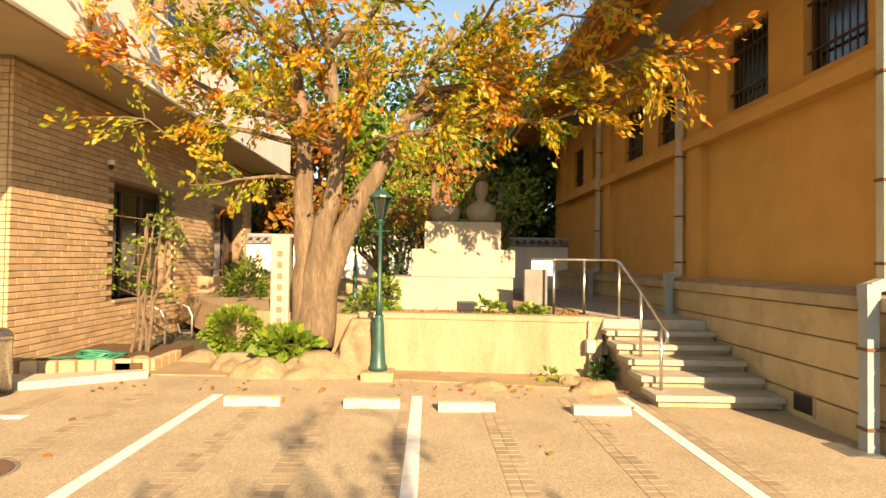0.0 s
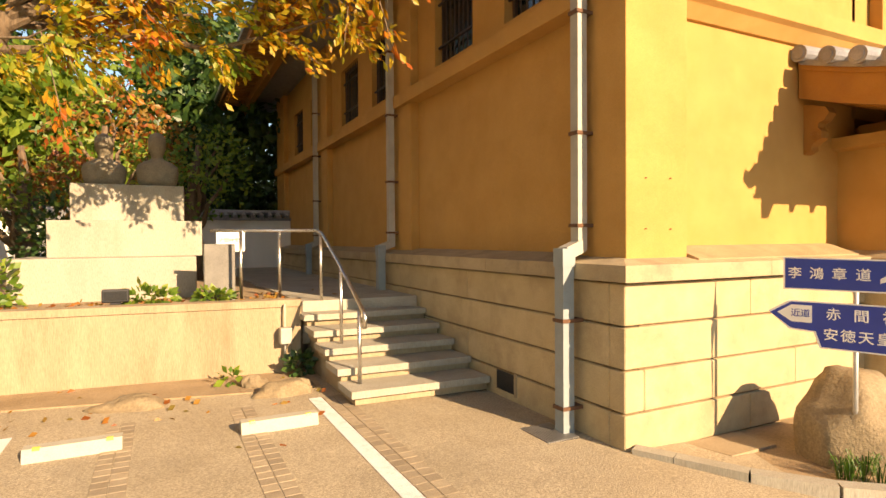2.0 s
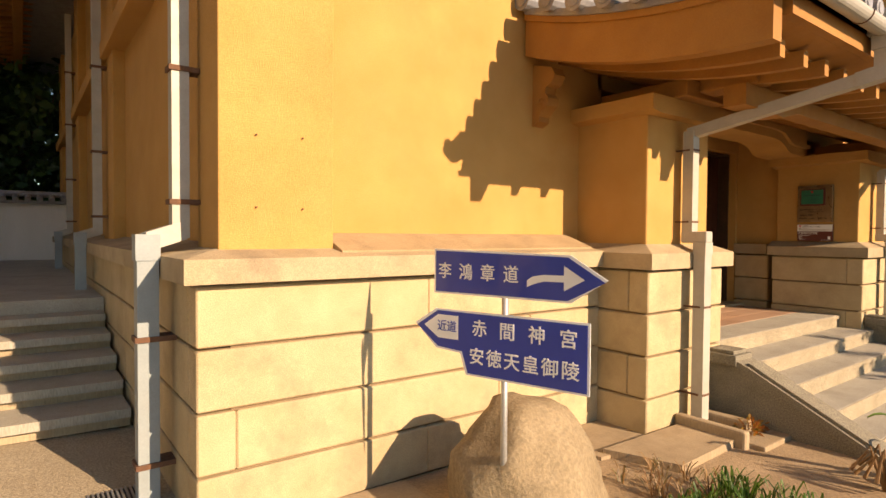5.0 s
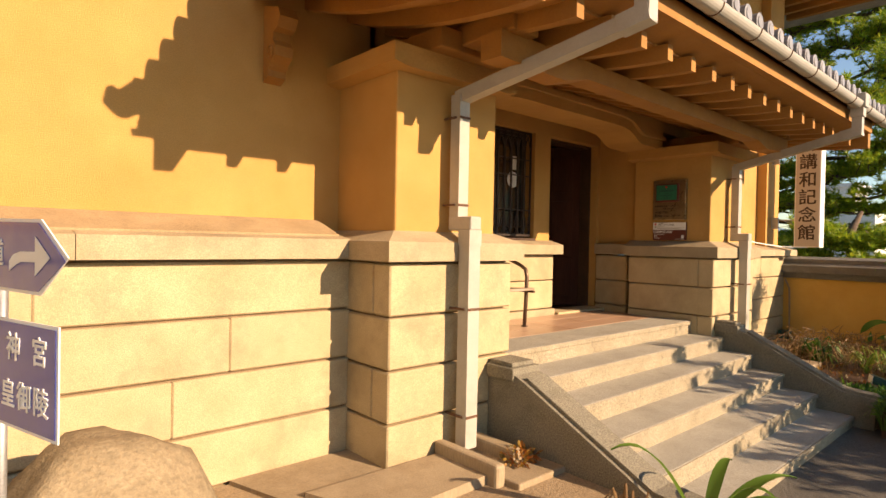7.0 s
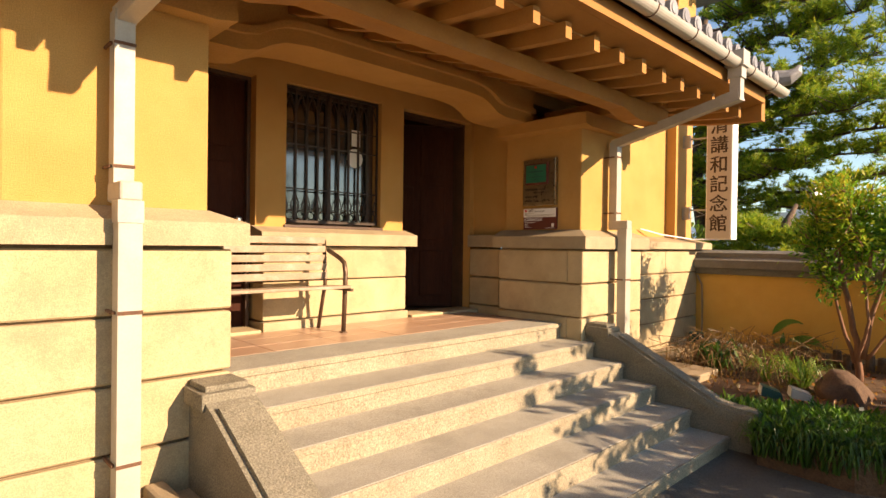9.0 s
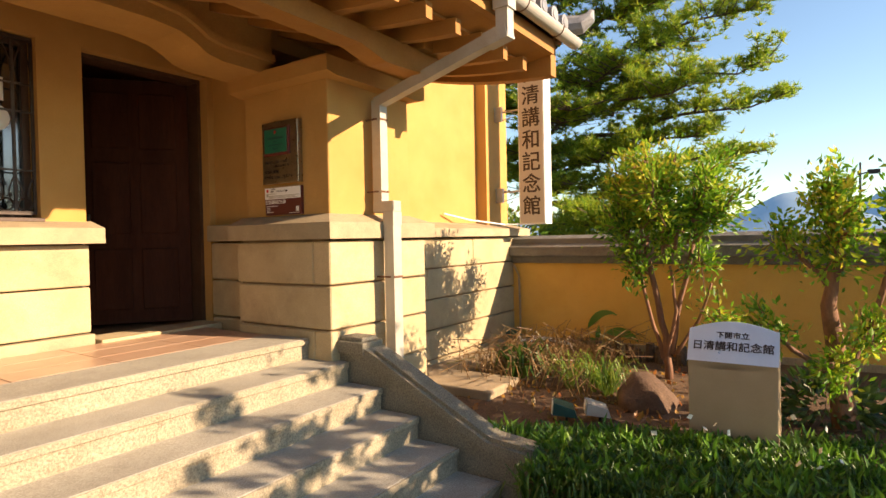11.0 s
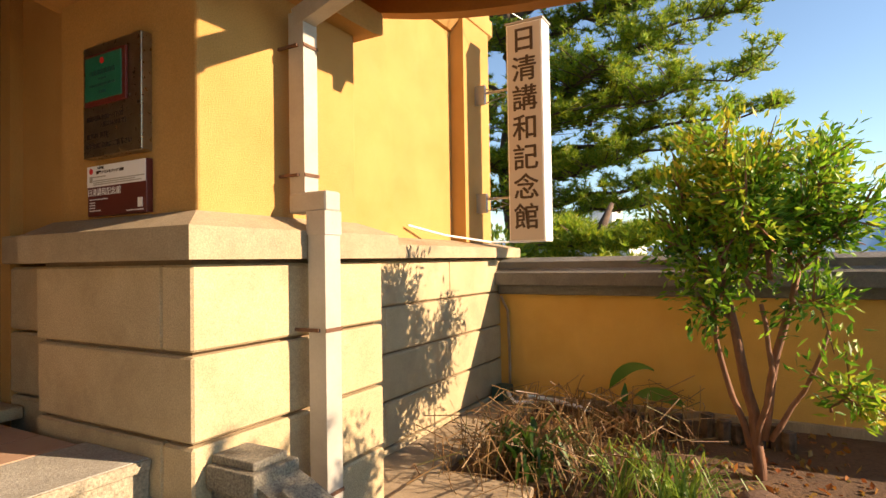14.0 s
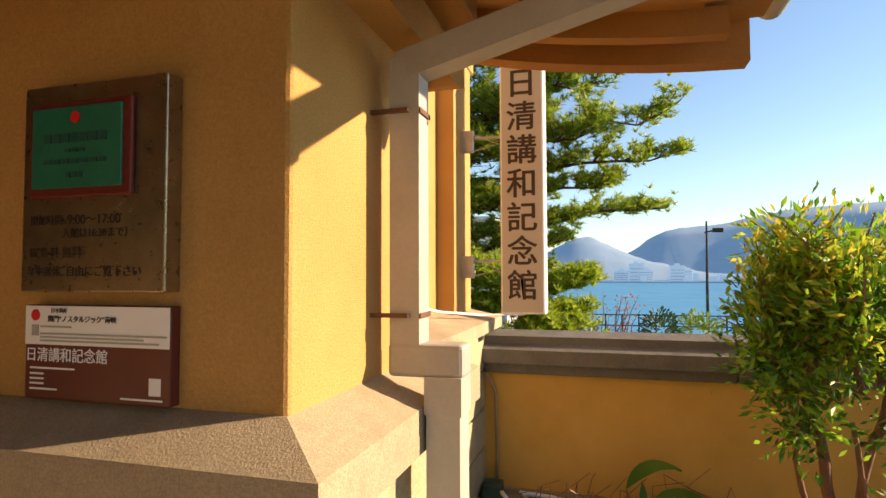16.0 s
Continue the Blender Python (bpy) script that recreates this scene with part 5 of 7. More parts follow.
def mound(centre, radii, n, seed, hollow=0.5):
    """Points in an uneven ball, denser towards its skin."""
    rng = np.random.default_rng(seed)
    d = rng.normal(size=(n, 3))
    d /= np.linalg.norm(d, axis=1, keepdims=True)
    bump = np.array([1 + 0.28 * noise.noise(Vector(v) * 2.1 + Vector((seed, 0, 0))) + 0.18 * noise.noise(Vector(v) * 5 + Vector((0, seed, 0))) for v in d])
    r = (hollow + (1 - hollow) * rng.uniform(0, 1, n) ** 0.5) * bump
    return np.asarray(centre) + d * r[:, None] * np.asarray(radii)


def tuft(bm, c, n, height, lean, width, rng, arch=0.5):
    """Grass-like blades from one root."""
    for _ in range(n):
        a = rng.uniform(0, math.tau)
        h = height * rng.uniform(0.6, 1.15)
        out = lean * rng.uniform(0.3, 1.1)
        way = Vector((math.cos(a), math.sin(a), 0))
        side = Vector((-way.y, way.x, 0)) * width
        base = Vector(c) + way * rng.uniform(0, 0.03)
        ps = [base, base + way * out * 0.35 + Vector((0, 0, h * 0.7)), base + way * out * 0.8 + Vector((0, 0, h)), base + way * out * 1.15 + Vector((0, 0, h * (1 - arch)))]
        ws = [0.7, 1.0, 0.7, 0.05]
        vs = [(bm.verts.new(p - side * w), bm.verts.new(p + side * w)) for p, w in zip(ps, ws)]
        for (p, q), (r, s) in zip(vs, vs[1:]):
            bm.faces.new((p, q, s, r))
    return bm


AUTUMN = leaf_mat("autumn_cherry_leaves", [(0.496, 0.120, 0.028), (0.592, 0.216, 0.024), (0.640, 0.336, 0.032), (0.608, 0.400, 0.040), (0.480, 0.400, 0.040), (0.336, 0.352, 0.036), (0.208, 0.304, 0.028), (0.144, 0.248, 0.024)], 0.55, 0.7)
RUSTY = leaf_mat("rusty_autumn_leaves", [(0.240, 0.064, 0.016), (0.336, 0.128, 0.024), (0.304, 0.176, 0.032), (0.160, 0.128, 0.032)], 0.35)
GREEN = leaf_mat("fresh_green_leaves", [(0.072, 0.160, 0.024), (0.120, 0.224, 0.032), (0.200, 0.304, 0.040), (0.288, 0.336, 0.048)], 0.45)
DEEP = leaf_mat("deep_green_leaves", [(0.015, 0.045, 0.012), (0.03, 0.075, 0.018), (0.05, 0.11, 0.025), (0.09, 0.15, 0.03)], 0.25)
SHRUB = leaf_mat("glossy_shrub_leaves", [(0.03, 0.11, 0.010), (0.07, 0.21, 0.015), (0.13, 0.31, 0.02), (0.22, 0.41, 0.03), (0.36, 0.48, 0.04), (0.54, 0.46, 0.05)], 0.5, 0.35)
COVER = leaf_mat("low_leafy_groundcover", [(0.03, 0.10, 0.012), (0.06, 0.18, 0.016), (0.11, 0.27, 0.025), (0.20, 0.36, 0.04)], 0.35)
REDSTEM = mat("reddish_brown_stem", (0.17, 0.080, 0.045), (0.27, 0.135, 0.075), 12, 0.8, 0.6, 60, fine=0.4, streak=True)
GRASS = leaf_mat("dark_green_grass", [(0.024, 0.072, 0.008), (0.048, 0.120, 0.012), (0.104, 0.192, 0.024)], 0.35)
STRAW = leaf_mat("dry_straw_stalks", [(0.240, 0.144, 0.064), (0.336, 0.208, 0.088), (0.192, 0.096, 0.040), (0.128, 0.128, 0.040)], 0.25)
NEEDLE = leaf_mat("pine_needles", [(0.11, 0.24, 0.022), (0.21, 0.35, 0.03), (0.36, 0.46, 0.035), (0.52, 0.52, 0.045)], 0.5)

# ---- the autumn cherry tree ----
crown_tree("cherry_tree", "old cherry tree in yellow and orange autumn leaf", [
    ([(-1.76, 8.40, 0.22), (-1.79, 8.40, 1.0), (-1.83, 8.42, 1.9), (-1.87, 8.5, 2.9), (-1.95, 8.6, 3.8), (-2.2, 8.7, 5.2)], 0.27, 0.06),
    ([(-1.70, 8.36, 0.25), (-1.66, 8.34, 1.1), (-1.56, 8.30, 1.9), (-1.38, 8.30, 2.7), (-1.30, 8.3, 3.35), (-1.6, 8.2, 5.0)], 0.26, 0.06),
    ([(-1.62, 8.36, 0.35), (-1.52, 8.34, 1.2), (-1.26, 8.32, 1.95), (-0.95, 8.32, 2.6), (-0.6, 8.3, 3.15), (-0.35, 8.2, 3.65), (0.3, 8.0, 4.9)], 0.25, 0.06),
], [((-0.5, 8.25, 3.4), (2.6, 6.8, 3.75), 0.05), ((-0.35, 8.2, 3.7), (2.9, 6.3, 3.95), 0.06), ((-0.3, 8.2, 3.8), (2.2, 6.0, 4.6), 0.05), ((0.0, 8.1, 4.3), (1.2, 6.3, 4.9), 0.05),
    ((0.0, 8.1, 4.3), (1.8, 8.4, 5.2), 0.05), ((-0.35, 8.2, 3.6), (1.5, 8.0, 4.0), 0.05), ((-1.3, 8.3, 3.4), (-0.6, 6.2, 3.9), 0.05),
    ((-1.4, 8.3, 3.8), (-1.4, 5.9, 4.6), 0.05), ((-1.5, 8.2, 4.6), (0.2, 6.6, 5.6), 0.05), ((-1.95, 8.5, 3.3), (-4.1, 7.6, 3.45), 0.05), ((-2.0, 8.5, 3.6), (-4.4, 7.0, 4.3), 0.06),
    ((-1.95, 8.6, 3.8), (-3.6, 6.3, 4.6), 0.05), ((-2.0, 8.6, 4.2), (-2.6, 6.0, 5.0), 0.05), ((-2.1, 8.7, 4.8), (-4.2, 8.0, 5.2), 0.05), ((-2.0, 8.5, 2.8), (-3.2, 7.6, 2.55), 0.035),
    ((-1.9, 8.6, 3.9), (-2.6, 10.2, 4.6), 0.05), ((-0.4, 8.2, 3.7), (0.6, 10.2, 4.4), 0.05), ((-1.5, 8.2, 4.8), (-1.0, 9.6, 5.8), 0.05),
    ((-1.3, 8.3, 3.2), (-2.2, 7.0, 3.6), 0.04), ((0.2, 8.0, 4.7), (2.6, 7.2, 5.4), 0.05), ((-1.2, 8.2, 4.2), (0.8, 7.0, 4.2), 0.04), ((-1.6, 8.2, 4.6), (-3.2, 7.2, 5.4), 0.05), ((-1.3, 8.3, 3.0), (0.2, 7.2, 3.4), 0.04), ((-1.5, 8.2, 4.4), (-1.8, 6.6, 5.4), 0.05), ((-0.3, 8.2, 3.8), (1.4, 6.8, 4.0), 0.04), ((-2.0, 8.6, 4.0), (-3.4, 8.6, 4.0), 0.04)],
    AUTUMN, BARK, 0.105, 44, 5, twig=0.8, spread=0.62)

# ---- planting by the tree ----
pl_ = thing("round_hedge", "clipped round light green bush", "bush")
leaf_cloud("foliage", mound((-3.0, 8.9, 0.46), (0.46, 0.42, 0.36), 3600, 3, 0.55), 0.07, GREEN, pl_, 0.0, 0.6, 3)
sh = thing("leafy_shrub", "low broad-leaved plant at the foot of the tree", "plant")
leaf_cloud("foliage", mound((-1.95, 7.95, 0.42), (0.38, 0.25, 0.17), 420, 8, 0.2), 0.16, GREEN, sh, 0.1, 0.8, 8)
sh = thing("leafy_shrub", "dark green shrub beside the brick building", "bush")
leaf_cloud("foliage", mound((-3.9, 12.3, 0.8), (0.5, 0.5, 0.8), 1600, 9, 0.3), 0.11, GREEN, sh, 0.1, 0.5, 9)
bamb = thing("slender_tree", "slender multi-stemmed young tree by the brick wall", "tree")
rngb = np.random.default_rng(4)
pts = []
for k in range(5):
    x, y = -4.45 + rngb.uniform(-0.16, 0.16), 8.85 + rngb.uniform(-0.1, 0.1)
    tx, ty = x + rngb.uniform(-0.3, 0.45), y + rngb.uniform(-0.3, 0.3)
    h = rngb.uniform(1.7, 2.5)
    part("stem", tube(bmesh.new(), bend((x, y, 0.05), (tx, ty, h), 5, 0.015, rngb), [0.028 - 0.003 * i for i in range(6)], 7), BARK, bamb)
    for j in range(7):
        f = rngb.uniform(0.42, 1.02)
        p = Vector((x, y, 0.05)).lerp(Vector((tx, ty, h)), f)
        q = p + Vector((rngb.normal() * 0.22, rngb.normal() * 0.2, rngb.uniform(0.0, 0.14)))
        part("twig", tube(bmesh.new(), [p, q], [0.007, 0.003], 5), BARK, bamb)
        pts += [tuple(q + Vector(rngb.normal(size=3)) * Vector((0.10, 0.10, 0.035))) for _ in range(14)]
leaf_cloud("foliage", pts, 0.085, GREEN, bamb, 0.2, 0.5, 6)
for c, r, n, sd, mt in (((-0.95, 8.75, 0.85), (0.35, 0.25, 0.25), 260, 11, GREEN), ((0.85, 8.5, 0.88), (0.28, 0.12, 0.12), 160, 12, GREEN), ((1.55, 8.3, 0.87), (0.2, 0.1, 0.09), 110, 13, GREEN),
                        ((2.36, 7.62, 0.13), (0.12, 0.1, 0.13), 80, 14, DEEP), ((1.62, 7.5, 0.1), (0.07, 0.06, 0.07), 26, 15, GREEN), ((-0.3, 11.4, 1.5), (0.6, 0.4, 0.8), 900, 16, DEEP), ((-0.75, 9.2, 1.0), (0.3, 0.3, 0.35), 260, 17, GREEN)):
    b = thing("ground_plant", "small green leafy plant on the terrace", "plant", "terrace plants")
    leaf_cloud("foliage", mound(c, r, n, sd, 0.2), 0.10, mt, b, 0.0, 0.75, sd)
fl = thing("fallen_leaves", "scattered fallen autumn leaves", "leaves", kind="stuff")
rngf = np.random.default_rng(21)
fp = [(rngf.uniform(-4, 2.4), rngf.uniform(6.6, 8.0), 0.014) for _ in range(110)] + [(rngf.uniform(-0.8, 2.4), rngf.uniform(8.15, 9.3), 0.79) for _ in range(260)] + [(rngf.uniform(-3.5, 3), rngf.uniform(3.5, 6.5), 0.015) for _ in range(14)]
leaf_cloud("leaves", fp, 0.07, RUSTY, fl, 0.0, 0.7, 22, [(1, 0, 0.1)] * len(fp))
leaf_cloud("leaves", [(3.0, 8.6, 0.81), (3.3, 9.0, 0.81), (2.9, 9.3, 0.81)], 0.07, RUSTY, fl, 0, 0.7, 23, [(1, 0, 0.1)] * 3)

# ---- stones at the foot of the wall ----
for k, (c, s) in enumerate((((-1.5, 7.85, 0.06), (0.55, 0.35, 0.30)), ((-2.2, 7.8, 0.03), (0.36, 0.28, 0.26)), ((-0.95, 8.0, 0.3), (0.33, 0.3, 0.52)), ((-2.75, 8.3, 0.0), (0.4, 0.32, 0.26)), ((0.75, 7.15, -0.01), (0.30, 0.17, 0.14)), ((2.1, 7.0, 0.0), (0.28, 0.17, 0.15)), ((1.85, 7.35, 0.03), (0.14, 0.1, 0.12)), ((-4.05, 8.05, 0.05), (0.22, 0.17, 0.18)), ((-3.4, 8.9, 0.0), (0.3, 0.3, 0.2)))):
    solid("garden_rock", boulder(bmesh.new(), c, s, 3.3 * k + 1, 0.27, 4), ROCK, "rough tan rock in the planting edge", "rock", "", "edge rocks", True)
solid("bank_soil", prism(bmesh.new(), [(-4.2, 7.75), (-0.95, 7.65), (2.45, 7.0), (2.5, 7.85), (-0.98, 8.3), (-2.6, 9.6), (-4.6, 9.6)], "z", -0.1, 0.02), SANDY, "dry sandy strip below the retaining wall", "ground", "structure")

# ---- street lamps ----
def street_lamp(x, y, z, s=1.0):
    l = thing("street_lamp", "dark green cast iron lamp post with a glass lantern", "street lamp", "green lamp posts")
    part("base", turned(bmesh.new(), [(0.12 * s, z), (0.12 * s, z + 0.06), (0.10 * s, z + 0.10), (0.085 * s, z + 0.30), (0.07 * s, z + 0.62), (0.055 * s, z + 0.70), (0.062 * s, z + 0.74)], x, y), GREENMETAL, l, smooth=True)
    part("post", turned(bmesh.new(), [(0.045 * s, z + 0.74), (0.04 * s, z + 0.95), (0.028 * s, z + 1.0), (0.026 * s, z + 1.95 * s)], x, y), GREENMETAL, l, smooth=True)
    part("crossbar", tube(bmesh.new(), [(x - 0.14 * s, y, z + 1.86 * s), (x + 0.14 * s, y, z + 1.86 * s)], 0.009, 6), GREENMETAL, l)
    part("collar", turned(bmesh.new(), [(0.03 * s, z + 1.95 * s), (0.05 * s, z + 1.99 * s), (0.03 * s, z + 2.03 * s)], x, y), GREENMETAL, l)
    part("lantern_glass", turned(bmesh.new(), [(0.06 * s, z + 2.03 * s), (0.13 * s, z + 2.30 * s)], x, y, 6), GLASS, l)
    for k in range(6):
        a = math.tau * k / 6
        part("lantern_rib", tube(bmesh.new(), [(x + 0.062 * s * math.cos(a), y + 0.062 * s * math.sin(a), z + 2.03 * s), (x + 0.133 * s * math.cos(a), y + 0.133 * s * math.sin(a), z + 2.30 * s)], 0.006, 5), GREENMETAL, l)
    part("lantern_roof", turned(bmesh.new(), [(0.16 * s, z + 2.30 * s), (0.155 * s, z + 2.33 * s), (0.06 * s, z + 2.40 * s), (0.02 * s, z + 2.42 * s), (0.02 * s, z + 2.46 * s)], x, y, 12), GREENMETAL, l)
    return l


street_lamp(-0.655, 7.6, 0.12)
solid("lamp_footing", box(-0.87, -0.44, 7.4, 7.8, -0.05, 0.125, 0.015), CONCRETE, "square concrete footing of the lamp post", "footing")
street_lamp(-1.55, 12.0, 0.7, 0.6)

# ---- fittings on the terrace ----
sp = thing("spotlight", "black floodlight on the wall before the monument", "spotlight")
part("housing", box(0.42, 0.68, 8.30, 8.42, 0.86, 1.00, 0.012), BLACK, sp)
part("front_glass", box(0.44, 0.66, 8.295, 8.299, 0.88, 0.98), GLASS, sp)
part("foot", box(0.50, 0.60, 8.32, 8.40, 0.84, 0.862), BLACK, sp)
nb = thing("notice_board", "small white notice on a post with black lettering", "sign")
part("board", box(1.62, 1.96, 8.92, 8.935, 1.38, 1.64, 0.003), SIGNWHITE, nb)
part("post", box(1.76, 1.82, 8.94, 8.98, 0.78, 1.5), SLAT, nb)
writing("lettering", "赤間神宮", 0.06, pose(1.77, 8.917, 1.52, 90, 0, 0), INK, nb, 0.001)
part("arrow_mark", box(1.905, 1.912, 8.914, 8.919, 1.45, 1.59), BLUE, nb)
mb = thing("meter_box", "pale grey electrical box with a conduit on the concrete wall", "meter box")
part("case", box(2.17, 2.30, 7.70, 7.83, 0.36, 0.54, 0.012), PIPE, mb)
part("conduit", tube(bmesh.new(), [(2.235, 7.80, 0.80), (2.235, 7.79, 0.54)], 0.012, 7), PIPE, mb)
part("conduit", tube(bmesh.new(), [(2.235, 7.79, 0.36), (2.235, 7.79, 0.03)], 0.012, 7), PIPE, mb)
post = thing("stone_post", "inscribed pale stone marker post", "stone post")
part("shaft", box(-2.41, -2.13, 8.7, 8.98, 0.2, 1.93, 0.02), PLINTH, post)
for k in range(7):
    part("carved_mark", box(-2.31, -2.23, 8.694, 8.699, 1.62 - 0.17 * k, 1.71 - 0.17 * k), MORTAR, post)

# ---- brick building ----
BX, BY, BZ = -5.42, 7.45, 4.2
hb = thing("brick_building", "buff brick building with a broad white upper band", "building", kind="structure")
OPEN = [(9.9, 12.1, 0.84, 2.9), (14.45, 16.6, 0.92, 2.9)]
(a0, a1, az, at), (b0, b1, bz, bt) = OPEN
for y0, y1, z0, z1 in ((BY + 0.03, a0, -0.2, BZ), (a0, a1, -0.2, az), (a0, a1, at, BZ), (a1, b0, -0.2, BZ), (b0, b1, -0.2, bz), (b0, b1, bt, BZ), (b1, 17.4, -0.2, BZ)):
    part("core_wall", box(-12, BX - 0.03, y0, y1, z0, z1), BRICK_JOINT, hb)
for y0, y1, z0, z1 in OPEN:
    w = part("window_frame", box(BX - 0.36, BX - 0.30, y0, y1, z1 - 0.12, z1), FRAMEWOOD, hb)
    part("pane", box(BX - 0.35, BX - 0.33, y0, y1, z0, z1 - 0.12), GLASS, w)
    for k in range(4):
        y = y0 + (y1 - y0 - 0.06) * k / 3
        part("mullion", box(BX - 0.36, BX - 0.29, y, y + 0.06, z0, z1 - 0.12), FRAMEWOOD, w)
    part("sill", box(BX - 0.36, BX + 0.03, y0, y1, z0 - 0.05, z0, 0.006), CONCRETE, w)
part("soffit", box(-12, -4.3, 7.0, 17.4, BZ, BZ + 0.06), SOFFIT, hb)
part("fascia", box(-4.36, -4.28, 1.0, 17.4, BZ - 0.02, BZ + 1.22, 0.01), WHITE, hb)
part("soffit", box(-12, -4.3, 1.0, 6.99, BZ, BZ + 0.06), SOFFIT, hb)
part("soffit_lip", box(-4.50, -4.37, 1.0, 17.4, BZ - 0.05, BZ - 0.001, 0.008), SOFFIT, hb)
part("roof_slab", box(-12, -4.37, 1.0, 17.4, BZ + 0.9, BZ + 1.1), CONCRETE, hb)
# Upper storey, with unseen height and length added to block the western sky light.
part("upper_wall", box(-12, -6.2, -8.0, 17.4, BZ + 1.1, BZ + 9.0), BRICK_REST, hb)
for k in range(5):
    y = 6.5 + 2.2 * k
    uw = part("upper_window", box(-6.2, -6.15, y, y + 1.6, BZ + 1.5, BZ + 3.4), FRAMEWOOD, hb)
    part("pane", box(-6.15, -6.13, y + 0.08, y + 1.52, BZ + 1.58, BZ + 3.32), GLASS, uw)
cam_dome = thing("security_camera", "small white dome security camera under the eaves", "camera")
part("mount", turned(bmesh.new(), [(0.06, 3.12), (0.06, 3.2)], BX + 0.08, 9.6), WHITE, cam_dome)
part("dome", turned(bmesh.new(), [(0.012, 3.04), (0.038, 3.06), (0.05, 3.12)], BX + 0.08, 9.6), BLACK, cam_dome)
# bricks: the nearest are parts, the rest one joined mesh
LB, HB = 0.30, 0.092
near, rest = 0, bmesh.new()
rows_n = int((BZ - 0.02) / HB)


def far_brick(lo, hi):
    bx(rest, lo[0], hi[0], lo[1], hi[1], lo[2], hi[2])


for r in range(rows_n):
    z0, z1 = 0.0 + r * HB + 0.006, 0.0 + (r + 1) * HB - 0.006
    y = BY - (LB / 2 if r % 2 else 0)
    while y < 17.4:
        a, b = max(BY, y) + 0.004, min(17.4, y + LB) - 0.004
        y += LB
        if b - a < 0.05:
            continue
        zm = (z0 + z1) / 2
        if any(b > o[0] and a < o[1] and o[2] < zm < o[3] for o in OPEN):
            continue
        off = random.uniform(-0.003, 0.003)
        lo, hi = (BX - 0.05, a, z0), (BX + off, b, z1)
        if near < 300 and 7.4 < a < 9.7 and 0.3 < z0 < 3.6:
            piece("brick", lo, (BX, b, z1), 0.004, BRICK, hb)
            near += 1
        else:
            far_brick(lo, hi)
    x = BX - LB * (1 if r % 2 else 0.5)
    while x > -8.5:
        far_brick((x + 0.004, BY, z0), (min(BX - 0.055, x + LB) - 0.004, BY + 0.05, z1))
        x -= LB
tagged(part("brick_rest", rest, BRICK_REST, hb), kind="stuff")

# ---- by the brick wall ----
plb = thing("brick_planter", "low brick planter edge with a coiled green hose", "planter")
for k in range(7):
    part("brick", box(-5.35 + 0.22 * k, -5.14 + 0.22 * k, 7.60 + 0.05 * k, 7.72 + 0.05 * k, 0.0, 0.19, 0.008), BRICK, plb)
for k in range(4):
    part("brick", box(-3.90, -3.78, 7.98 + 0.22 * k, 8.19 + 0.22 * k, 0.0, 0.17, 0.008), BRICK, plb)
solid("planter_soil", box(-5.55, -3.9, 7.85, 9.6, -0.05, 0.14), SOIL, "brown soil inside the low brick planter", "soil")
HOSE = mat("green_garden_hose", (0.01, 0.16, 0.10), (0.02, 0.22, 0.14), 9, 0.4, 0, fine=0.1)
hose = bmesh.new()
tube(hose, [(-4.55 + (0.30 + 0.03 * math.sin(k)) * math.cos(k * 0.42) + 0.05 * math.sin(k * 1.7), 8.0 + 0.17 * math.sin(k * 0.42), 0.21 + 0.012 * (k // 15) + 0.02 * math.sin(k * 0.9)) for k in range(60)] + [(-5.0, 7.9, 0.2), (-5.4, 8.0, 0.16)], 0.014, 6)
solid("garden_hose", hose, HOSE, "coiled green garden hose on the planter", "hose", smooth=True)
solid("white_kerb", prism(bmesh.new(), [(-5.9, 6.75), (-4.75, 6.8), (-3.65, 7.55), (-3.75, 7.66), (-4.9, 7.3), (-5.9, 7.2)], "z", -0.1, 0.10), STOPPER, "white painted kerb at the corner of the car park", "kerb")
binn = thing("litter_bin", "brushed steel cylindrical litter bin", "litter bin")
part("body", turned(bmesh.new(), [(0.19, 0.02), (0.19, 0.60), (0.20, 0.61), (0.20, 0.64)], -4.92, 6.55, 24), STEEL, binn, smooth=True)
part("lid", turned(bmesh.new(), [(0.205, 0.64), (0.20, 0.70), (0.12, 0.76), (0.05, 0.77)], -4.92, 6.55, 24), STEEL, binn, smooth=True)
part("foot_ring", turned(bmesh.new(), [(0.20, 0.008), (0.20, 0.04)], -4.92, 6.55, 24), BLACK, binn)
MANH = mat("brown_manhole_iron", (0.14, 0.075, 0.05), (0.20, 0.11, 0.075), 14, 0.7, 0.8, 90)
mh = thing("manhole_cover", "round brown cast iron manhole cover", "manhole cover")
part("rim", turned(bmesh.new(), [(0.34, 0.0), (0.34, 0.012), (0.31, 0.012), (0.31, 0.008)], -3.34, 4.2, 32), GALV, mh)
part("lid", turned(bmesh.new(), [(0.305, 0.0), (0.305, 0.013), (0.15, 0.014)], -3.34, 4.2, 32), MANH, mh)
for k, (x, y) in enumerate(((-4.75, 10.4), (-4.6, 11.2), (-4.45, 12.0))):
    rk = thing("bicycle_rack", "curved galvanised steel bicycle rack hoop", "bicycle rack", "bicycle racks")
    part("hoop", tube(bmesh.new(), [(x, y, 0.0), (x, y, 0.45), (x - 0.08, y, 0.62), (x - 0.25, y, 0.70), (x - 0.5, y, 0.70)], 0.022, 8), GALV, rk, smooth=True)
    part("brace", tube(bmesh.new(), [(x, y, 0.12), (x - 0.22, y, 0.12), (x - 0.28, y, 0.30)], 0.012, 6), GALV, rk)

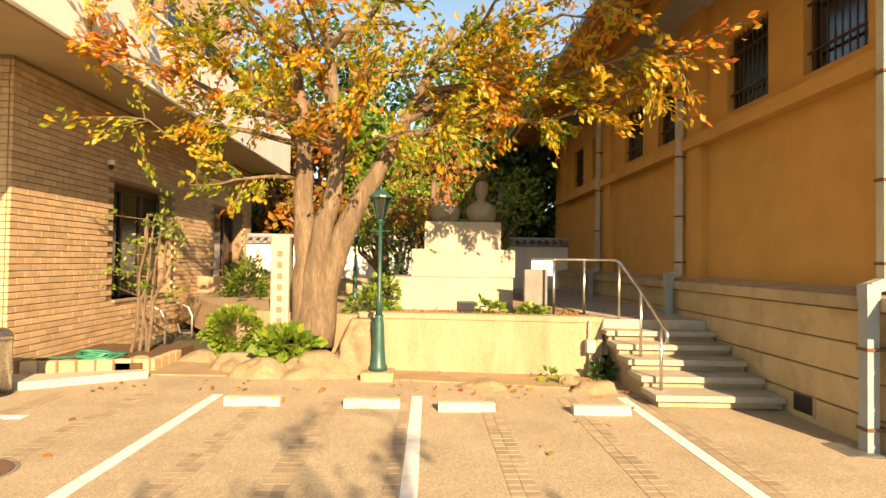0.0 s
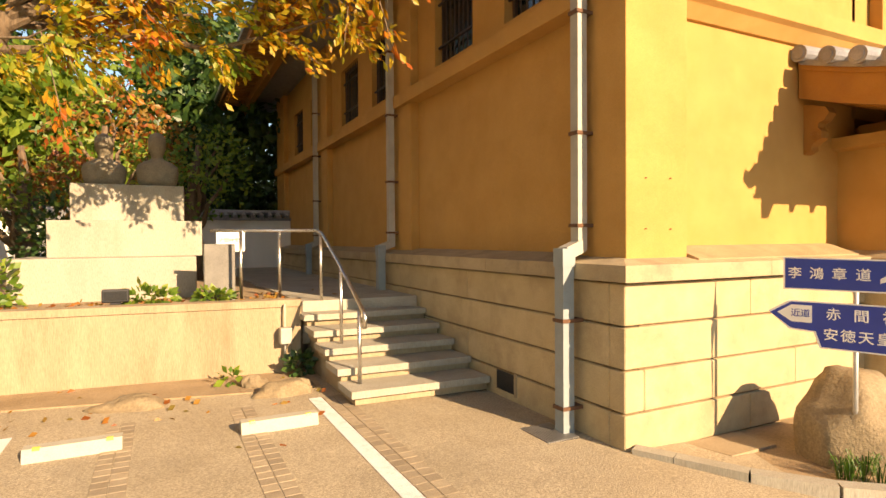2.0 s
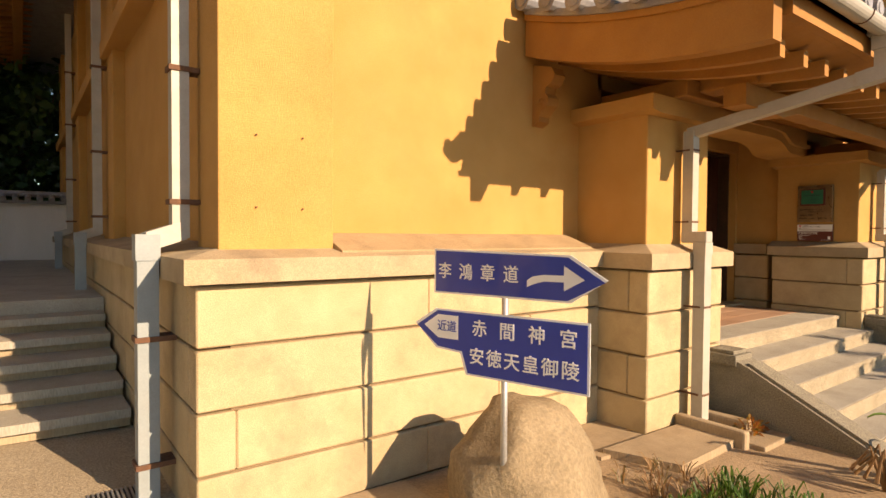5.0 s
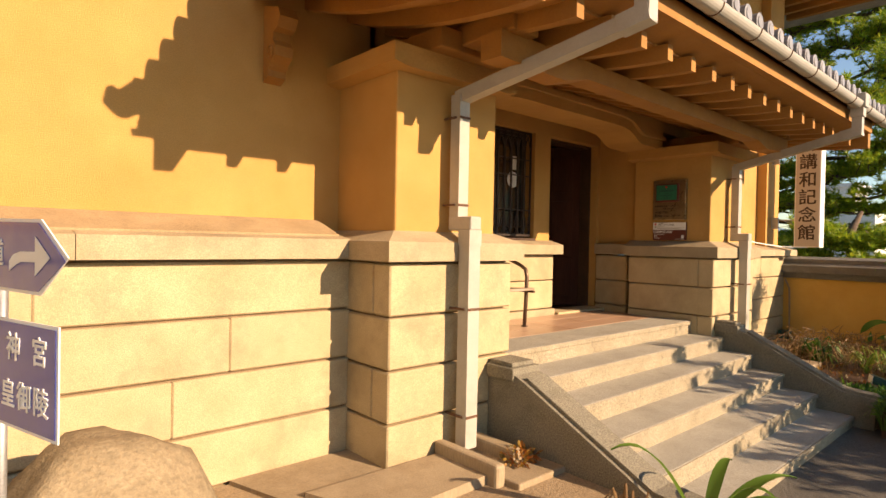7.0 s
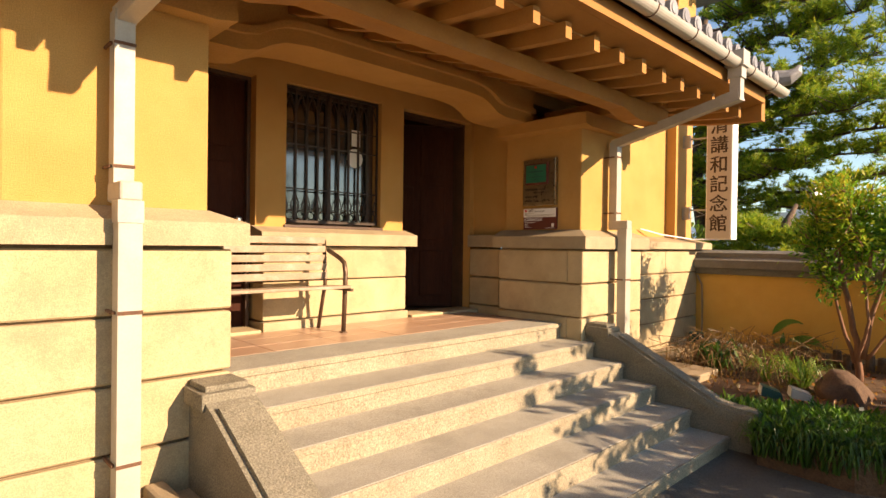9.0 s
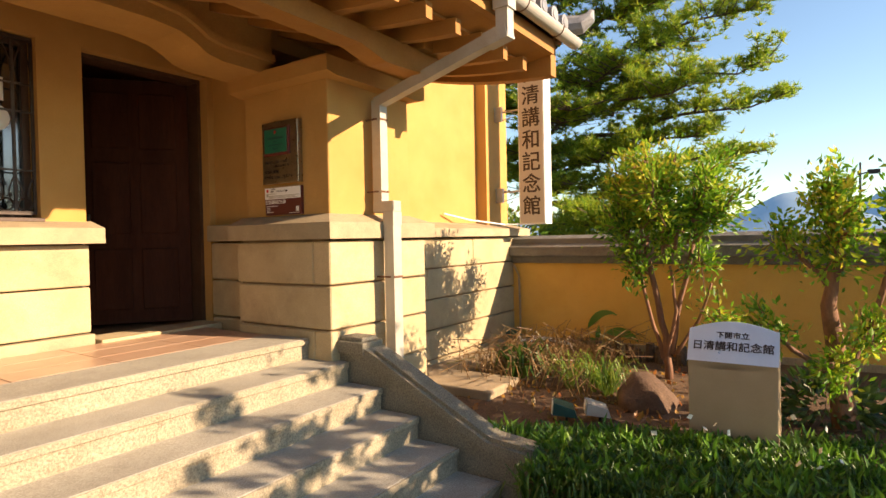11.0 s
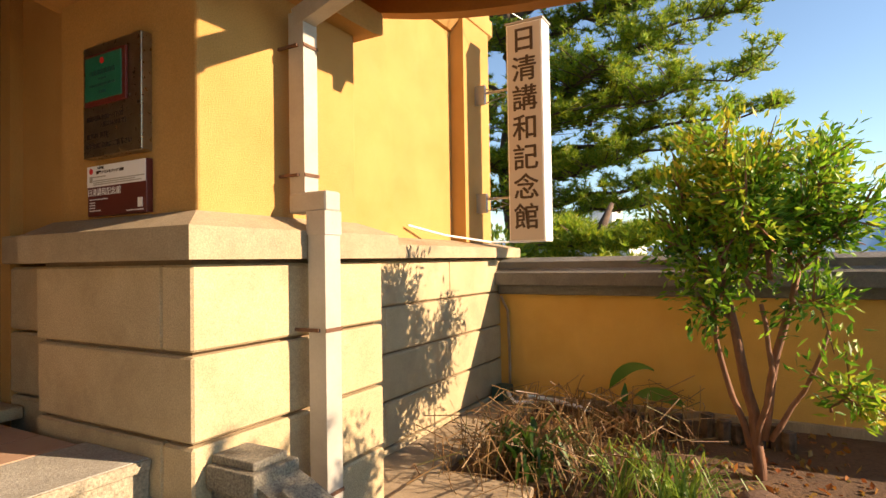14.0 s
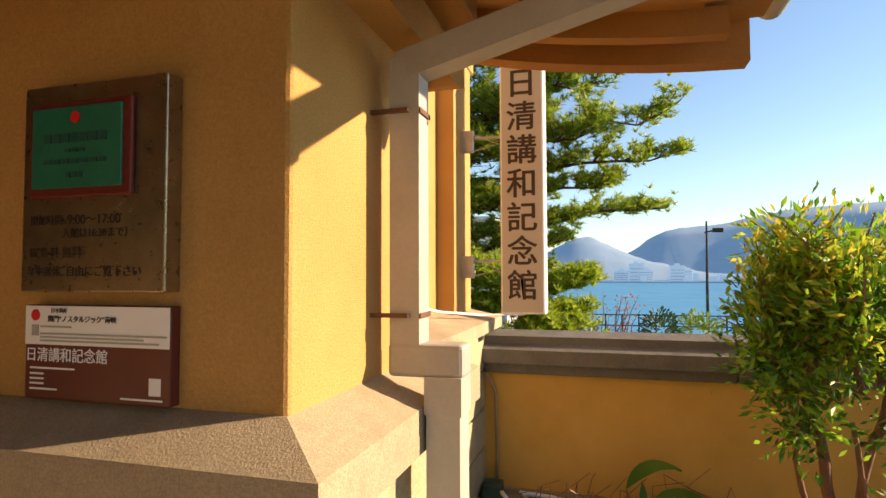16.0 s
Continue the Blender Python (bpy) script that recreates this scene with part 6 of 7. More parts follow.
# ---- white wall and wood behind ----
ww = solid("boundary_wall", box(-9, 4.3, 17.0, 17.25, 0.5, 2.05), WHITE, "white rendered boundary wall with a tiled coping", "wall", "structure")
part("coping_bed", box(-9, 4.3, 16.9, 17.35, 2.05, 2.12), TILE, ww)
for k in range(60):
    x = -8.9 + 0.22 * k
    part("coping_tile", tube(bmesh.new(), [(x, 16.82, 2.14), (x, 17.12, 2.24), (x, 17.42, 2.14)], 0.055, 8), TILE, ww)
part("ridge", tube(bmesh.new(), [(-9, 17.12, 2.27), (4.3, 17.12, 2.27)], 0.07, 8), TILE, ww)
bank = solid("low_stone_edge", box(-8, -0.7, 13.5, 13.8, 0.6, 1.15), CONCRETE, "low concrete edge below the boundary wall", "wall", "structure")


def wood_tree(x, y, h, r, leaf, seed, label, n=3200, size=0.30, base=1.0):
    t = thing("broadleaf_tree", label, "tree", "trees behind the wall")
    rng = np.random.default_rng(seed)
    part("trunk", tube(bmesh.new(), bend((x, y, 0.3), (x + rng.uniform(-0.4, 0.4), y, h * 0.8), 5, 0.02, rng), [0.22, 0.2, 0.17, 0.13, 0.09, 0.05], 9), BARK, t, smooth=True)
    pts = []
    for k in range(9):
        a, f = rng.uniform(0, math.tau), rng.uniform(0, 1)
        c = (x + r * 0.6 * math.cos(a), y + r * 0.6 * math.sin(a), base + (h - base) * (0.15 + 0.75 * f))
        part("limb", tube(bmesh.new(), bend((x, y, c[2] * 0.6), c, 4, 0.03, rng), [0.07, 0.055, 0.04, 0.03, 0.015], 6), BARK, t)
        pts.append(mound(c, (r * 0.55, r * 0.55, (h - base) * 0.2), n // 9, seed * 7 + k, 0.25))
    leaf_cloud("crown", np.concatenate(pts), size, leaf, t, 0.25, 0.6, seed)
    return t


for k, (x, y, h, r, m, lab) in enumerate(((-6.5, 21, 8, 2.6, GREEN, "green tree behind the boundary wall"), (-3.6, 20, 6.5, 2.2, RUSTY, "tree in rusty autumn leaf behind the wall"), (-1.0, 19.5, 6.5, 2.2, GREEN, "green tree behind the boundary wall"),
                                        (1.0, 20.0, 8.5, 2.5, DEEP, "dark evergreen tree behind the boundary wall"), (3.2, 20.5, 9.0, 2.8, DEEP, "dark evergreen tree behind the boundary wall"), (5.6, 21.5, 9.0, 2.8, DEEP, "dark evergreen tree behind the boundary wall"),
                                        (2.2, 23.5, 11, 3.2, DEEP, "dark evergreen tree behind the boundary wall"), (-4.5, 24.5, 11, 3.4, DEEP, "dark evergreen tree behind the boundary wall"), (-9.5, 24, 10, 3.2, DEEP, "dark evergreen tree behind the boundary wall"), (-1.2, 25, 12, 3.4, DEEP, "dark evergreen tree behind the boundary wall"), (8.5, 24, 10, 3.2, DEEP, "dark evergreen tree behind the boundary wall"))):
    wood_tree(x, y, h, r, m, 31 + k, lab, 4200, 0.34, 0.8)
wood_tree(0.2, 13.6, 4.6, 1.3, RUSTY, 61, "small tree in rusty autumn leaf behind the monument", 1500, 0.13, 1.6)
wood_tree(1.6, 13.2, 4.2, 1.1, GREEN, 62, "small green tree behind the monument", 1300, 0.12, 1.6)
wood_tree(-1.2, 13.4, 4.0, 1.1, GREEN, 63, "small green tree behind the monument", 1200, 0.12, 1.5)
undergrowth = thing("undergrowth", "dark evergreen undergrowth behind the wall", "bushes", kind="stuff")
leaf_cloud("foliage", np.concatenate([mound((-10 + 2.0 * k, 19.0 + (k % 3) * 0.8, 2.0), (1.4, 1.0, 1.8), 900, 80 + k, 0.3) for k in range(12)]), 0.28, DEEP, undergrowth, 0.2, 0.6, 90)

# ---- garden wall ----
# Ochre plaster made brighter: bounced light on this shaded wall is in its colour.
BOUNCE_OCHRE = mat("deep_ochre_plaster", (0.62, 0.36, 0.08), (0.70, 0.42, 0.105), 2.2, 0.9, 0.4, 150, fine=0.2, stain=(0.46, 0.25, 0.07), stain_scale=1.6, stain_amount=0.25)
gw = solid("garden_wall", box(15.10, 15.32, -8, 4.34, -0.6, 0.86), BOUNCE_OCHRE, "ochre plaster garden wall with a grey stepped coping", "wall", "structure")
part("plinth", box(15.06, 15.10, -8, 4.28, -0.6, -0.06, 0.005), CONCRETE, gw)
GREYCAP = mat("grey_cement_coping", (0.144, 0.137, 0.119), (0.209, 0.198, 0.173), 4, 0.75, 0.7, 130, fine=0.5, stain=(0.086, 0.079, 0.065), stain_scale=3, stain_amount=0.4)
for y0, y1 in ((2.42, 4.30), (0.42, 2.41), (-1.6, 0.41), (-3.6, -1.61), (-8, -3.61)):
    part("coping_under", box(15.05, 15.37, y0, y1, 0.86, 0.95, 0.008), GREYCAP, gw)
    part("coping", prism(bmesh.new(), [(14.98, 0.95), (14.98, 1.06), (15.06, 1.10), (15.36, 1.10), (15.44, 1.06), (15.44, 0.95)], "y", y0, y1), GREYCAP, gw)
    part("coping_top", prism(bmesh.new(), [(15.07, 1.10), (15.07, 1.16), (15.21, 1.20), (15.35, 1.16), (15.35, 1.10)], "y", y0 + 0.004, y1 - 0.004), GREYCAP, gw)

# ---- garden ground ----
bed = [(11.57, 4.28), (11.57, 2.36), (11.3, 2.3), (11.24, 1.7), (11.62, 0.8), (11.85, 0.2), (12.2, -3.0), (15.09, -3.0), (15.09, 4.28)]
solid("garden_soil", prism(bmesh.new(), bed, "z", -0.6, -0.13), SOIL, "reddish brown garden soil with dry litter", "ground", "structure")
solid("garden_slab", box(12.50, 13.05, 3.22, 3.86, -0.3, -0.055, 0.015), CONCRETE, "old concrete slab beside the cheek wall", "slab")
solid("garden_gutter", box(12.49, 15.05, 3.87, 4.285, -0.3, -0.09, 0.01), CONCRETE, "concrete strip along the foot of the stone base", "slab")

# ---- grass and plants ----
rg = np.random.default_rng(12)


def in_bed(x, y):
    edge = 11.6 if y > 2.33 else 11.26 + max(0, 1.7 - y) * 0.43
    return x > edge + 0.03


gbm = bmesh.new()
count = 0
while count < 1250:
    x, y = rg.uniform(11.2, 13.0), rg.uniform(-0.4, 2.75)
    if not in_bed(x, y) or x > min(12.6, 12.12 - 0.45 * (y - 2.1)) or (x - 12.75) ** 2 + (y - 1.25) ** 2 < 0.05 or x - 12.2 > 1.3 * abs(y - 2.75) + 0.6:
        continue
    tuft(gbm, (x, y, -0.14), 6, 0.11, 0.11, 0.006, rg, 0.35)
    count += 1
for k in range(170):
    y = rg.uniform(-0.4, 2.3)
    tuft(gbm, ((11.26 + max(0, 1.7 - y) * 0.43) + rg.uniform(-0.03, 0.06), y, -0.27), 10, 0.22, 0.16, 0.006, rg, 0.45)
solid("grass", gbm, GRASS, "thick dark green grass edging the garden", "grass", "stuff")
cover = thing("ground_cover", "dense low leafy ground cover along the garden edge", "plants", kind="stuff")
spots = []
while len(spots) < 7500:
    x, y = rg.uniform(11.2, 12.7), rg.uniform(-0.4, 2.75)
    if in_bed(x, y) and x < min(12.6, 12.14 - 0.45 * (y - 2.1)) and not (x > 12.26 and 1.15 < y < 1.72):
        hump = 0.045 * noise.noise(Vector((x * 5, y * 5, 2)))
        spots.append((x, y, -0.13 + hump + rg.uniform(0, 0.07)))
leaf_cloud("foliage", spots, 0.10, COVER, cover, -0.55, 0.24, 46)
fp = thing("white_flowers", "small white flowers scattered in the grass", "flowers", kind="stuff")
WHITEPETAL = mat("white_petal", (0.75, 0.73, 0.62), (0.82, 0.80, 0.70), 20, 0.6, 0, fine=0)
leaf_cloud("petals", [(rg.uniform(11.7, 12.5), rg.uniform(0.5, 1.8), rg.uniform(0.02, 0.07)) for _ in range(14)], 0.045, WHITEPETAL, fp, -0.6, 0.9, 3)
sp_ = bmesh.new()
for _ in range(70):
    tuft(sp_, (rg.uniform(5.35, 6.6), rg.uniform(2.55, 3.05), -0.06), 12, 0.16, 0.12, 0.006, rg, 0.4)
solid("grass", sp_, GRASS, "tuft of green grass by the boulder", "grass", "stuff")
for n, c, r, hh in ((20, (6.35, 3.2), 0.3, 0.10), (14, (5.05, 3.28), 0.15, 0.16)):
    b = bmesh.new()
    for _ in range(n):
        tuft(b, (c[0] + rg.uniform(-r, r), c[1] + rg.uniform(-r, r), -0.06), 10, hh, 0.1, 0.004, rg, 0.3)
    solid("dry_grass", b, STRAW if hh < 0.12 else GRASS, "dry grass growing between the slabs", "grass", "stuff")
# dry clump and long-leaved plants
for c, n, h, l, w, m, lab in (((13.45, 3.45, -0.13), 150, 0.24, 0.42, 0.008, STRAW, "withered brown clump of long leaves"), ((13.40, 3.40, -0.13), 60, 0.27, 0.36, 0.016, GRASS, "yellow-green strappy leaves in a dry clump"),
                              ((13.25, 2.62, -0.13), 150, 0.26, 0.36, 0.006, GREEN, "fine arching green grass clump"), ((13.9, 3.25, -0.13), 80, 0.22, 0.4, 0.006, STRAW, "withered brown clump of long leaves"), ((14.4, 2.9, -0.13), 70, 0.2, 0.35, 0.006, STRAW, "withered brown clump of long leaves")):
    b = bmesh.new()
    for _ in range(n // 10):
        tuft(b, (c[0] + rg.uniform(-0.18, 0.18), c[1] + rg.uniform(-0.18, 0.18), c[2]), 10, h, l, w, rg, 0.55)
    solid("strappy_plant", b, m, lab, "plant")
stalks = bmesh.new()
for _ in range(210):
    x, y = rg.uniform(12.75, 14.9), rg.uniform(2.5, 3.9)
    tube(stalks, [(x, y, -0.13), (x + rg.uniform(-0.1, 0.1), y + rg.uniform(-0.1, 0.1), rg.uniform(0, 0.2)), (x + rg.uniform(-0.3, 0.3), y + rg.uniform(-0.3, 0.3), rg.uniform(-0.05, 0.25))], 0.0035, 4, False)
solid("dry_stalks", stalks, STRAW, "loose dry stalks lying over the bed", "stalks", "stuff")
litter = thing("leaf_litter", "brown fallen leaves on the garden soil", "leaves", kind="stuff")
leaf_cloud("leaves", [(rg.uniform(12.2, 15.0), rg.uniform(1.6, 3.9), -0.122) for _ in range(900)], 0.06, RUSTY, litter, 0, 0.6, 44, [(1, 0.3, 0.1)] * 900)


def broad_leaf(bm, root, mid, tip, width, up=(0, 0, 1)):
    """One broad blade with a keel along a bent line."""
    r, m, t = Vector(root), Vector(mid), Vector(tip)
    n = 10
    line = [(1 - k / n) ** 2 * r + 2 * (k / n) * (1 - k / n) * m + (k / n) ** 2 * t for k in range(n + 1)]
    prev = None
    for k, p in enumerate(line):
        way = (line[min(n, k + 1)] - line[max(0, k - 1)]).normalized()
        side = way.cross(Vector(up)).normalized() * width * (math.sin(math.pi * min(1, (k / n) ** 0.8)) + 0.06)
        row = [bm.verts.new(p - side + Vector((0, 0, width * 0.25))), bm.verts.new(p), bm.verts.new(p + side + Vector((0, 0, width * 0.25)))]
        if prev:
            bm.faces.new((prev[0], prev[1], row[1], row[0]))
            bm.faces.new((prev[1], prev[2], row[2], row[1]))
        prev = row
    return bm


bl = thing("broad_leaved_plant", "tall ginger plant with a few broad green leaves", "plant")
for root, mid, tip, w in (((14.78, 3.21, 0.12), (14.78, 3.08, 0.37), (14.69, 2.85, 0.31), 0.056), ((14.78, 3.01, 0.08), (14.73, 2.79, 0.16), (14.65, 2.61, 0.04), 0.07), ((14.78, 3.10, 0.0), (14.78, 3.09, 0.07), (14.84, 3.10, 0.17), 0.034), ((14.78, 3.19, 0.02), (14.62, 3.05, 0.02), (14.45, 2.85, -0.11), 0.045)):
    part("leaf", broad_leaf(bmesh.new(), root, mid, tip, w * 0.8, (-0.8, -0.25, 0.55)), COVER, bl, smooth=True)
    part("leaf_stalk", tube(bmesh.new(), [(14.78, 3.17, -0.13), (14.78, 3.17, -0.04), root], 0.007, 6), STRAW, bl)
ag = thing("lily_plant", "strappy bright green lily beside the steps", "plant")
ar = (7.72, 2.33, -0.10)
for tip, w, lift in (((7.34, 2.60, 0.36), 0.035, 0.30), ((8.28, 2.10, 0.14), 0.035, 0.28), ((7.95, 2.0, 0.12), 0.03, 0.3), ((7.5, 2.15, 0.08), 0.03, 0.3), ((8.1, 2.35, 0.2), 0.03, 0.3), ((7.7, 2.0, 0.22), 0.028, 0.35), ((7.45, 2.4, 0.1), 0.028, 0.25)):
    mid = [(a + b) / 2 for a, b in zip(ar, tip)]
    mid[2] = max(ar[2], tip[2]) + lift * 0.4
    part("leaf", broad_leaf(bmesh.new(), ar, mid, tip, w), GREEN, ag, smooth=True)
wd = thing("withered_plant", "withered brown plant drooping in the bed", "plant")
for k in range(16):
    a = math.tau * k / 16
    part("stalk", tube(bmesh.new(), [(7.35, 2.50, -0.08), (7.35 + 0.08 * math.cos(a), 2.50 + 0.08 * math.sin(a), 0.14 + 0.03 * (k % 3)), (7.35 + 0.17 * math.cos(a), 2.50 + 0.17 * math.sin(a), 0.04)], [0.006, 0.006, 0.012], 5), STRAW, wd)
df = thing("dried_flower", "dried orange-brown flower head on the slab", "plant")
leaf_cloud("petals", mound((7.66, 3.42, -0.0), (0.12, 0.08, 0.07), 240, 5, 0.2), 0.04, RUSTY, df, 0, 0.6, 5)

# ---- garden shrubs ----
shrub = crown_tree("garden_shrub", "pruned evergreen shrub with yellowing tips and bare stems", [
    ([(13.72, 2.08, -0.2), (13.72, 2.10, 0.25), (13.66, 2.18, 0.7), (13.60, 2.24, 1.05)], 0.038, 0.022), ([(13.72, 2.06, 0.1), (13.74, 1.98, 0.6), (13.70, 1.86, 1.1)], 0.03, 0.018),
    ([(13.70, 2.12, 0.05), (13.75, 2.26, 0.5), (13.62, 2.34, 1.0)], 0.022, 0.012), ([(13.72, 2.02, 0.1), (13.76, 1.84, 0.4), (13.72, 1.72, 0.75)], 0.018, 0.01), ([(13.7, 2.1, 0.0), (13.66, 2.0, 0.5), (13.66, 2.05, 0.9)], 0.02, 0.012)],
    [((13.62, 2.22, 0.95), (13.45, 2.5, 1.35), 0.02), ((13.60, 2.24, 1.05), (13.5, 2.2, 1.85), 0.02), ((13.60, 2.24, 1.05), (13.6, 2.0, 1.75), 0.02), ((13.70, 1.86, 1.1), (13.6, 1.55, 1.45), 0.018), ((13.70, 1.86, 1.1), (13.65, 1.75, 1.7), 0.018),
     ((13.62, 2.34, 1.0), (13.6, 2.45, 1.6), 0.014), ((13.70, 1.9, 0.9), (13.55, 1.75, 0.95), 0.012), ((13.62, 2.24, 1.0), (13.7, 2.3, 1.8), 0.018), ((13.65, 2.2, 0.8), (13.5, 2.38, 0.95), 0.012), ((13.72, 1.72, 0.3), (13.6, 1.6, 0.5), 0.01), ((13.6, 2.1, 1.2), (13.3, 2.1, 1.55), 0.015), ((13.65, 2.1, 1.0), (14.45, 2.2, 1.35), 0.018), ((13.65, 2.0, 1.05), (14.5, 1.9, 1.7), 0.018), ((13.7, 1.9, 1.1), (14.2, 1.7, 1.85), 0.016)],
    SHRUB, REDSTEM, 0.07, 30, 15, "shrub", 0.28, 0.85, 0.0, 0.34, 0.022)
shrub.location = (0.22, 0.07, 0)
crown_tree("garden_shrub", "small evergreen shrub beside the garden wall", [
    ([(13.15, 0.85, -0.2), (13.12, 0.9, 0.25), (13.0, 0.95, 0.7), (13.0, 0.9, 1.0)], 0.085, 0.03), ([(13.14, 0.88, 0.2), (13.2, 0.7, 0.6), (13.1, 0.6, 1.1)], 0.03, 0.015), ([(13.12, 0.9, 0.2), (12.95, 1.15, 0.4), (12.95, 1.25, 0.5)], 0.022, 0.012)],
    [((13.0, 0.92, 0.8), (12.95, 1.2, 1.15), 0.02), ((13.0, 0.9, 1.0), (13.0, 0.95, 1.55), 0.02), ((13.1, 0.6, 1.0), (13.0, 0.5, 1.45), 0.02), ((13.0, 0.9, 0.9), (12.8, 0.85, 1.3), 0.018), ((13.1, 0.65, 0.9), (13.2, 0.35, 1.2), 0.018), ((13.0, 0.9, 1.0), (13.2, 0.9, 1.5), 0.015), ((12.95, 1.2, 0.45), (12.85, 1.32, 0.6), 0.012), ((13.05, 0.8, 0.5), (12.8, 0.7, 0.6), 0.012), ((13.05, 0.8, 0.3), (12.85, 0.95, 0.35), 0.012)],
    SHRUB, REDSTEM, 0.058, 32, 25, "shrub", 0.20, 0.8, 0.0, 0.45, 0.024)
leaf_low = thing("low_bush", "low dark green bush at the foot of the garden wall", "bush")
leaf_cloud("foliage", mound((13.25, 0.95, -0.02), (0.34, 0.42, 0.2), 800, 33, 0.3), 0.08, DEEP, leaf_low, 0, 0.5, 33)
# shrubs and a street tree further along the forecourt, whose shade falls on the steps
crown_tree("forecourt_tree", "broad evergreen tree standing by the forecourt", [([(12.7, -2.0, -0.4), (12.75, -2.0, 1.2), (12.7, -1.9, 2.4)], 0.14, 0.07)],
    [((12.9, -2.0, 1.2), (12.0, -1.6, 1.8), 0.05), ((12.9, -2.0, 1.4), (13.6, -1.4, 2.0), 0.05), ((12.8, -1.9, 2.2), (12.1, -2.2, 2.7), 0.05), ((12.85, -1.95, 2.0), (12.9, -1.2, 2.5), 0.05), ((12.85, -1.95, 1.6), (12.4, -1.1, 1.6), 0.05), ((12.85, -1.95, 2.2), (13.4, -2.4, 2.8), 0.05), ((12.8, -2, 1.0), (14.0, -1.6, 0.95), 0.05), ((12.8, -2, 1.0), (13.6, -2.2, 0.85), 0.05), ((12.8, -2, 1.1), (13.9, -2.1, 1.25), 0.05), ((12.9, -2, 1.1), (12.1, -2.3, 1.3), 0.05), ((12.7, -2, 1.5), (11.2, -2.1, 1.75), 0.05), ((12.7, -2, 1.3), (11.3, -2.3, 1.35), 0.05), ((12.7, -2, 1.7), (11.5, -1.7, 2.05), 0.05), ((12.7, -2, 1.2), (11.6, -1.6, 1.35), 0.05)],
    DEEP, BARK, 0.12, 24, 77, "tree", 0.5, 0.7, 0.1, 0.5, 0.09)
crown_tree("forecourt_tree", "tall thin-crowned tree shading the car park", [([(3.2, -7.4, -0.1), (3.1, -7.3, 2.0), (2.9, -7.0, 3.8)], 0.16, 0.07)],
    [((2.9, -7.0, 3.6), (1.2, -6.4, 4.3), 0.05), ((2.9, -7.0, 3.6), (1.6, -7.6, 4.8), 0.05), ((2.9, -7.0, 3.8), (3.0, -5.9, 5.2), 0.05), ((3.0, -7.1, 3.2), (2.0, -5.6, 3.7), 0.05), ((3.0, -7.1, 3.0), (1.4, -7.4, 3.4), 0.05), ((2.9, -7.0, 3.8), (2.4, -7.6, 5.4), 0.05), ((3.0, -7.1, 3.0), (3.4, -5.8, 3.9), 0.05)],
    DEEP, BARK, 0.13, 12, 78, "tree", 0.6, 0.8, 0.1, 0.5, 0.2)

# ---- stone name sign ----
SATIN_TAN = mat("smooth_tan_stone", (0.30, 0.225, 0.14), (0.36, 0.275, 0.18), 3, 0.45, 0.05, 150, fine=0.1)
ns = thing("stone_name_sign", "tan stone pillar with a sloping white name plate", "sign", at=pose(12.30, 1.434, 0, 0, 0, -89))
w = 0.243
part("pillar", box(-w, w, 0.0, 0.26, -0.45, 0.40, 0.008), SATIN_TAN, ns)
SHEEN = mat("satin_white_plate", (0.66, 0.68, 0.70), (0.72, 0.74, 0.76), 5, 0.32, 0.02, 80, metal=0.75, fine=0.03)
LEANS = 0.62   # the plate falls back by this much for each metre up
prof = [(-w - 0.004, 0.405)] + [(-w - 0.004 + (2 * w + 0.008) * k / 12, 0.585 + 0.05 * math.sin(math.pi * k / 12)) for k in range(13)] + [(w + 0.004, 0.405)]
bm = prism(bmesh.new(), prof, "y", -0.012, 0.0)
for v in bm.verts:
    v.co.y += (v.co.z - 0.405) * LEANS
plate = part("plate", bm, SHEEN, ns, "pale blue-white name plate")
bm = prism(bmesh.new(), [(0.0, 0.36), (0.0, 0.40), (0.105, 0.57), (0.26, 0.57), (0.26, 0.36)], "x", -w + 0.002, w - 0.002)
part("wedge_head", bm, SATIN_TAN, ns)
tilt = math.degrees(math.atan(LEANS))
writing("lettering", "下関市立", 0.046, pose(0, (0.555 - 0.405) * LEANS - 0.0165, 0.555, 90 - tilt, 0, 0), INK, ns, 0.001, bold=0.004, heavy=0.012)
writing("lettering", "日清講和記念館", 0.064, pose(0, (0.492 - 0.405) * LEANS - 0.0165, 0.492, 90 - tilt, 0, 0), INK, ns, 0.001, bold=0.004, heavy=0.012)

# ---- small garden things ----
solid("garden_rock", boulder(bmesh.new(), (12.98, 2.12, -0.08), (0.22, 0.2, 0.22), 7.7, 0.15, 3), DARKROCK, "rounded brown rock in the garden", "rock", "", "garden rocks", True)
solid("garden_rock", boulder(bmesh.new(), (12.35, 0.75, -0.2), (0.3, 0.2, 0.18), 9.1, 0.15, 3), DARKROCK, "rounded brown rock in the garden", "rock", "", "garden rocks", True)
for x, y, m, lab in ((12.35, 2.50, GREENMETAL, "small green garden floodlight on a stake"), (12.47, 2.30, PIPE, "small grey garden floodlight tilted to the sign")):
    f = thing("garden_floodlight", lab, "floodlight", "garden floodlights", at=pose(x, y, -0.06, 0, 0, 25))
    part("head", prism(bmesh.new(), [(-0.07, -0.03), (-0.05, 0.03), (0.09, 0.075), (0.10, -0.01)], "x", -0.08, 0.08), m, f)
    part("glass", prism(bmesh.new(), [(0.094, 0.070), (0.104, -0.005), (0.108, -0.005), (0.098, 0.072)], "x", -0.07, 0.07), SIGNWHITE, f)
    part("stake", tube(bmesh.new(), [(0, 0, -0.2), (0, 0, -0.02)], 0.010, 6), BLACK, f)
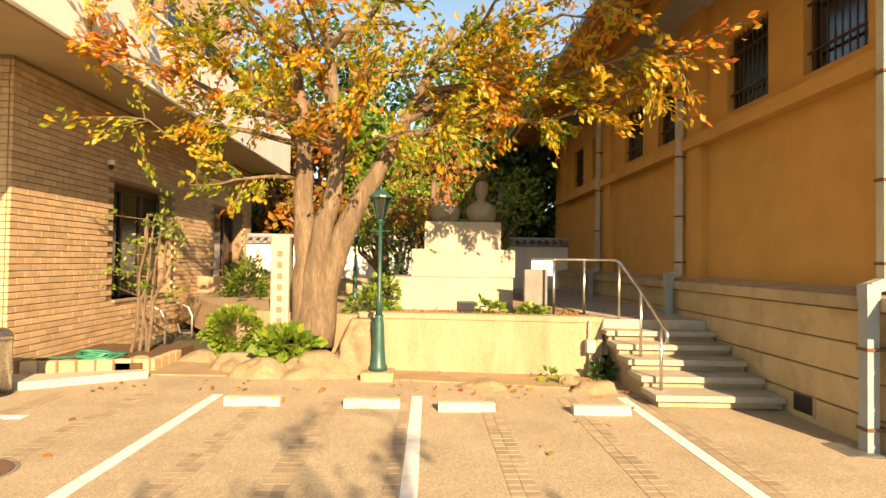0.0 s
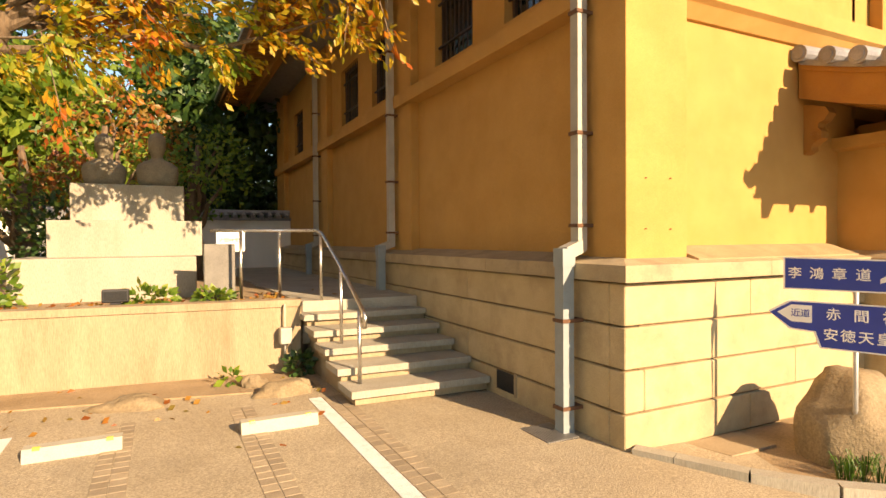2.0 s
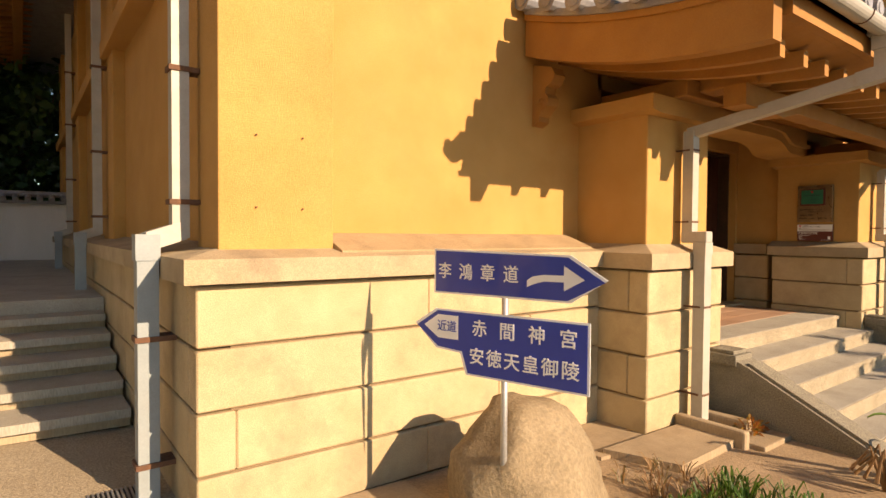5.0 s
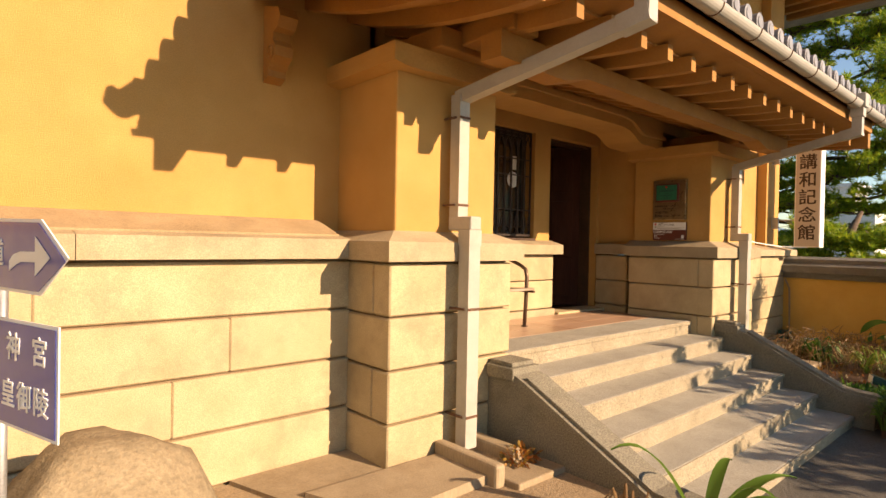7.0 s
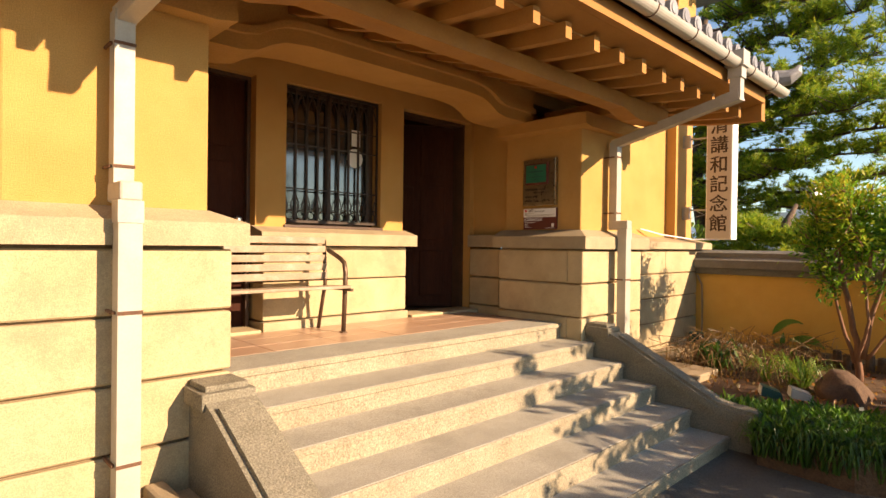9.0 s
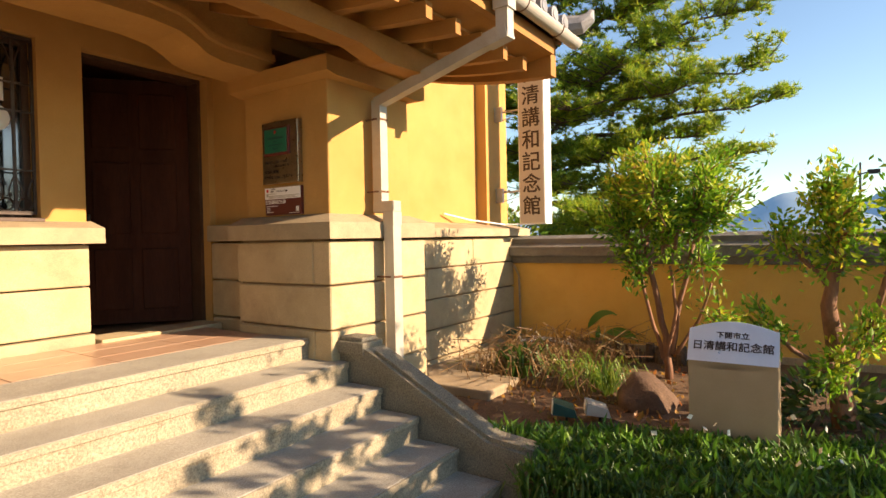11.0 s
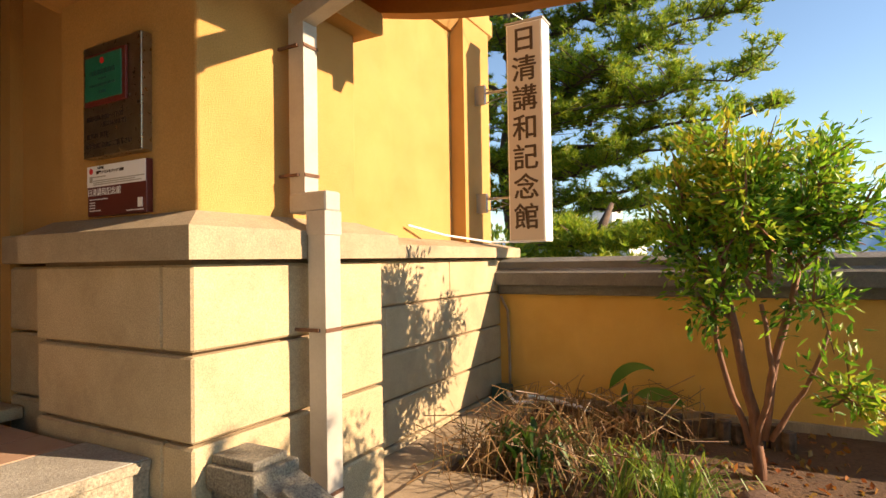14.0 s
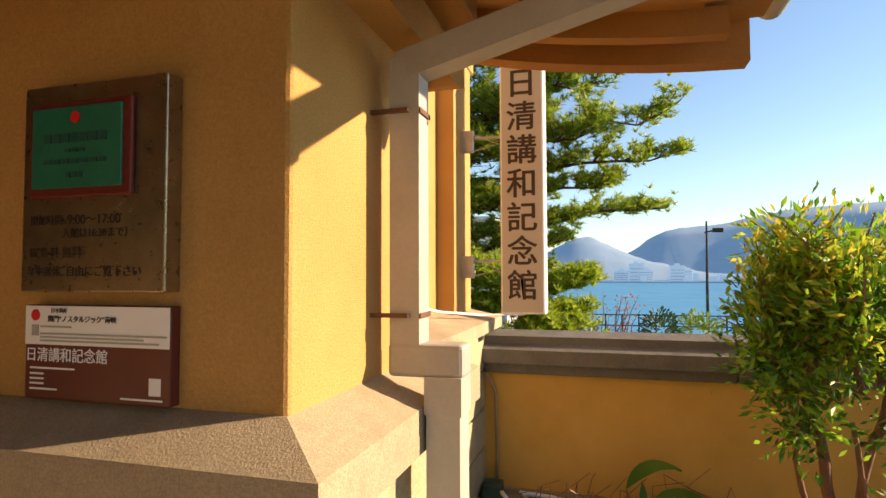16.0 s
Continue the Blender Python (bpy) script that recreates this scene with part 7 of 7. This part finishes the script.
for k in range(11):
    y = 1.95 + 0.105 * k + (0.03 if k % 3 == 0 else 0)
    solid("edging_post", turned(bmesh.new(), [(0.045, -0.2), (0.045, -0.0 + 0.03 * (k % 3)), (0.03, 0.006 + 0.03 * (k % 3))], 14.55 + 0.03 * (k % 2), y, 8), PINEBARK, "short dark timber edging post", "edging post", "", "edging posts")
jb = thing("junction_box", "dark green junction box with a white cable", "junction box")
part("case", box(14.80, 14.98, 4.13, 4.27, -0.09, 0.04, 0.008), GREENMETAL, jb)
part("cable", tube(bmesh.new(), [(14.82, 4.12, 0.0), (14.72, 4.02, -0.06), (14.85, 3.90, -0.07), (14.97, 4.0, -0.05), (15.02, 3.75, -0.08), (14.9, 3.4, -0.1)], 0.018, 7), SIGNWHITE, jb, smooth=True)
cd = thing("conduit", "thin brown conduit running up the wall corner", "conduit")
part("pipe", tube(bmesh.new(), [(15.07, 4.20, -0.06), (15.07, 4.20, 0.35), (15.065, 4.21, 0.7), (15.03, 4.26, 0.84)], 0.012, 7), SLAT, cd, smooth=True)

# ---- pine beyond the wall ----
def pine(x, y, pads, height, seed, label):
    rng = np.random.default_rng(seed)
    t = thing("pine_tree", label, "tree")
    line = [Vector((x + dx, y - dx, -0.5 + (height + 0.5) * f)) for dx, f in ((0, 0), (0.1, 0.2), (-0.1, 0.4), (0.1, 0.6), (0, 0.8), (0.2, 1))]
    part("trunk", tube(bmesh.new(), line, [0.24, 0.21, 0.18, 0.15, 0.11, 0.04], 12), PINEBARK, t, smooth=True)
    tufts = []
    for tip, r in pads:
        tip = Vector(tip)
        root = Vector((x, y, max(0.6, tip.z - 0.25 * (tip - Vector((x, y, tip.z))).length * 0.5)))
        limb = bend(root, tip, 8, 0.025, rng)
        bm = tube(bmesh.new(), limb, [0.07 * (1 - 0.9 * k / 8) + 0.006 for k in range(9)], 7)
        way = (tip - root).normalized()
        side = way.cross(Vector((0, 0, 1))).normalized()
        for j in range(int(26 + 26 * r)):
            f = rng.uniform(0.30, 1.0)
            i = min(7, int(f * 8))
            p = limb[i].lerp(limb[i + 1], f * 8 - i)
            q = p + side * rng.normal() * r * 0.75 + way * rng.uniform(-0.1, 0.5) * r + Vector((0, 0, rng.uniform(0.02, 0.34) * r))
            tube(bm, [p, p.lerp(q, 0.6) + Vector((0, 0, -0.03)), q], [0.016, 0.011, 0.005], 4, False)
            for k in range(11):
                tufts.append((p.lerp(q, rng.uniform(0.35, 1.1)) + Vector(rng.normal(size=3)) * 0.07, way))
        part("limb", bm, PINEBARK, t)
    n, per = len(tufts), 15
    base = np.repeat(np.array([tuple(p) for p, _ in tufts]), per, 0)
    d = rng.normal(size=(n * per, 3)) * np.array([1, 1, 0.6]) + np.array([0, 0, 0.75])
    d /= np.linalg.norm(d, axis=1, keepdims=True)
    u = np.cross(d, rng.normal(size=d.shape))
    u *= 0.013 / np.linalg.norm(u, axis=1, keepdims=True)
    ln = rng.uniform(0.11, 0.2, (n * per, 1))
    v = np.stack([base - u, base + u, base + d * ln], 1).reshape(-1, 3)
    me = bpy.data.meshes.new("crown")
    me.from_pydata(v.tolist(), [], np.arange(n * per * 3).reshape(-1, 3).tolist())
    me.materials.append(NEEDLE)
    o = new("crown", me)
    o.parent = t
    return t


pine(23.4, 7.6, [((23.6, 1.57, 4.36), 1.0), ((23.4, 2.05, 3.05), 0.85), ((23.6, 1.95, 5.25), 1.0), ((23.7, 2.3, 6.4), 1.1), ((23.2, 3.2, 3.7), 0.9), ((22.6, 3.4, 4.7), 1.0), ((23.0, 3.4, 5.8), 1.0), ((23.5, 4.2, 2.4), 0.8), ((22.3, 4.6, 3.3), 0.9),
                 ((22.0, 4.9, 5.2), 1.0), ((23.0, 4.4, 6.8), 1.0), ((22.2, 6.2, 2.5), 0.8), ((21.6, 6.0, 4.2), 1.0), ((22.0, 7.6, 3.4), 1.0), ((22.4, 8.6, 4.8), 1.0), ((23.2, 9.0, 3.0), 1.0), ((23.6, 9.6, 5.8), 1.1), ((22.4, 7.4, 6.4), 1.0), ((22.2, 5.6, 7.4), 1.0),
                 ((23.6, 8.4, 7.6), 1.0), ((24.6, 6.6, 3.6), 1.0), ((24.8, 4.6, 5.0), 1.0), ((24.2, 6.5, 8.4), 0.9), ((23.4, 3.4, 7.9), 1.0), ((23.4, 5.0, 8.9), 0.9), ((23.5, 2.8, 7.2), 0.8), ((23.0, 4.6, 1.75), 0.6), ((22.4, 5.6, 1.6), 0.7)], 9.5, 71, "tall dark green pine with layered spreading branches")
pine(20.6, 4.7, [((20.4, 3.6, 1.55), 0.5), ((20.2, 3.9, 0.95), 0.6), ((20.0, 4.6, 1.4), 0.6), ((20.6, 5.4, 1.7), 0.6), ((20.2, 5.8, 1.1), 0.6), ((19.8, 4.2, 0.7), 0.5)], 2.2, 73, "young low pine just beyond the garden wall")
for k, (c, r, n, m, lab) in enumerate((((19.5, 6.4, 0.9), (1.2, 0.9, 0.9), 1700, GREEN, "yellow-green bush beyond the garden wall"), ((20.5, 8.2, 1.2), (1.5, 1.2, 1.2), 1900, RUSTY, "rusty brown bush beyond the garden wall"), ((19.0, 8.6, 1.0), (1.0, 1.0, 0.9), 1300, DEEP, "dark green bush beyond the garden wall"),
                                       ((27, 2.0, 0.0), (0.6, 0.5, 0.6), 900, DEEP, "dark round bush near the shore road"), ((28, 0.9, -0.1), (0.7, 0.6, 0.6), 900, GREEN, "green bush near the shore road"), ((30, -1.2, -0.1), (1.0, 0.9, 0.8), 800, DEEP, "dark round bush near the shore road"))):
    b = thing("bush", lab, "bush", "bushes beyond the wall")
    leaf_cloud("foliage", mound(c, r, n, 120 + k, 0.25), 0.13, m, b, 0.1, 0.5, 120 + k)
rt = thing("red_leaved_tree", "half-bare small tree with a few red leaves", "tree")
rr = np.random.default_rng(66)
rp = []
for k in range(26):
    y = 2.7 + 1.7 * rr.uniform()
    a, b = Vector((22.5, 3.4 + (y - 3.4) * 0.3, -0.2)), Vector((22.5 + rr.uniform(-0.3, 0.3), y, rr.uniform(0.75, 1.25)))
    part("branch", tube(bmesh.new(), bend(a, b, 4, 0.03, rr), [0.016, 0.013, 0.010, 0.008, 0.004], 5), BARK, rt)
    rp += [tuple(a.lerp(b, rr.uniform(0.5, 1.05)) + Vector(rr.normal(size=3)) * 0.08) for _ in range(9)]
REDLEAF = leaf_mat("red_leaves", [(0.45, 0.05, 0.03), (0.55, 0.12, 0.06), (0.4, 0.2, 0.08)], 0.4)
leaf_cloud("crown", rp, 0.07, REDLEAF, rt, 0.2, 0.5, 67)
fl_ = thing("street_lamp", "dark slim street lamp by the shore", "street lamp")
part("post", tube(bmesh.new(), [(32, 0.0, -1.0), (32, 0.0, 1.0), (32, -0.02, 3.45)], [0.06, 0.05, 0.03], 8), BLACK, fl_)
part("arm", tube(bmesh.new(), [(32, 0.05, 3.05), (32, -0.25, 3.12)], 0.025, 6), BLACK, fl_)
part("head", box(31.92, 32.08, -0.55, -0.2, 3.05, 3.2, 0.02), BLACK, fl_)
fence = thing("shore_fence", "thin dark railing along the shore road", "fence")
for k in range(26):
    part("post", box(33.0, 33.05, -8 + 0.6 * k, -7.95 + 0.6 * k, -1.0, 0.1), BLACK, fence)
for z in (0.05, -0.35):
    part("rail", box(33.0, 33.04, -8, 7.1, z, z + 0.04), BLACK, fence)

# ---- strait, far shore and hills ----
bm = bmesh.new()
vs = [bm.verts.new(p) for p in ((62, -3400, -18), (4100, -3400, -18), (4100, 3400, -18), (62, 3400, -18))]
bm.faces.new(vs)
solid("strait_water", bm, WATER, "calm blue water of the strait", "water", "structure")
# Distance haze is put into the bluish base colours and a faint blue glow.
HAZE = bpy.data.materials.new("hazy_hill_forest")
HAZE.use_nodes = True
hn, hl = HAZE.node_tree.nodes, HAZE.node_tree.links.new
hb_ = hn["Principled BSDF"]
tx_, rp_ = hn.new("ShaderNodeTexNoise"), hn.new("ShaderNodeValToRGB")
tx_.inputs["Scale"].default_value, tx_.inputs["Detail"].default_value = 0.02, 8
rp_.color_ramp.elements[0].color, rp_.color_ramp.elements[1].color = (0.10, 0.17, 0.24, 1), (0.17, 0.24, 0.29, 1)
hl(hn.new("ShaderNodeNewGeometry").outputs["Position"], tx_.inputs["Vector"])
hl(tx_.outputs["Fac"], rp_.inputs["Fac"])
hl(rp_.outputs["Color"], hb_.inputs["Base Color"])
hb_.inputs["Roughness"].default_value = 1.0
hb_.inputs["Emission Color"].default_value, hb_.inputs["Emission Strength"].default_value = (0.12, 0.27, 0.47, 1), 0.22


def hills(name, dist, peaks, label, seed):
    """A ridge along the far shore; peaks are (degrees, height, half width in degrees)."""
    bm = bmesh.new()
    rows = []
    for j, f in enumerate((0.0, 0.35, 0.7, 1.0, 1.25)):
        row = []
        for i in range(-70, 71):
            az = i * 0.6
            h = sum(hh * math.exp(-((az - a) / w) ** 2) for a, hh, w in peaks) + 12
            h *= (0, 0.42, 0.80, 1.0, 0.7)[j]
            h += 6 * noise.noise(Vector((az * 0.9, j, seed))) * (j > 0) + 2.5 * noise.noise(Vector((az * 4, j * 2, seed)))* (j > 0)
            d = dist * (1 + 0.16 * f)
            row.append(bm.verts.new((10 + d * math.cos(radians(az)), 3 + d * math.sin(radians(az)), -18 + max(-1, h))))
        rows.append(row)
    for a, b in zip(rows, rows[1:]):
        for i in range(len(a) - 1):
            bm.faces.new((a[i], a[i + 1], b[i + 1], b[i]))
    return solid(name, bm, HAZE, label, "hills", "structure", smooth=True)


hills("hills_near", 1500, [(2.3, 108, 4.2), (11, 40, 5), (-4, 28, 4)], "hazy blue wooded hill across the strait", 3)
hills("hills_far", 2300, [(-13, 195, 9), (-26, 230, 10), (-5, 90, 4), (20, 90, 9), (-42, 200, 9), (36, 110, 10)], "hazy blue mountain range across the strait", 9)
# White walls greyed and given a blue glow in place of air haze.
PALE = bpy.data.materials.new("hazy_white_building")
PALE.use_nodes = True
pb = PALE.node_tree.nodes["Principled BSDF"]
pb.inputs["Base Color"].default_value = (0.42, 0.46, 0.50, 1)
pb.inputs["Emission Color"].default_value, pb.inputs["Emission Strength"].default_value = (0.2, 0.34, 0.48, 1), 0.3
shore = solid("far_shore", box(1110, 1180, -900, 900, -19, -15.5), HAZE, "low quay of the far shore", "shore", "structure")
rs = np.random.default_rng(8)
for k in range(60):
    az = rs.uniform(-24, 9) if k > 6 else (-2.6, -1.9, -3.4, -6.2, -6.8, -1.2, 3.5)[k]
    d = rs.uniform(1115, 1170)
    h = rs.uniform(6, 16) if k > 6 else (34, 26, 22, 30, 24, 20, 20)[k]
    wd_ = rs.uniform(6, 16) if k > 6 else 26
    cx, cy = 10 + d * math.cos(radians(az)), 3 + d * math.sin(radians(az))
    b_ = thing("far_building", "pale hazy waterfront building across the strait", "building", "buildings across the strait")
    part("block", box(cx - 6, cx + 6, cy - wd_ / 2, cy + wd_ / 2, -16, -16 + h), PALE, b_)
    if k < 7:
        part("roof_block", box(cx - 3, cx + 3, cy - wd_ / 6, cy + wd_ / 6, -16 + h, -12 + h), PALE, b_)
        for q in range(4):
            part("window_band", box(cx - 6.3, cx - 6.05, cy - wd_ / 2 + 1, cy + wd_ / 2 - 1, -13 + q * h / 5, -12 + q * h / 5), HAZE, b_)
# white house beyond the wall
wh = thing("white_house", "white rendered building with a flat roof box", "building")
part("wall", box(58, 66, 11.5, 17.0, -19, 4.2), WHITE, wh)
part("roof_box", box(59, 63, 13.0, 15.0, 4.2, 6.3), WHITE, wh)
part("roof_edge", box(58.8, 63.2, 12.8, 15.2, 6.3, 6.6), WHITE, wh)
for k in range(3):
    part("window", box(57.93, 57.99, 12.2 + 1.7 * k, 13.2 + 1.7 * k, 2.2, 3.4), GLASS, wh)

# ---- brick strips in the car park ----
strips = [(-1.80, 2), (-1.05, 2), (-0.245, 1), (0.68, 2), (1.62, 2), (2.46, 2), (-3.25, 2), (-4.2, 2)]
pav = thing("paver_strips", "dark brown brick paver strips laid between the bays", "paving", kind="structure")
rest_v, rest_f = [], []
near = 0
for x, n in strips:
    y = -3.0
    while y < 6.6:
        for k in range(n):
            x0 = x + (k - n / 2) * 0.105
            lo, hi = (x0 + 0.003, y + 0.003, 0.0), (x0 + 0.102, y + 0.102, 0.0105 + random.uniform(-0.0006, 0.0006))
            if near < 300 and -0.5 < x < 2.0 and 3.6 < y:
                piece("paver", lo, (hi[0], hi[1], 0.0105), 0.002, PAVER, pav)
                near += 1
            else:
                b = len(rest_v)
                rest_v += [(lo[0], lo[1], hi[2]), (hi[0], lo[1], hi[2]), (hi[0], hi[1], hi[2]), (lo[0], hi[1], hi[2]), (lo[0], lo[1], 0), (hi[0], lo[1], 0), (hi[0], hi[1], 0), (lo[0], hi[1], 0)]
                rest_f += [(b, b + 1, b + 2, b + 3), (b, b + 4, b + 5, b + 1), (b + 1, b + 5, b + 6, b + 2), (b + 2, b + 6, b + 7, b + 3), (b + 3, b + 7, b + 4, b)]
        y += 0.105
me = bpy.data.meshes.new("paver_rest")
me.from_pydata(rest_v, [], rest_f)
me.materials.append(PAVER_REST)
o = new("paver_rest", me)
o.parent = pav
o["kind"] = "stuff"
